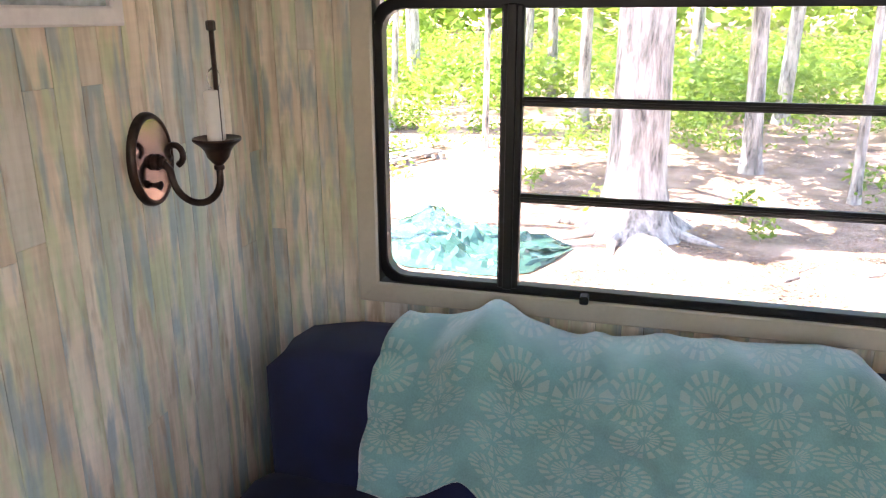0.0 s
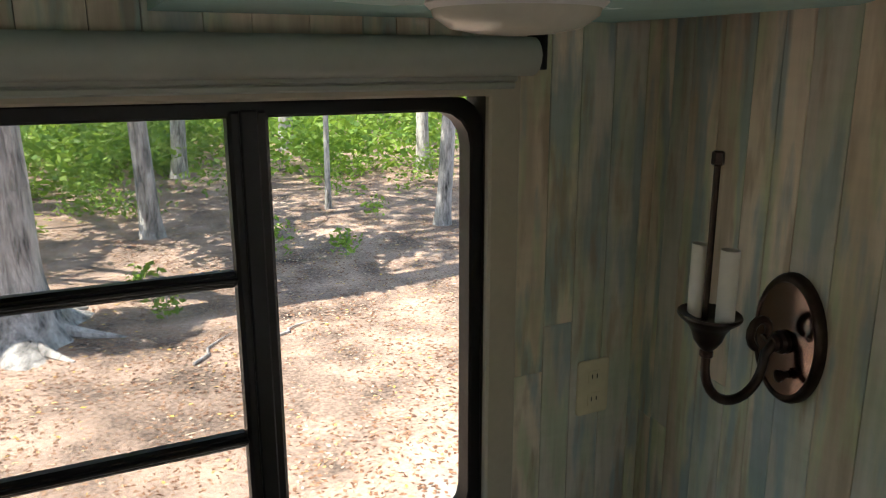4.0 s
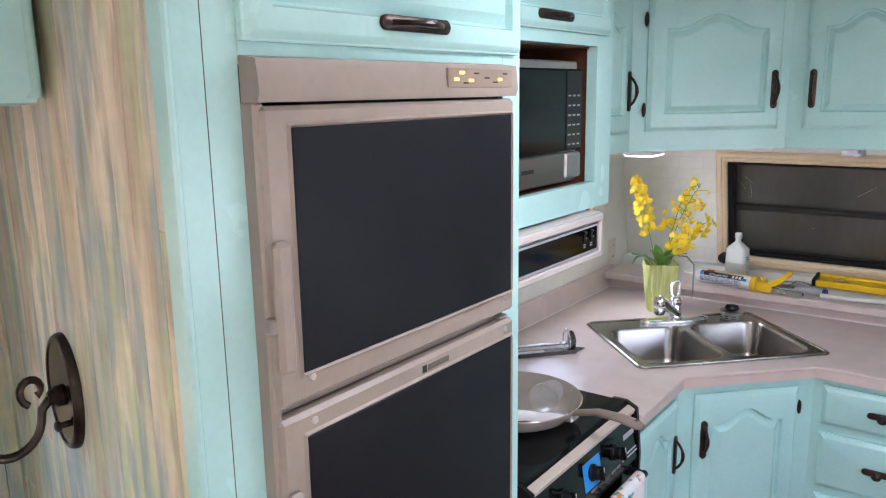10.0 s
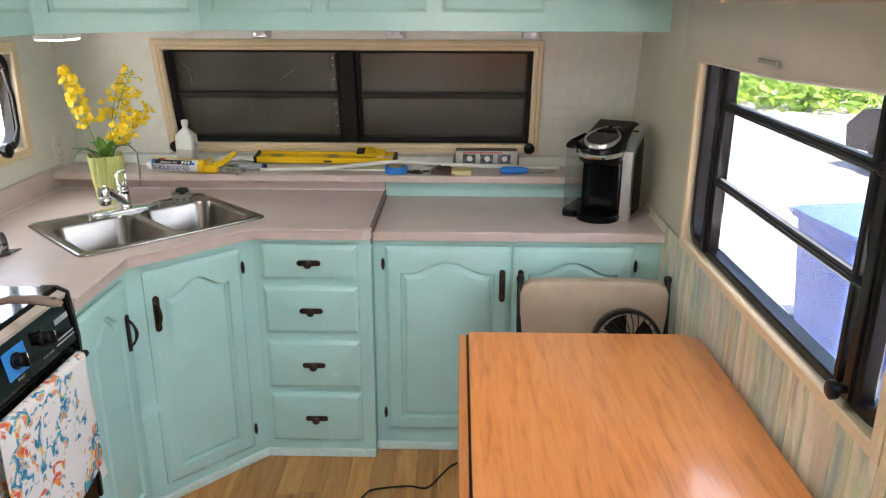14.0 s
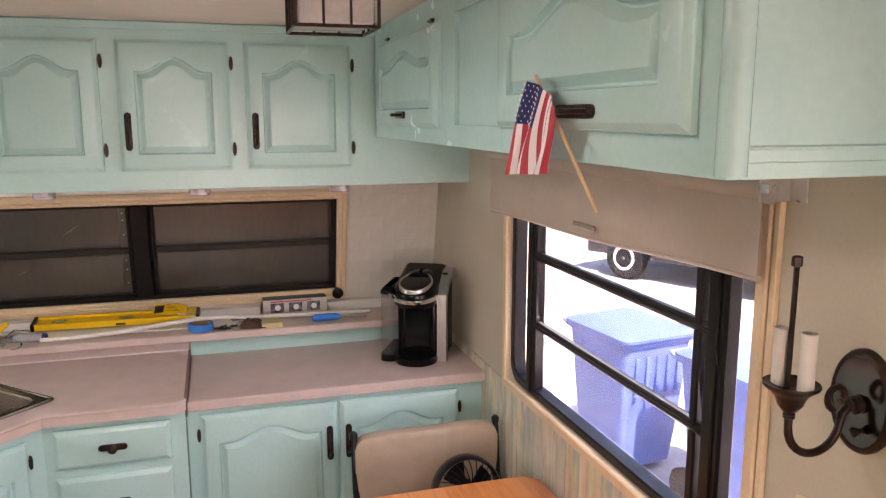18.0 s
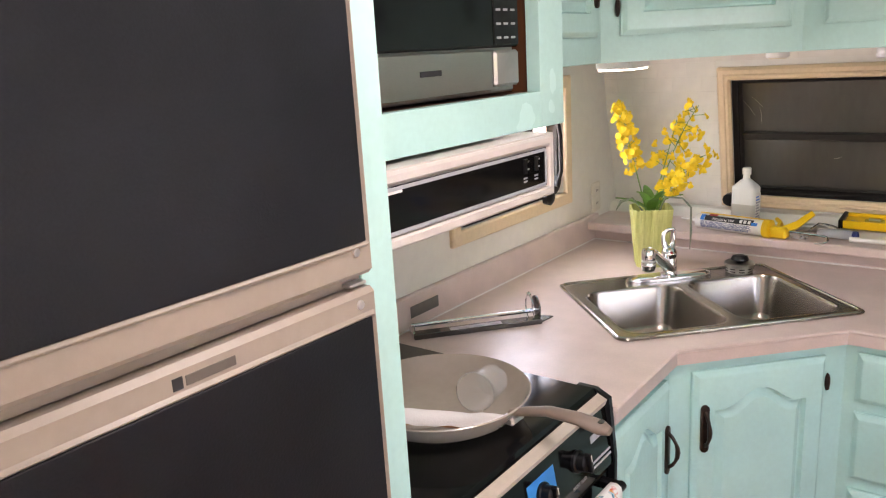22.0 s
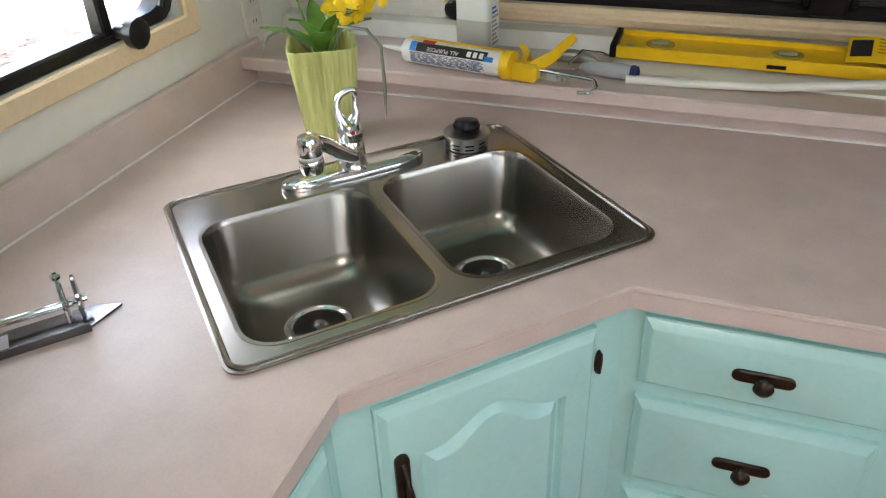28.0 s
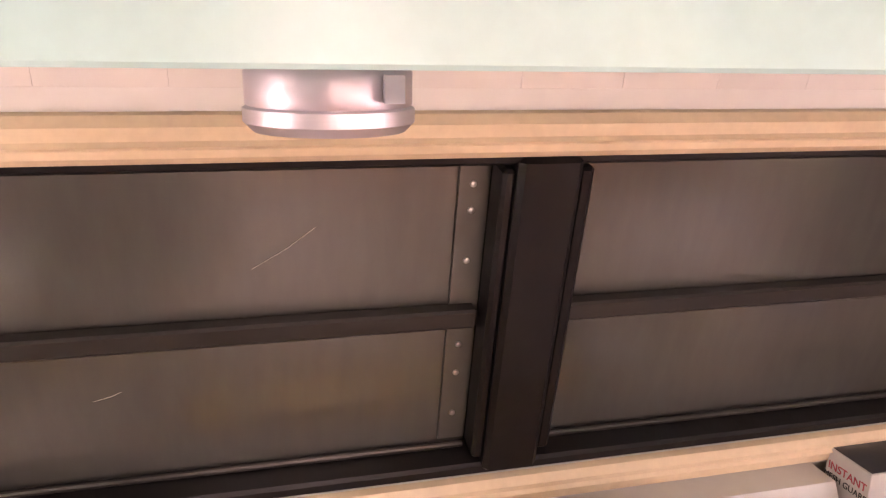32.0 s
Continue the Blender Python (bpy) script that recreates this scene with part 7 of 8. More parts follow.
for x in (0.095, 0.335):
    v_ = part("vial_housing", Mesh().lathe([(0.021, 0.0155), (0.021, 0.019), (0.017, 0.02), (0.015, 0.0185), (0.004, 0.0185)], 24, ml @ pose(x, LW / 2, 0) @ Matrix.Diagonal((1.35, 0.85, 1, 1))), mat("amber_clear_plastic", (0.62, 0.5, 0.1), 0.15, trans=0.2), lv)
    part("vial", Mesh().tube([tuple(ml @ Vector((x + d, LW / 2, 0.02))) for d in (-0.016, 0, 0.016)], 0.005, 8), VIAL, v_)
part("hang_hole", Mesh().prism([(0.03, 0.018), (0.05, 0.03), (0.03, 0.034)], 0.016, 0.0166, ml), GREYPRINT, lv)
part("maker_plate", box((0.3, -0.0006, 0.006), (0.335, 0.0, 0.014), 0, ml), BLACKPLASTIC, lv)
pk_ = thing("card_packet", (1.6, 0.14, SHELF + 0.024), "yellow printed card packet lying on the level", "packet")
mpk = ml @ pose(0.432, 0.006, 0.0265, 0, 0, -4)
part("card", Mesh().grid(lambda u, v: tuple(mpk @ Vector((0.125 * u, 0.062 * v, 0.003 + 0.02 * v + 0.006 * math.sin(u * 4)))), 10, 6, thick=0.0012), YELLOW, pk_)
part("window_patch", Mesh().grid(lambda u, v: tuple(mpk @ Vector((0.005 + 0.035 * u, 0.012 + 0.04 * v, 0.0045 + 0.02 * (0.19 + 0.65 * v) + 0.006 * math.sin((0.04 + 0.28 * u) * 4)))), 4, 4), INK, pk_)
for k in range(5):
    part("print_line", Mesh().grid(lambda u, v: tuple(mpk @ Vector((0.05 + (0.05 - 0.006 * k) * u, 0.022 + 0.008 * k + 0.003 * v, 0.0045 + 0.02 * ((0.022 + 0.008 * k) / 0.062) + 0.006 * math.sin((0.4 + 0.3 * u) * 4)))), 4, 1), RED if k == 1 else INK, pk_)
part("barcode_patch", Mesh().grid(lambda u, v: tuple(mpk @ Vector((0.095 + 0.024 * u, 0.004 + 0.02 * v, 0.0045 + 0.006 * v + 0.006 * math.sin((0.76 + 0.19 * u) * 4)))), 4, 2), WHITEPL, pk_)
sol = solo("barcode_sticker", box((0.556, 0.03, 0.0162), (0.588, 0.06, 0.0168), 0, ml), WHITEPL, "small white sticker on the yellow level", "sticker")

# white trim strips, tape, hardware, box, pad, screwdriver
STRIP = mat("white_vinyl_strip", (0.74, 0.72, 0.66), 0.4, vary=0.03)
solo("trim_strip", Mesh().loft([[(x, y + 0.032 * c, SHELF + 0.0035 + 0.003 * s + 0.012 * max(0, c)) for c, s in ((-1, -1), (1, -1), (1, 1), (-1, 1))] for x, y in ((1.112, 0.036), (1.35, 0.032), (1.7, 0.022), (1.95, 0.02))]), STRIP, "white vinyl trim strip lying along the ledge", "trim strip", "trim strips")
solo("trim_strip", Mesh().tube([(1.15, -0.042, SHELF + 0.009), (1.25, -0.038, SHELF + 0.009), (1.42, -0.03, SHELF + 0.014), (1.6, -0.024, SHELF + 0.034), (1.7, -0.02, SHELF + 0.042), (1.79, -0.008, SHELF + 0.04), (1.95, 0.014, SHELF + 0.024), (2.4, 0.04, SHELF + 0.009)], 0.0085, 10), STRIP, "bent white vinyl edging strip on the ledge", "trim strip", "trim strips")
mt_ = pose(1.715, -0.033, SHELF) @ Matrix.Diagonal((0.92, 0.92, 0.95, 1))
tape = thing("tape_roll", (1.703, -0.03, SHELF), "roll of blue painter's tape lying flat on the ledge", "tape")
part("roll", Mesh().lathe([(0.041, 0), (0.05, 0.0), (0.051, 0.001), (0.051, 0.029), (0.05, 0.03), (0.041, 0.03), (0.04, 0.029), (0.04, 0.001), (0.041, 0)], 40, mt_, False, False), BLUETAPE, tape)
part("core", Mesh().lathe([(0.038, 0.0005), (0.04, 0.0005), (0.04, 0.0295), (0.038, 0.0295), (0.038, 0.0005)], 36, mt_, False, False), mat("card_core", (0.45, 0.33, 0.22), 0.8), tape)
for k, (x, y, a) in enumerate(((1.78, -0.045, 0.3), (1.8, -0.03, 1.2), (1.815, -0.05, 2.0), (1.84, -0.035, 0.8), (1.795, -0.06, 2.6))):
    mh_ = pose(x, y, SHELF + 0.002 + 0.003 * (k % 2), 8, 6, math.degrees(a))
    hg = thing("loose_hinge", (x, y, SHELF), "small loose bronze hinge", "hinge", "loose hinges")
    part("leaf", Mesh().prism([(-0.018, 0.0), (-0.012, 0.012), (0.0, 0.016), (0.012, 0.012), (0.018, 0.0)], 0, 0.002, mh_), BRONZE, hg)
    part("barrel", Mesh().tube([tuple(mh_ @ Vector((d, -0.002, 0.003))) for d in (-0.02, 0.02)], 0.0035, 8), BRONZE, hg)
solo("wing_bolt", Mesh().tube([(1.85, -0.02, SHELF + 0.006), (1.862, -0.012, SHELF + 0.018), (1.875, -0.015, SHELF + 0.02), (1.882, -0.024, SHELF + 0.01), (1.868, -0.03, SHELF + 0.006), (1.85, -0.022, SHELF + 0.006)], 0.0045, 8), SILVER, "small silver wing bolt on the ledge", "bolt")
solo("cloth_rag", Mesh().grid(lambda u, v: (1.86 + 0.1 * u + 0.02 * noise.noise((u * 3, v * 3, 1)), -0.07 + 0.09 * v - 0.02 * u, SHELF + 0.003 + (0.02 + 0.014 * noise.noise((u * 5, v * 5, 3))) * min(1, 5 * min(u, 1 - u, v, 1 - v))), 18, 16, thick=0.001), mat("brown_rag", (0.09, 0.05, 0.035), 0.9, vary=0.2, fine=200), "crumpled brown cloth on the ledge", "cloth")
mbx = pose(1.962, 0.092, SHELF, 0, 0, 1)
ibox = thing("hardware_box", (2.07, 0.13, SHELF), "small printed card box of mesh guards", "box")
part("carton", box((0, 0, 0), (0.265, 0.075, 0.068), 0.001, mbx), mat("printed_card", (0.5, 0.48, 0.44), 0.5), ibox)
part("lid", box((0.002, 0.002, 0.068), (0.263, 0.073, 0.0695), 0.0005, mbx), mat("dark_card", (0.05, 0.05, 0.055), 0.4), ibox)
mend = mbx @ pose(-0.0006, 0.037, 0, 0, 0, -90)
lettering("lettering", "INSTANT", 0.016, mend @ pose(0, 0, 0.04), RED, ibox)
lettering("lettering", "MESH GUARD", 0.0125, mend @ pose(0, 0, 0.026), INK, ibox)
for k in range(3):
    part("picture_patch", box((0.03 + 0.075 * k, -0.0006, 0.014), (0.085 + 0.075 * k, 0, 0.054), 0, mbx), mat("dark_photo_print", (0.12, 0.13, 0.14), 0.4, vary=0.5, scale=60) if k == 0 else bpy.data.materials["dark_photo_print"], ibox)
    part("picture_spot", Mesh().lathe([(0.012, 0), (0.01, 0.0004)], 14, mbx @ pose(0.06 + 0.075 * k, -0.0006, 0.034, 90)), WHITEPL, ibox)
part("print_line", box((0.03, -0.0006, 0.058), (0.2, 0, 0.063), 0, mbx), RED, ibox)
for x, y, w_, lab_ in ((1.985, -0.045, 0.08, "yellow note pad on the ledge"),):
    pad = thing("note_pad", (x, y, SHELF), lab_, "pad")
    part("sheets", box((x - w_ / 2, y - 0.04, SHELF), (x + w_ / 2, y + 0.035, SHELF + 0.02), 0.001), mat("pale_yellow_paper", (0.7, 0.6, 0.32), 0.8), pad)
sd = thing("screwdriver", (2.2, -0.04, SHELF), "screwdriver with a blue handle on the ledge", "screwdriver")
part("handle", Mesh().tube([(2.147, -0.04, SHELF + 0.014), (2.16, -0.04, SHELF + 0.015), (2.24, -0.036, SHELF + 0.015), (2.262, -0.035, SHELF + 0.014)], [0.01, 0.015, 0.014, 0.008], 12), BLUETAPE, sd)
part("shaft", Mesh().tube([(2.262, -0.035, SHELF + 0.012), (2.37, -0.03, SHELF + 0.006)], 0.003, 8), CHROME, sd)

# ---- on and by the stove ----
pan = thing("frying_pan", (0.725, -1.545, 0.951), "taupe ceramic frying pan on the closed stove lid", "pan")
mpn = pose(0.718, -1.53, 0.9505) @ Matrix.Diagonal((1.09, 1.09, 1, 1))
part("bowl", Mesh().lathe([(0.1, 0), (0.108, 0.002), (0.135, 0.02), (0.152, 0.046), (0.155, 0.052), (0.153, 0.054), (0.149, 0.05), (0.132, 0.022), (0.106, 0.006), (0.02, 0.005)], 64, mpn), CERAMIC, pan)
hd = [(0.868, -1.525, 0.99), (0.896, -1.523, 0.998), (0.94, -1.519, 1.008), (0.995, -1.514, 1.006), (1.035, -1.51, 0.998), (1.05, -1.508, 0.994)]
hl = []
for k, (x, y, z) in enumerate(hd):
    w_, h_ = ((0.01, 0.007), (0.012, 0.008), (0.012, 0.009), (0.016, 0.01), (0.018, 0.011), (0.01, 0.006))[k]
    hl.append([(x, y + w_ * math.cos(a), z + h_ * math.sin(a)) for a in [2 * math.pi * i / 14 for i in range(14)]])
part("handle", Mesh().loft(hl), mat("taupe_soft_handle", (0.2, 0.15, 0.12), 0.5), pan, "taupe brown handle")
part("bracket", Mesh().box((0.86, -1.545, 0.974), (0.886, -1.505, 0.99), 0.004), SILVER, pan)
for y in (-1.54, -1.51):
    part("rivet", Mesh().lathe([(0.006, 0), (0.005, 0.003), (0.001, 0.004)], 10, pose(0.866, y, 0.985, 0, -60, 0)), CHROME, pan)
# flat black disc in place of the hang hole, its shade put into colour
part("hang_ring", Mesh().lathe([(0.006, 0), (0.007, 0.0015)], 10, pose(1.034, -1.51, 1.008)), BLACKPLASTIC, pan)
sp_ = thing("spatula", (0.72, -1.64, 0.97), "wooden spatula resting in the pan", "spatula")
part("handle", Mesh().tube([(0.615, -1.735, 1.012), (0.7, -1.665, 0.997), (0.8, -1.585, 0.977)], [0.008, 0.0095, 0.009], 10), mat("beech_wood", (0.42, 0.2, 0.09), 0.45, vary=0.1), sp_)
solo("cloth_wrap", Mesh().grid(lambda u, v: (0.706 + 0.15 * u + 0.02 * v + 0.006 * noise.noise((u * 4, v * 3, 2)), -1.655 + 0.11 * u + 0.068 * (v - 0.4) * (1 + 0.3 * u), 0.976 + 0.041 * math.sin(math.pi * min(1, 0.15 + v)) * (1 - 0.55 * u) + 0.004 * noise.noise((u * 7, v * 6, 4)) - 0.004 * u), 18, 12, thick=0.0015), WHITECLOTH, "folded white paper towel round the spatula", "paper towel")
gl = thing("drinking_glass", (0.735, -1.465, 0.96), "clear drinking glass lying on its side in the pan", "glass")
mgl = Matrix.Translation((0.786, -1.482, 1.006)) @ Vector((0.22, -0.95, 0.16)).to_track_quat("Z", "Y").to_matrix().to_4x4()
g_ = part("bowl", Mesh().lathe([(0.026, -0.045), (0.031, -0.042), (0.036, 0.0), (0.037, 0.05), (0.0355, 0.05), (0.0345, 0.0), (0.029, -0.034), (0.004, -0.034)], 32, mgl), THINGLASS, gl)
part("rim", Mesh().tube([tuple(mgl @ Vector((0.0363 * math.cos(a), 0.0363 * math.sin(a), 0.05))) for a in [2 * math.pi * k / 32 for k in range(33)]], 0.0011, 6), GLASS, gl)
part("thick_base", Mesh().lathe([(0.027, -0.044), (0.03, -0.04), (0.03, -0.035), (0.01, -0.034)], 28, mgl), THINGLASS, gl)

ph = thing("paper_towel_holder", (0.42, -1.02, TOP), "stainless steel paper towel holder lying on the worktop", "towel holder")
mph = pose(0.335, -1.155, TOP, 0, 0, 49)
part("tray", Mesh().prism([(0.0, -0.034), (0.33, -0.034), (0.385, 0.004), (0.35, 0.022), (0.0, 0.022)], 0.0005, 0.004, mph).box((0, -0.036, 0), (0.34, -0.033, 0.014), 0.001, mph), DARKSTEEL, ph)
part("label_sticker", box((0.1, -0.026, 0.0042), (0.24, 0.012, 0.0046), 0, mph), mat("lilac_sticker", (0.6, 0.56, 0.62), 0.4), ph)
part("rod", Mesh().tube([tuple(mph @ Vector((x, 0.015, 0.022))) for x in (0.0, 0.15, 0.325)], 0.0055, 10), CHROME, ph)
part("end_disc", Mesh().lathe([(0.031, -0.002), (0.034, -0.001), (0.034, 0.003), (0.031, 0.004), (0.01, 0.0045)], 32, mph @ pose(0.335, 0.0, 0.034, 0, 90)), DARKSTEEL, ph, "polished round end")
part("end_ring", Mesh().tube([tuple(mph @ Vector((0.318, 0.035 * math.cos(a), 0.035 + 0.035 * math.sin(a)))) for a in [2 * math.pi * k / 32 for k in range(33)]], 0.0022, 8), CHROME, ph, "bright wire ring")
part("end_pin", Mesh().tube([tuple(mph @ Vector((0.312, 0.015, 0.024))), tuple(mph @ Vector((0.345, 0.015, 0.024)))], 0.005, 8), CHROME, ph)
part("end_knob", Mesh().lathe([(0.006, 0), (0.007, 0.004), (0.003, 0.008)], 12, mph @ pose(0.318, 0.006, 0.07)), CHROME, ph)
part("end_post", Mesh().box((-0.004, -0.03, 0), (0.004, 0.024, 0.018), 0.002, mph).tube([tuple(mph @ Vector((0, -0.02, z))) for z in (0.01, 0.032)], 0.005, 8), CHROME, ph)


def sea_print():
    """White cotton with coral, teal, yellow and orange splashes."""
    m = mat("sea_print_cotton", (0.8, 0.78, 0.76), 0.9, vary=0.03, fine=380, bump=0.1)
    n, l = m.node_tree.nodes, m.node_tree.links
    p = n["Principled BSDF"]
    tc, a, b, mx = n.new("ShaderNodeTexCoord"), n.new("ShaderNodeTexNoise"), n.new("ShaderNodeTexNoise"), n.new("ShaderNodeMix")
    a.inputs["Scale"].default_value, a.inputs["Detail"].default_value, a.inputs["Distortion"].default_value = 24, 5, 1.6
    b.inputs["Scale"].default_value, b.inputs["Detail"].default_value = 13, 3
    c = n.new("ShaderNodeTexNoise")
    c.inputs["Scale"].default_value = 7
    for t in (a, b, c):
        l.new(tc.outputs["Object"], t.inputs[0])
    hue = ramp_of(n, [(0.3, (0.7, 0.12, 0.08)), (0.4, (0.78, 0.3, 0.06)), (0.45, (0.3, 0.52, 0.62)), (0.48, (0.03, 0.2, 0.36)), (0.54, (0.08, 0.38, 0.5)), (0.58, (0.8, 0.52, 0.1)), (0.62, (0.78, 0.2, 0.13)), (0.72, (0.04, 0.22, 0.38))])
    hue.color_ramp.interpolation = "CONSTANT"
    l.new(b.outputs[0], hue.inputs[0])
    add = n.new("ShaderNodeMath")
    add.operation = "MULTIPLY_ADD"
    l.new(c.outputs[0], add.inputs[0])
    add.inputs[1].default_value = 1.1
    l.new(a.outputs[0], add.inputs[2])
    mask = ramp_of(n, [(0.495, (0, 0, 0)), (0.535, (0.6, 0.6, 0.6)), (0.585, (1, 1, 1))])
    sub = n.new("ShaderNodeMath")
    sub.operation = "SUBTRACT"
    sub.inputs[1].default_value = 0.6
    l.new(add.outputs[0], sub.inputs[0]), l.new(sub.outputs[0], mask.inputs[0])
    mx.data_type = "RGBA"
    l.new(mask.outputs[0], mx.inputs[0]), l.new(p.inputs["Base Color"].links[0].from_socket, mx.inputs[6]), l.new(hue.outputs[0], mx.inputs[7])
    l.new(mx.outputs[2], p.inputs["Base Color"])
    return m


towel = thing("tea_towel", (0.985, -1.54, 0.45), "white tea towel with a bright sea-life print over the oven handle", "towel")


def towel_fn(u, v):
    y = -1.735 + 0.395 * u + 0.004 * math.sin(v * 9)
    wave = 0.004 * math.sin(u * 9 + v * 2) + 0.003 * noise.noise((u * 4, v * 4, 2))
    if v < 0.22:
        return (0.962 + 0.003 * wave, y, 0.6 + 0.18 * v / 0.22)
    if v < 0.32:
        a = math.pi * (1 - (v - 0.22) / 0.1)
        return (0.98 + 0.0165 * math.cos(a), y, 0.776 + 0.0125 * math.sin(a))
    k = (v - 0.32) / 0.68
    return (0.9965 + wave * k + 0.004 * k, y + 0.01 * k * (u - 0.5), 0.776 - (0.33 + 0.012 * math.sin(u * 3)) * k)


part("cloth", Mesh().grid(towel_fn, 30, 40, thick=-0.002), sea_print(), towel, smooth=180)
part("tag", Mesh().grid(lambda u, v: (1.0035 + 0.006 * v, -1.375 + 0.03 * u, 0.458 - 0.035 * v), 2, 3, thick=0.0005), WHITECLOTH, towel, "small white tag")

cable = solo("power_cable", Mesh().tube([(1.5 + 0.6 * t, -1.12 + 0.34 * t + 0.05 * math.sin(t * 7), FLOOR + 0.005) for t in [k / 20 for k in range(21)]], 0.0045, 7), BLACKPLASTIC, "thin black power cable on the plank floor", "cable")

# ---- outdoors ----
LITTER = mat("leaf_litter_ground", (0.22, 0.125, 0.08), 0.95, vary=0.45, scale=1.6, fine=30, bump=0.7, second=(0.4, 0.275, 0.2))


def sandy(m):
    """Bare pale sand shows through the litter close to the caravan."""
    n, l = m.node_tree.nodes, m.node_tree.links
    p = n["Principled BSDF"]
    tc, sep, big, mix = n.new("ShaderNodeTexCoord"), n.new("ShaderNodeSeparateXYZ"), n.new("ShaderNodeTexNoise"), n.new("ShaderNodeMix")
    l.new(tc.outputs["Object"], sep.inputs[0]), l.new(tc.outputs["Object"], big.inputs[0])
    big.inputs["Scale"].default_value, big.inputs["Detail"].default_value = 1.1, 8
    mr = n.new("ShaderNodeMapRange")
    mr.inputs[1].default_value, mr.inputs[2].default_value, mr.inputs[3].default_value, mr.inputs[4].default_value = -5.0, -2.2, -0.5, 0.02
    l.new(sep.outputs[0], mr.inputs[0])
    add = n.new("ShaderNodeMath")
    l.new(mr.outputs[0], add.inputs[0]), l.new(big.outputs[0], add.inputs[1])
    r = ramp_of(n, [(0.46, (0, 0, 0)), (0.62, (1, 1, 1))])
    l.new(add.outputs[0], r.inputs[0])
    mix.data_type = "RGBA"
    l.new(r.outputs[0], mix.inputs[0]), l.new(p.inputs["Base Color"].links[0].from_socket, mix.inputs[6])
    mix.inputs[7].default_value = (0.45, 0.4, 0.34, 1)
    l.new(mix.outputs[2], p.inputs["Base Color"])


sandy(LITTER)


def by_island(m, stops):
    """Each loose leaf takes a tone of its own."""
    n, l = m.node_tree.nodes, m.node_tree.links
    g = n.new("ShaderNodeNewGeometry")
    r = ramp_of(n, stops)
    l.new(g.outputs["Random Per Island"], r.inputs[0])
    l.new(r.outputs[0], n["Principled BSDF"].inputs["Base Color"])


def see_through(m, color, amount):
    """Leaves let part of the sun through."""
    n, l = m.node_tree.nodes, m.node_tree.links
    t, mx = n.new("ShaderNodeBsdfTranslucent"), n.new("ShaderNodeMixShader")
    t.inputs[0].default_value = (*color, 1)
    mx.inputs[0].default_value = amount
    l.new(n["Principled BSDF"].outputs[0], mx.inputs[1]), l.new(t.outputs[0], mx.inputs[2])
    l.new(mx.outputs[0], n["Material Output"].inputs[0])

SAND = mat("bright_sandy_gravel", (0.5, 0.45, 0.4), 0.95, vary=0.2, scale=2, fine=30, bump=0.3)
# grey bark whose raised tone contrast also puts sun flecks into the colour
BARK = mat("sun_flecked_oak_bark", (0.17, 0.148, 0.125), 0.95, vary=0.6, scale=9, fine=46, stretch=(1, 1, 0.22), bump=1.0, second=(0.4, 0.36, 0.32))
LEAFY = mat("fresh_green_leaves", (0.10, 0.2, 0.035), 0.6, vary=0.3, scale=1.5, fine=8, second=(0.2, 0.32, 0.06))
by_island(LEAFY, [(0, (0.06, 0.13, 0.02)), (0.5, (0.18, 0.31, 0.045)), (1, (0.4, 0.52, 0.1))])
see_through(LEAFY, (0.35, 0.5, 0.06), 0.4)
DRY = mat("dry_fallen_leaves", (0.3, 0.19, 0.1), 0.8, vary=0.4, scale=3, fine=9, second=(0.5, 0.36, 0.2))
by_island(DRY, [(0, (0.2, 0.1, 0.06)), (0.3, (0.28, 0.135, 0.07)), (0.65, (0.46, 0.26, 0.15)), (0.9, (0.68, 0.52, 0.38)), (1, (0.8, 0.5, 0.08))])
TARP = mat("green_plastic_tarp", (0.05, 0.125, 0.1), 0.22, vary=0.2, scale=6, fine=13, coat=0.3, bump=0.55)


def ground_z(x, y):
    base = GROUND + 0.10 * noise.noise((x * 0.13, y * 0.13, 0)) + 0.03 * noise.noise((x * 0.7, y * 0.7, 4))
    return base + max(0, -x - 9) * 0.035 if x < 0 else base


def ground_mesh():
    xs = [-120, -80, -55, -40, -30] + [-24 + 0.6 * i for i in range(37)] + [0, 1.5, 3, 5, 8, 12, 20, 40, 80, 120]
    ys = [-120, -70, -40, -25] + [-18 + 0.75 * i for i in range(45)] + [20, 30, 50, 80, 120]
    v = [(x, y, ground_z(x, y)) for y in ys for x in xs]
    n = len(xs)
    return Mesh().add(v, [(j * n + i, j * n + i + 1, (j + 1) * n + i + 1, (j + 1) * n + i) for j in range(len(ys) - 1) for i in range(n - 1)])


structure("ground", ground_mesh(), LITTER, "leaf-strewn woodland ground", "ground", 60)
drive = Mesh().grid(lambda u, v: (3.2 + 30 * u, -14 + 34 * v, ground_z(3.2 + 30 * u, -14 + 34 * v) + 0.02), 20, 24)
structure("road", drive, SAND, "sunlit pale gravel drive", "road", 60)


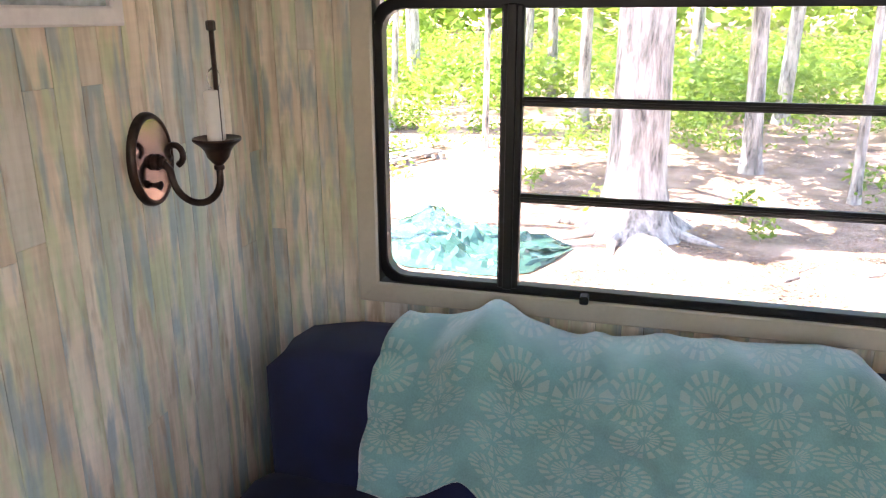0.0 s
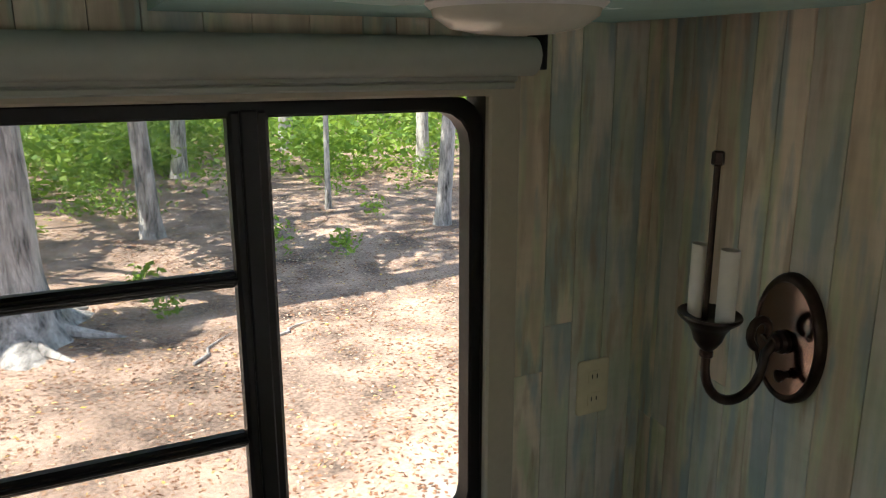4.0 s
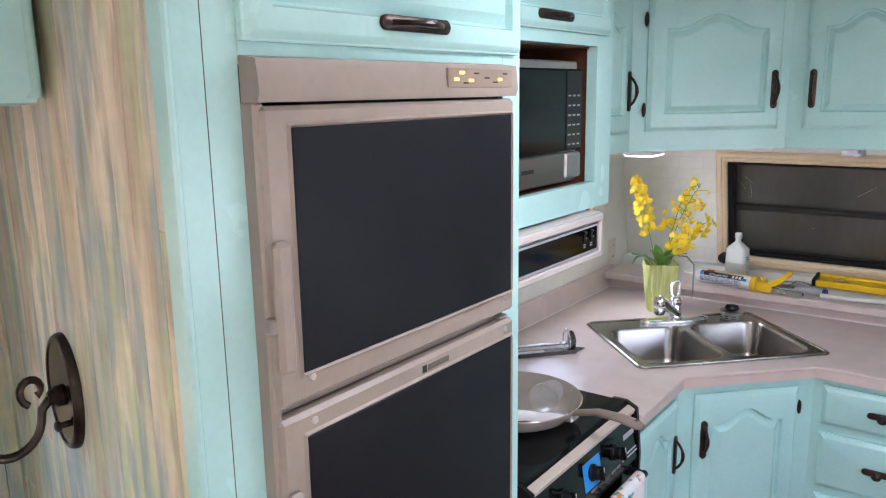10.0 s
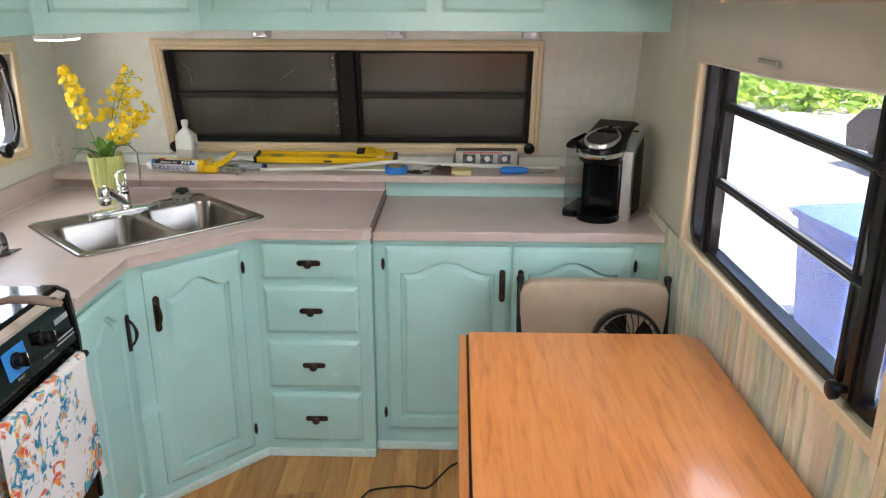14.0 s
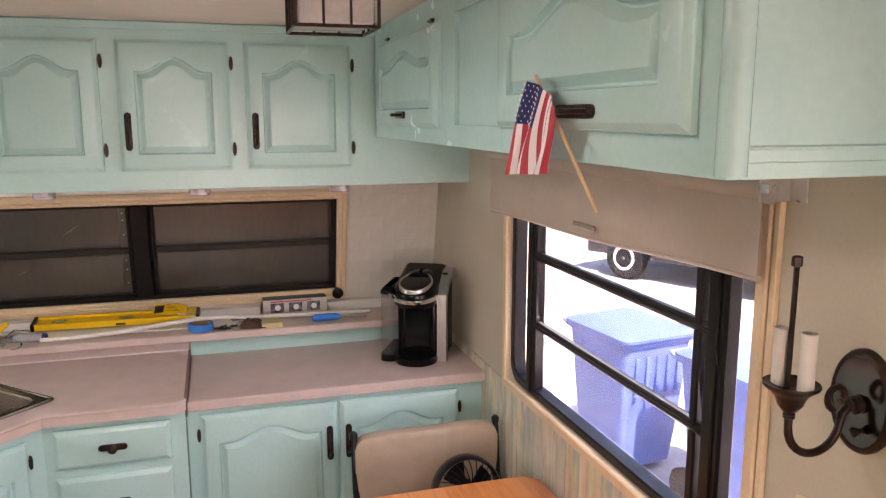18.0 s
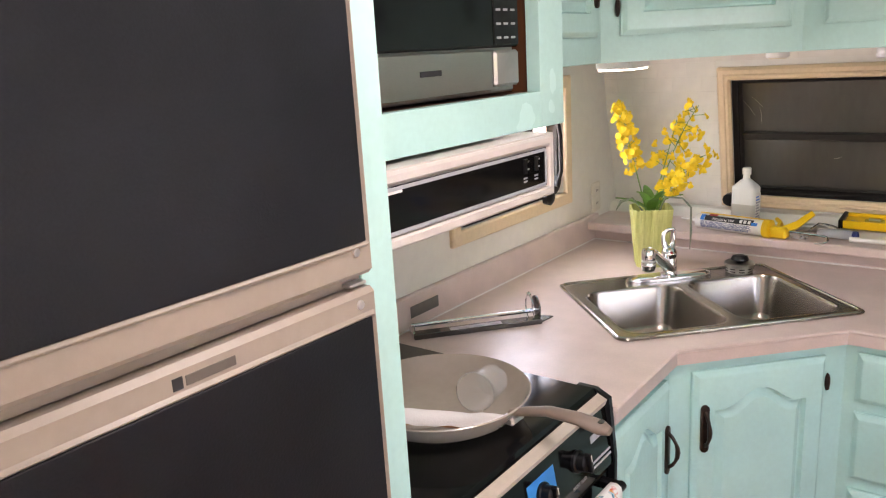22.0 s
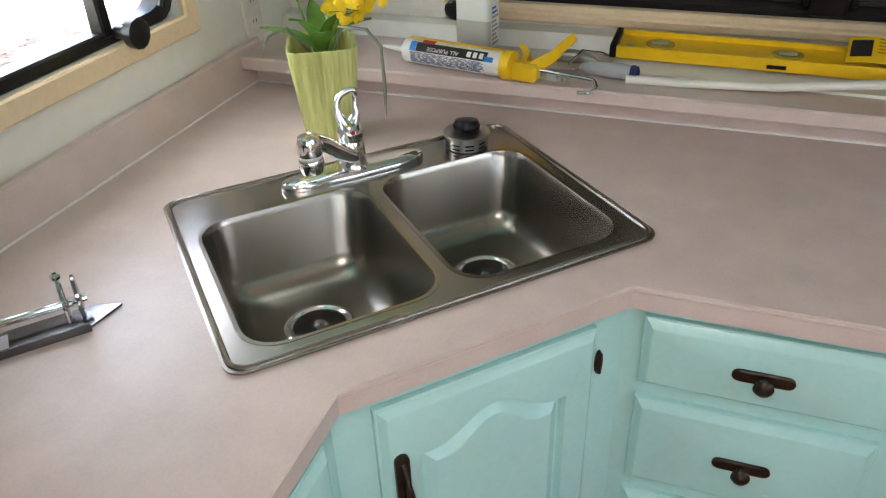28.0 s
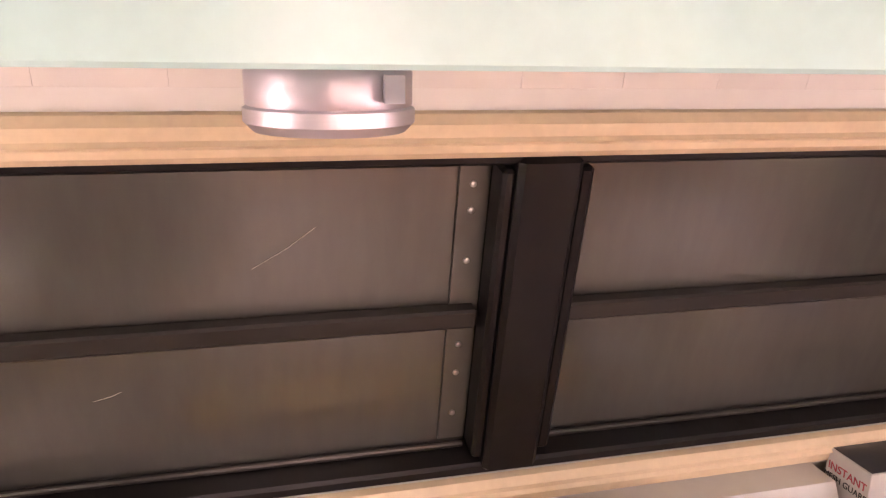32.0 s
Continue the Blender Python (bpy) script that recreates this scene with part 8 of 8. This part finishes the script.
def leaf_cloud(mesh, c, r, count, size, rng, squash=0.6):
    for _ in range(count):
        d = Vector((rng.gauss(0, 1), rng.gauss(0, 1), rng.gauss(0, 1))).normalized() * r * rng.random() ** 0.45
        p = Vector(c) + Vector((d.x, d.y, d.z * squash))
        a, b = Vector((rng.gauss(0, 1), rng.gauss(0, 1), rng.gauss(0, 0.5))).normalized(), Vector((rng.gauss(0, 1), rng.gauss(0, 1), rng.gauss(0, 1)))
        b = a.cross(b).normalized()
        s = size * rng.uniform(0.6, 1.4)
        k = len(mesh.v)
        mesh.v += [tuple(p - a * s), tuple(p + b * s * 0.45 - a * s * 0.1), tuple(p + a * s), tuple(p - b * s * 0.45 - a * s * 0.1)]
        mesh.f.append((k, k + 1, k + 2, k + 3))


rng = random.Random(5)


def tree(x, y, r, h, lean, label, roots=False, crown=260, bark=None, shade_boughs=()):
    gz = ground_z(x, y)
    ob = thing("tree", (x, y, gz), label, "tree", "woodland trees")
    n, loops = (44 if r > 0.25 else 18), []
    for k in range(41):
        t = k / 40
        z = gz - 0.1 + (h + 0.1) * t ** 1.3
        rr = r * (1 - 0.55 * t) * (1 + (0.75 if roots else 0.3) * math.exp(-(z - gz) / (0.28 if roots else 0.2)))
        lp = []
        for i in range(n):
            a = 2 * math.pi * i / n
            f = 1 + 0.06 * noise.noise((math.cos(a) * 2 + x, math.sin(a) * 2 + y, z * 0.8))
            if r > 0.25:
                f += 0.07 * noise.noise((math.cos(a) * 7, math.sin(a) * 7, z * 0.9))
            if roots:
                f += 0.5 * math.exp(-(z - gz) / 0.16) * max(0, math.sin(a * 3 + 1.0)) ** 2
            lp.append((x + lean[0] * t * h + rr * f * math.cos(a), y + lean[1] * t * h + rr * f * math.sin(a), z))
        loops.append(lp)
    tr = part("trunk", Mesh().loft(loops), bark or BARK, ob)
    for k in range(4):
        a = k * 1.7 + x
        p0 = Vector((x + lean[0] * h * 0.75, y + lean[1] * h * 0.75, gz + h * (0.62 + 0.08 * k)))
        p1 = p0 + Vector((math.cos(a), math.sin(a), 0.5)) * h * 0.2
        part("limb", Mesh().tube([p0, (p0 + p1) / 2 + Vector((0, 0, 0.1)), p1], [r * 0.4, r * 0.28, r * 0.12], 7), bark or BARK, tr)
    cr = Mesh()
    for k in range(6):
        leaf_cloud(cr, (x + lean[0] * h + rng.gauss(0, h * 0.14), y + lean[1] * h + rng.gauss(0, h * 0.14), gz + h * rng.uniform(0.72, 1.05)), h * 0.17, crown // 6, 0.15, rng, 0.7)
    # leafy boughs above the view, there only to cast shade on the ground
    for bx, by, bz, br in shade_boughs:
        part("bough", Mesh().tube([(x, y, gz + bz * 0.7), ((x + bx) / 2, (y + by) / 2, gz + bz * 0.95), (bx, by, gz + bz)], [r * 0.35, r * 0.22, r * 0.08], 7), bark or BARK, tr)
        leaf_cloud(cr, (bx, by, gz + bz), br, 800, 0.11, rng, 0.5)
    part("crown", cr, LEAFY, ob, smooth=0)
    if roots:
        for a in (-0.9, -0.2, 0.5, 1.2, 2.4, 3.6, 4.6):
            d = Vector((math.cos(a), math.sin(a), 0))
            pts = []
            for s in (r * 0.8, r * 1.5, r * 2.1, r * 2.9):
                q = Vector((x, y, 0)) + d * s
                pts.append((q.x + 0.05 * math.sin(s * 9), q.y + 0.06 * math.sin(s * 7 + a), ground_z(q.x, q.y) + max(0.0, 0.16 - 0.06 * s / r)))
            part("root", Mesh().tube(pts, [r * 0.3, r * 0.24, r * 0.16, r * 0.05], 8), bark or BARK, tr)
    return ob


# this oak's listed boughs are unseen, each placed for the shade it throws
tree(-6.6, -4.13, 0.335, 13, (0.004, 0.0), "large grey oak with spreading roots", True, 2400, shade_boughs=((-7.6, -4.1, 4.6, 1.0), (-7.0, -3.6, 4.4, 0.75), (-8.8, -4.2, 4.6, 1.1), (-10.2, -4.3, 4.8, 1.2), (-11.8, -4.4, 5.0, 1.2), (-9.6, -7.0, 4.6, 0.9), (-4.6, -11.2, 4.4, 1.2), (-6.0, -12.0, 5.2, 1.0), (-8.2, -3.6, 5.6, 0.9), (-9.0, -7.6, 4.8, 1.3), (-8.2, -8.6, 5.4, 1.1), (-10.4, -5.6, 5.2, 1.3), (-6.2, -7.2, 6.2, 0.7)))
tree(-12.6, -9.75, 0.5, 15, (0.0, 0.003), "large pale grey oak further off", False, 2400)
for x, y, r in ((-10.2, -2.5, 0.15), (-8.6, -1.4, 0.07), (-13.5, -5.4, 0.13), (-9.2, 1.6, 0.12), (-15, -1.5, 0.16), (-17, -6.5, 0.14), (-14, 3.5, 0.15), (-18, 1.5, 0.2), (-20, -11, 0.22), (-16, -12.5, 0.16), (-21, 5.5, 0.18), (-23, -3, 0.2), (-12, 6.0, 0.18), (-25, -8.5, 0.2), (-26, 3, 0.22), (-11.2, -6.9, 0.06), (-14.5, -9.8, 0.08), (-10.8, 0.3, 0.05)):
    tree(x, y, r, rng.uniform(8, 13), (rng.gauss(0, 0.02), rng.gauss(0, 0.02)), "slender grey woodland tree", False, 360)

shrubs = Mesh()
for _ in range(1300):
    x, y = rng.uniform(-30, -8.5), rng.uniform(-26, 16)
    edge = -10.3 + 0.8 * math.sin(y * 0.9) - 2.2 * max(0, min(1, (y + 3.5) / 3))
    if x > edge and rng.random() < 0.93:
        continue
    low = x > -14
    leaf_cloud(shrubs, (x, y, ground_z(x, y) + rng.uniform(0.05, 0.35 if low else 0.8)), rng.uniform(0.25, 0.6) if low else rng.uniform(0.5, 1.2), rng.randint(60, 120), 0.05 if low else 0.1, rng, 0.7)
tagged(part("undergrowth", shrubs, LEAFY, None, "dense fresh green woodland undergrowth", 0), category="undergrowth", kind="stuff")
far = Mesh()
for _ in range(800):
    x, y = rng.uniform(-55, -30), rng.uniform(-50, 40)
    leaf_cloud(far, (x, y, ground_z(x, y) + rng.uniform(0.3, 7)), rng.uniform(1.5, 3), 40, 0.4, rng, 0.8)
tagged(part("far_woods", far, LEAFY, None, "distant green woodland foliage", 0), category="woods", kind="stuff")
for k, (x, y) in enumerate(((-7.1, -4.55), (-6.6, -2.75), (-7.4, -2.9), (-9.4, -1.2), (-8.3, -5.6), (-7.9, -0.4), (-9.9, 0.8))):
    sp = Mesh()
    leaf_cloud(sp, (x, y, ground_z(x, y) + 0.22), 0.24, 70, 0.05, rng, 0.8)
    ob = thing("sapling", (x, y, ground_z(x, y)), "small bright green sapling", "plant", "saplings")
    part("leaves", sp, LEAFY, ob, smooth=0)
    part("stem", Mesh().tube([(x, y, ground_z(x, y) - 0.02), (x + 0.02, y, ground_z(x, y) + 0.15), (x, y + 0.03, ground_z(x, y) + 0.35)], 0.006, 5), BARK, ob)
litter = Mesh()
for _ in range(115000):
    x, y = -0.4 - 14 * rng.random() ** 1.1, rng.uniform(-14, 6)
    z = ground_z(x, y) - 0.001
    a, s, t = rng.uniform(0, 6.28), rng.uniform(0.012, 0.028), rng.uniform(-0.3, 0.3)
    c_, s_ = math.cos(a) * s, math.sin(a) * s
    k = len(litter.v)
    litter.v += [(x - c_, y - s_, z + 0.004), (x + s_ * 0.5, y - c_ * 0.5, z + 0.006 + 0.02 * t), (x + c_, y + s_, z + 0.005), (x - s_ * 0.5, y + c_ * 0.5, z + 0.006 - 0.012 * t)]
    litter.f.append((k, k + 1, k + 2, k + 3))
tagged(part("fallen_leaves", litter, DRY, None, "scattered dry brown fallen leaves", 0), category="leaves", kind="stuff")


def tarp_fn(u, v):
    """Spread flat: a wide rounded end, a raised corner behind, a point at the far end and a pinched fold in the middle."""
    y = -6.85 + 2.1 * u
    front, back = -4.6 - 0.75 * math.exp(-u / 0.09) - 1.1 * max(0, (u - 0.78) / 0.22) ** 2, -6.75 + 0.9 * u + 0.55 * math.exp(-u / 0.07) - 0.3 * math.exp(-((u - 0.17) / 0.1) ** 2)
    x = front + (back - front) * v
    k = min(1, min(u, 1 - u, v, 1 - v) * 7)
    hgt = 0.03 + 0.06 * abs(noise.noise((u * 4, v * 3, 2))) + 0.05 * max(0, 1 - 5 * abs(noise.noise((u * 3.1 + v * 2, v * 2.4 - u, 5)))) + 0.03 * max(0, 1 - 6 * abs(noise.noise((u * 8 - v * 3, v * 6 + u * 3, 8))))
    hgt += 0.06 * math.exp(-((v - 0.82) / 0.2) ** 2 - ((u - 0.17) / 0.15) ** 2) + 0.15 * max(0, 1 - abs(v - 0.42 - 0.5 * (u - 0.5)) / 0.07) * math.exp(-((u - 0.52) / 0.16) ** 2) + 0.12 * max(0, 1 - abs(u - 0.4 - 0.3 * v) / 0.05) * math.exp(-((v - 0.25) / 0.2) ** 2)
    return (x + 0.08 * noise.noise((u * 4, v * 4, 11)), y + 0.1 * noise.noise((u * 4, v * 4, 21)), ground_z(x, y) + 0.012 + hgt * k)


tr_ = random.Random(8)
jolt = [[(tr_.uniform(-0.025, 0.025), tr_.uniform(-0.025, 0.025), tr_.uniform(0, 0.03)) for _ in range(41)] for _ in range(31)]


def crumpled(u, v):
    p = tarp_fn(u, v)
    j = jolt[round(v * 30)][round(u * 40)]
    k = min(1, 8 * min(u, 1 - u, v, 1 - v))
    return (p[0] + j[0], p[1] + j[1], p[2] + j[2] * k)


solo("crumpled_tarp", Mesh().grid(crumpled, 40, 30), TARP, "crumpled dark green plastic tarp on the ground", "tarp", smooth=14)
pal = thing("wood_rack", (-9.6, -8.7, ground_z(-9.6, -8.7)), "low weathered grey slatted wood rack among leaves", "wood pile")
GREYWOOD = mat("weathered_grey_wood", (0.2, 0.185, 0.17), 0.9, vary=0.35, scale=5, second=(0.34, 0.32, 0.3))
mpal = pose(-9.6, -8.75, 0, 0, 0, -28)
for k in range(9):
    for x0, x1 in ((-1.15, -0.42), (-0.38, 0.36), (0.4, 1.1)):
        if rng.random() < 0.1:
            continue
        yy, a0, b0 = -0.95 + 0.225 * k + rng.uniform(-0.02, 0.02), x0 + rng.uniform(-0.08, 0.05), x1 + rng.uniform(-0.05, 0.08)
        p = mpal @ Vector(((a0 + b0) / 2, yy, 0))
        z = ground_z(p.x, p.y) + 0.1 + rng.uniform(-0.02, 0.03)
        part("slat", box((a0, yy - 0.06, z), (b0, yy + 0.06, z + 0.03), 0.006, mpal @ pose(0, 0, 0, rng.uniform(-1, 1), 0, rng.uniform(-2, 2))), GREYWOOD, pal)
for x0 in (-1.1, -0.4, 0.38, 1.05):
    p = mpal @ Vector((x0, 0, 0))
    part("bearer", box((x0 - 0.05, -1.05, ground_z(p.x, p.y) - 0.03), (x0 + 0.05, 0.98, ground_z(p.x, p.y) + 0.09), 0.006, mpal), GREYWOOD, pal)
for x0, y0, a, ln in ((-5.2, -2.7, 2.6, 0.8), (-4.0, -0.4, 0.5, 0.9), (-3.2, 0.2, 0.2, 1.0), (-5.6, -1.9, 2.2, 0.5)):
    pts = [(x0 + ln * k / 4 * math.cos(a), y0 + ln * k / 4 * math.sin(a) + 0.05 * math.sin(k * 2), ground_z(x0 + ln * k / 4 * math.cos(a), y0 + ln * k / 4 * math.sin(a)) + 0.015) for k in range(5)]
    solo("fallen_branch", Mesh().tube(pts, [0.016, 0.015, 0.012, 0.009, 0.004], 6), BARK, "thin fallen branch on the ground", "branch", "fallen branches")

# east side: bins, parked car, white building
BINBLUE = mat("blue_bin_plastic", (0.1, 0.16, 0.42), 0.4, vary=0.1)
BINGREY = mat("grey_bin_lid", (0.2, 0.24, 0.34), 0.4, vary=0.1)


def bin_(x, y, rz):
    gz = ground_z(x, y) + 0.02
    ob = new("wheelie_bin")
    ob.empty_display_size, ob.matrix_basis = 0.1, pose(x, y, gz, 0, 0, rz)
    tagged(ob, "blue wheeled refuse bin on the drive", "bin", "refuse bins")
    part("body", Mesh().loft([[(px, py, z) for px, py in rounded_rect(w_, d_, 0.05, 4, -w_ / 2, -d_ / 2)] for w_, d_, z in ((0.46, 0.5, 0.06), (0.5, 0.56, 0.3), (0.58, 0.68, 0.98), (0.62, 0.72, 0.985), (0.62, 0.72, 1.02))]), BINBLUE, ob)
    part("lid", Mesh().loft([[(px, py + o, z) for px, py in rounded_rect(w_, d_, 0.06, 4, -w_ / 2, -d_ / 2)] for w_, d_, o, z in ((0.64, 0.76, 0, 1.02), (0.64, 0.76, 0, 1.04), (0.56, 0.66, 0, 1.065), (0.3, 0.4, 0, 1.075))]), BINBLUE, ob)
    part("handle", Mesh().tube([(-0.26, 0.4, 0.98), (-0.26, 0.46, 1.0), (0.26, 0.46, 1.0), (0.26, 0.4, 0.98)], 0.016, 8), BINGREY, ob)
    for s in (-0.24, 0.24):
        part("wheel", Mesh().lathe([(0.03, -0.025), (0.12, -0.025), (0.13, -0.015), (0.13, 0.015), (0.12, 0.025), (0.03, 0.025)], 20, pose(s, 0.28, 0.13, 0, 90)), BLACKPLASTIC, ob)
    for k in range(5):
        part("rib", box((-0.2 + 0.09 * k, -0.345, 0.62), (-0.17 + 0.09 * k, -0.31, 0.9), 0.004), BINBLUE, ob)


bin_(4.64, 1.68, 8)
bin_(4.92, 0.68, 6)
car = thing("parked_car", (9.5, 6.7, GROUND), "dark parked car with silver wheels", "car")
CARPAINT = mat("dark_grey_car_paint", (0.012, 0.012, 0.015), 0.3, vary=0.1, coat=0.3)
gz = ground_z(8, 7) + 0.02
profile = [(-2.2, 0.35), (-2.25, 0.7), (-2.0, 0.95), (-1.2, 1.05), (-0.6, 1.5), (0.9, 1.52), (1.6, 1.05), (2.15, 0.95), (2.25, 0.6), (2.2, 0.35)]
mcar = pose(9.5, 6.7, gz, 0, 0, -65)
part("body", Mesh().prism([(a, b) for a, b in profile], -0.85, 0.85, mcar @ MXZ, 0), CARPAINT, car)
part("window", Mesh().prism([(-0.95, 1.1), (-0.5, 1.42), (0.8, 1.44), (1.25, 1.1)], -0.86, 0.86, mcar @ MXZ), BLACK, car)
for a in (-1.4, 1.4):
    for s in (-0.88, 0.88):
        whl = part("wheel", Mesh().lathe([(0.2, -0.1), (0.33, -0.1), (0.35, -0.06), (0.35, 0.06), (0.33, 0.1), (0.2, 0.1)], 24, mcar @ pose(a, s, 0.35, 90)), BLACKPLASTIC, car)
        part("rim", Mesh().lathe([(0.03, -0.1), (0.06, -0.095), (0.19, -0.102), (0.215, -0.098), (0.215, 0.098), (0.19, 0.102), (0.06, 0.095), (0.03, 0.1)], 24, mcar @ pose(a, s, 0.35, 90)), WHITEPL, whl)
hs = thing("white_building", (13.5, 6.0, GROUND), "white sided building across the drive", "building")
for k in range(22):
    part("siding_board", box((13, -1, GROUND - 0.2 + 0.16 * k), (13.12, 9.5, GROUND - 0.2 + 0.16 * k + 0.155), 0.012), WHITEPL, hs)
part("roof", box((12.6, -1.4, GROUND + 3.32), (18, 9.9, GROUND + 3.5), 0.02), GREYPRINT, hs)
part("wall", box((13.12, -1, GROUND - 0.3), (17.5, 9.5, GROUND + 3.32), 0.01), WHITEPL, hs)
east = Mesh()
for _ in range(220):
    x, y = rng.uniform(20, 45), rng.uniform(-30, 45)
    leaf_cloud(east, (x, y, ground_z(x, y) + rng.uniform(0.3, 6)), rng.uniform(1.2, 2.6), 45, 0.35, rng, 0.8)
for _ in range(150):
    d_, a_ = rng.uniform(19, 30), radians(rng.uniform(8, 50))
    x, y = 1.2 + d_ * math.sin(a_), -2.6 + d_ * math.cos(a_)
    leaf_cloud(east, (x, y, ground_z(x, y) + rng.uniform(0.1, 0.5) + 0.06 * (d_ - 19)), rng.uniform(0.7, 1.3), 40, 0.16, rng, 0.5)
tagged(part("roadside_woods", east, LEAFY, None, "green woodland beyond the drive", 0), category="woods", kind="stuff")

# ---- boards and planks: the many small pieces ----


def clad(parent, m, length, z0, z1, holes, seed, t=0.012):
    """Upright boards over a wall, each its own piece, cut round the openings (x0, x1, z0, z1)."""
    r = random.Random(seed)
    x = 0.0
    while x < length - 0.005:
        w_ = min(r.uniform(0.052, 0.088), length - x)
        for h in holes:
            for e in h[:2]:
                if x + 0.004 < e < x + w_:
                    w_ = e - x
        spans = [(z0, z1)]
        for h in holes:
            if x + w_ / 2 > h[0] and x + w_ / 2 < h[1]:
                spans = [s for a, b in spans for s in ((a, min(b, h[2])), (max(a, h[3]), b)) if s[1] - s[0] > 0.01]
        for a, b in spans:
            cuts = [a] + ([a + (b - a) * r.uniform(0.25, 0.8)] if b - a > 0.9 and r.random() < 0.6 else []) + [b]
            for c, d in zip(cuts, cuts[1:]):
                if d - c > 0.01:
                    ob = part("board", Mesh().box((-w_ / 2 + 0.0006, -t, 0), (w_ / 2 - 0.0006, 0, d - c - 0.0004), 0.0009), BOARDS, parent, smooth=0)
                    ob.matrix_basis = m @ pose(x + w_ / 2, 0, c)
        x += w_


clad(wall_slide, facing(0.02, SLIDE_S, 0, EAST_FACE), -2.44 - SLIDE_S, FLOOR, CEILING, [(WIN_W[0] - SLIDE_S - 0.05, WIN_W[1] - SLIDE_S + 0.05, WIN_W[2] - 0.05, WIN_W[3] + 0.04)], 3)
clad(wall_bay_n, M_BAYN, L_BAYN, FLOOR, CEILING, [], 4)
clad(wall_bay_s, M_BAYS @ pose(L_BAYS, 0, 0, 0, 0, 180), L_BAYS, FLOOR, CEILING, [], 6)
clad(wall_east, facing(EX, -0.03, 0, WEST_FACE), 1.96, FLOOR, 0.92, [], 8, 0.008)
trim = structure("trim", Mesh().box((EX - 0.012, -2.003, FLOOR), (EX, -1.988, 1.76), 0.002), TRIMWOOD, "thin pale wood trim strip beside the dinette window", "trim")

# white wall tiles on the leaning rear wall
TW, TH, RISE = 0.102, 0.051, math.cos(radians(LEAN))
tile_mesh = {}
for row in range(12):
    z = 0.9865 + row * TH * RISE
    if z + TH > UZ0 + 0.03:
        continue
    x = WX + 0.002 - (TW / 2 if row % 2 else 0)
    while x < EX - 0.01:
        a, b = max(x, WX + 0.002), min(x + TW, EX - 0.002)
        spans = [(a, b)]
        if z + TH * RISE > WIN_N[2] - 0.043 and z < WIN_N[3] + 0.043:
            spans = [s for s in ((a, min(b, WIN_N[0] - 0.044)), (max(a, WIN_N[1] + 0.044), b))]
        for c, d in spans:
            if d - c > 0.012:
                key = round(d - c, 3)
                if key not in tile_mesh:
                    tile_mesh[key] = Mesh().box((0.00012, -0.002, 0.00012), (key - 0.00012, 0, TH - 0.00012), 0.0003).data("tile", 0)
                    tile_mesh[key].materials.append(TILE)
                ob = part("tile", tile_mesh[key], None, wall_north)
                ob.matrix_basis = pose(c, north_y(z), z, LEAN, 0, 0)
        x += TW

plank_mesh = {}
r_ = random.Random(11)
x = 0.0
while x < EX - 0.01:
    wide = min(0.083, EX - x)
    y = -5.2 - r_.random() * 0.8
    while y < 0.1:
        a, b = max(y, -5.2), min(y + 0.86, 0.1)
        if b - a > 0.03:
            key = (round(wide, 3), round(b - a, 3))
            if key not in plank_mesh:
                plank_mesh[key] = Mesh().box((0, 0, -0.012), (key[0] - 0.0008, key[1] - 0.0008, 0), 0.0008).data("plank", 0)
                plank_mesh[key].materials.append(OAK)
            ob = part("plank", plank_mesh[key], None, floor)
            ob.matrix_basis = pose(x, a, FLOOR)
        y += 0.86
    x += wide
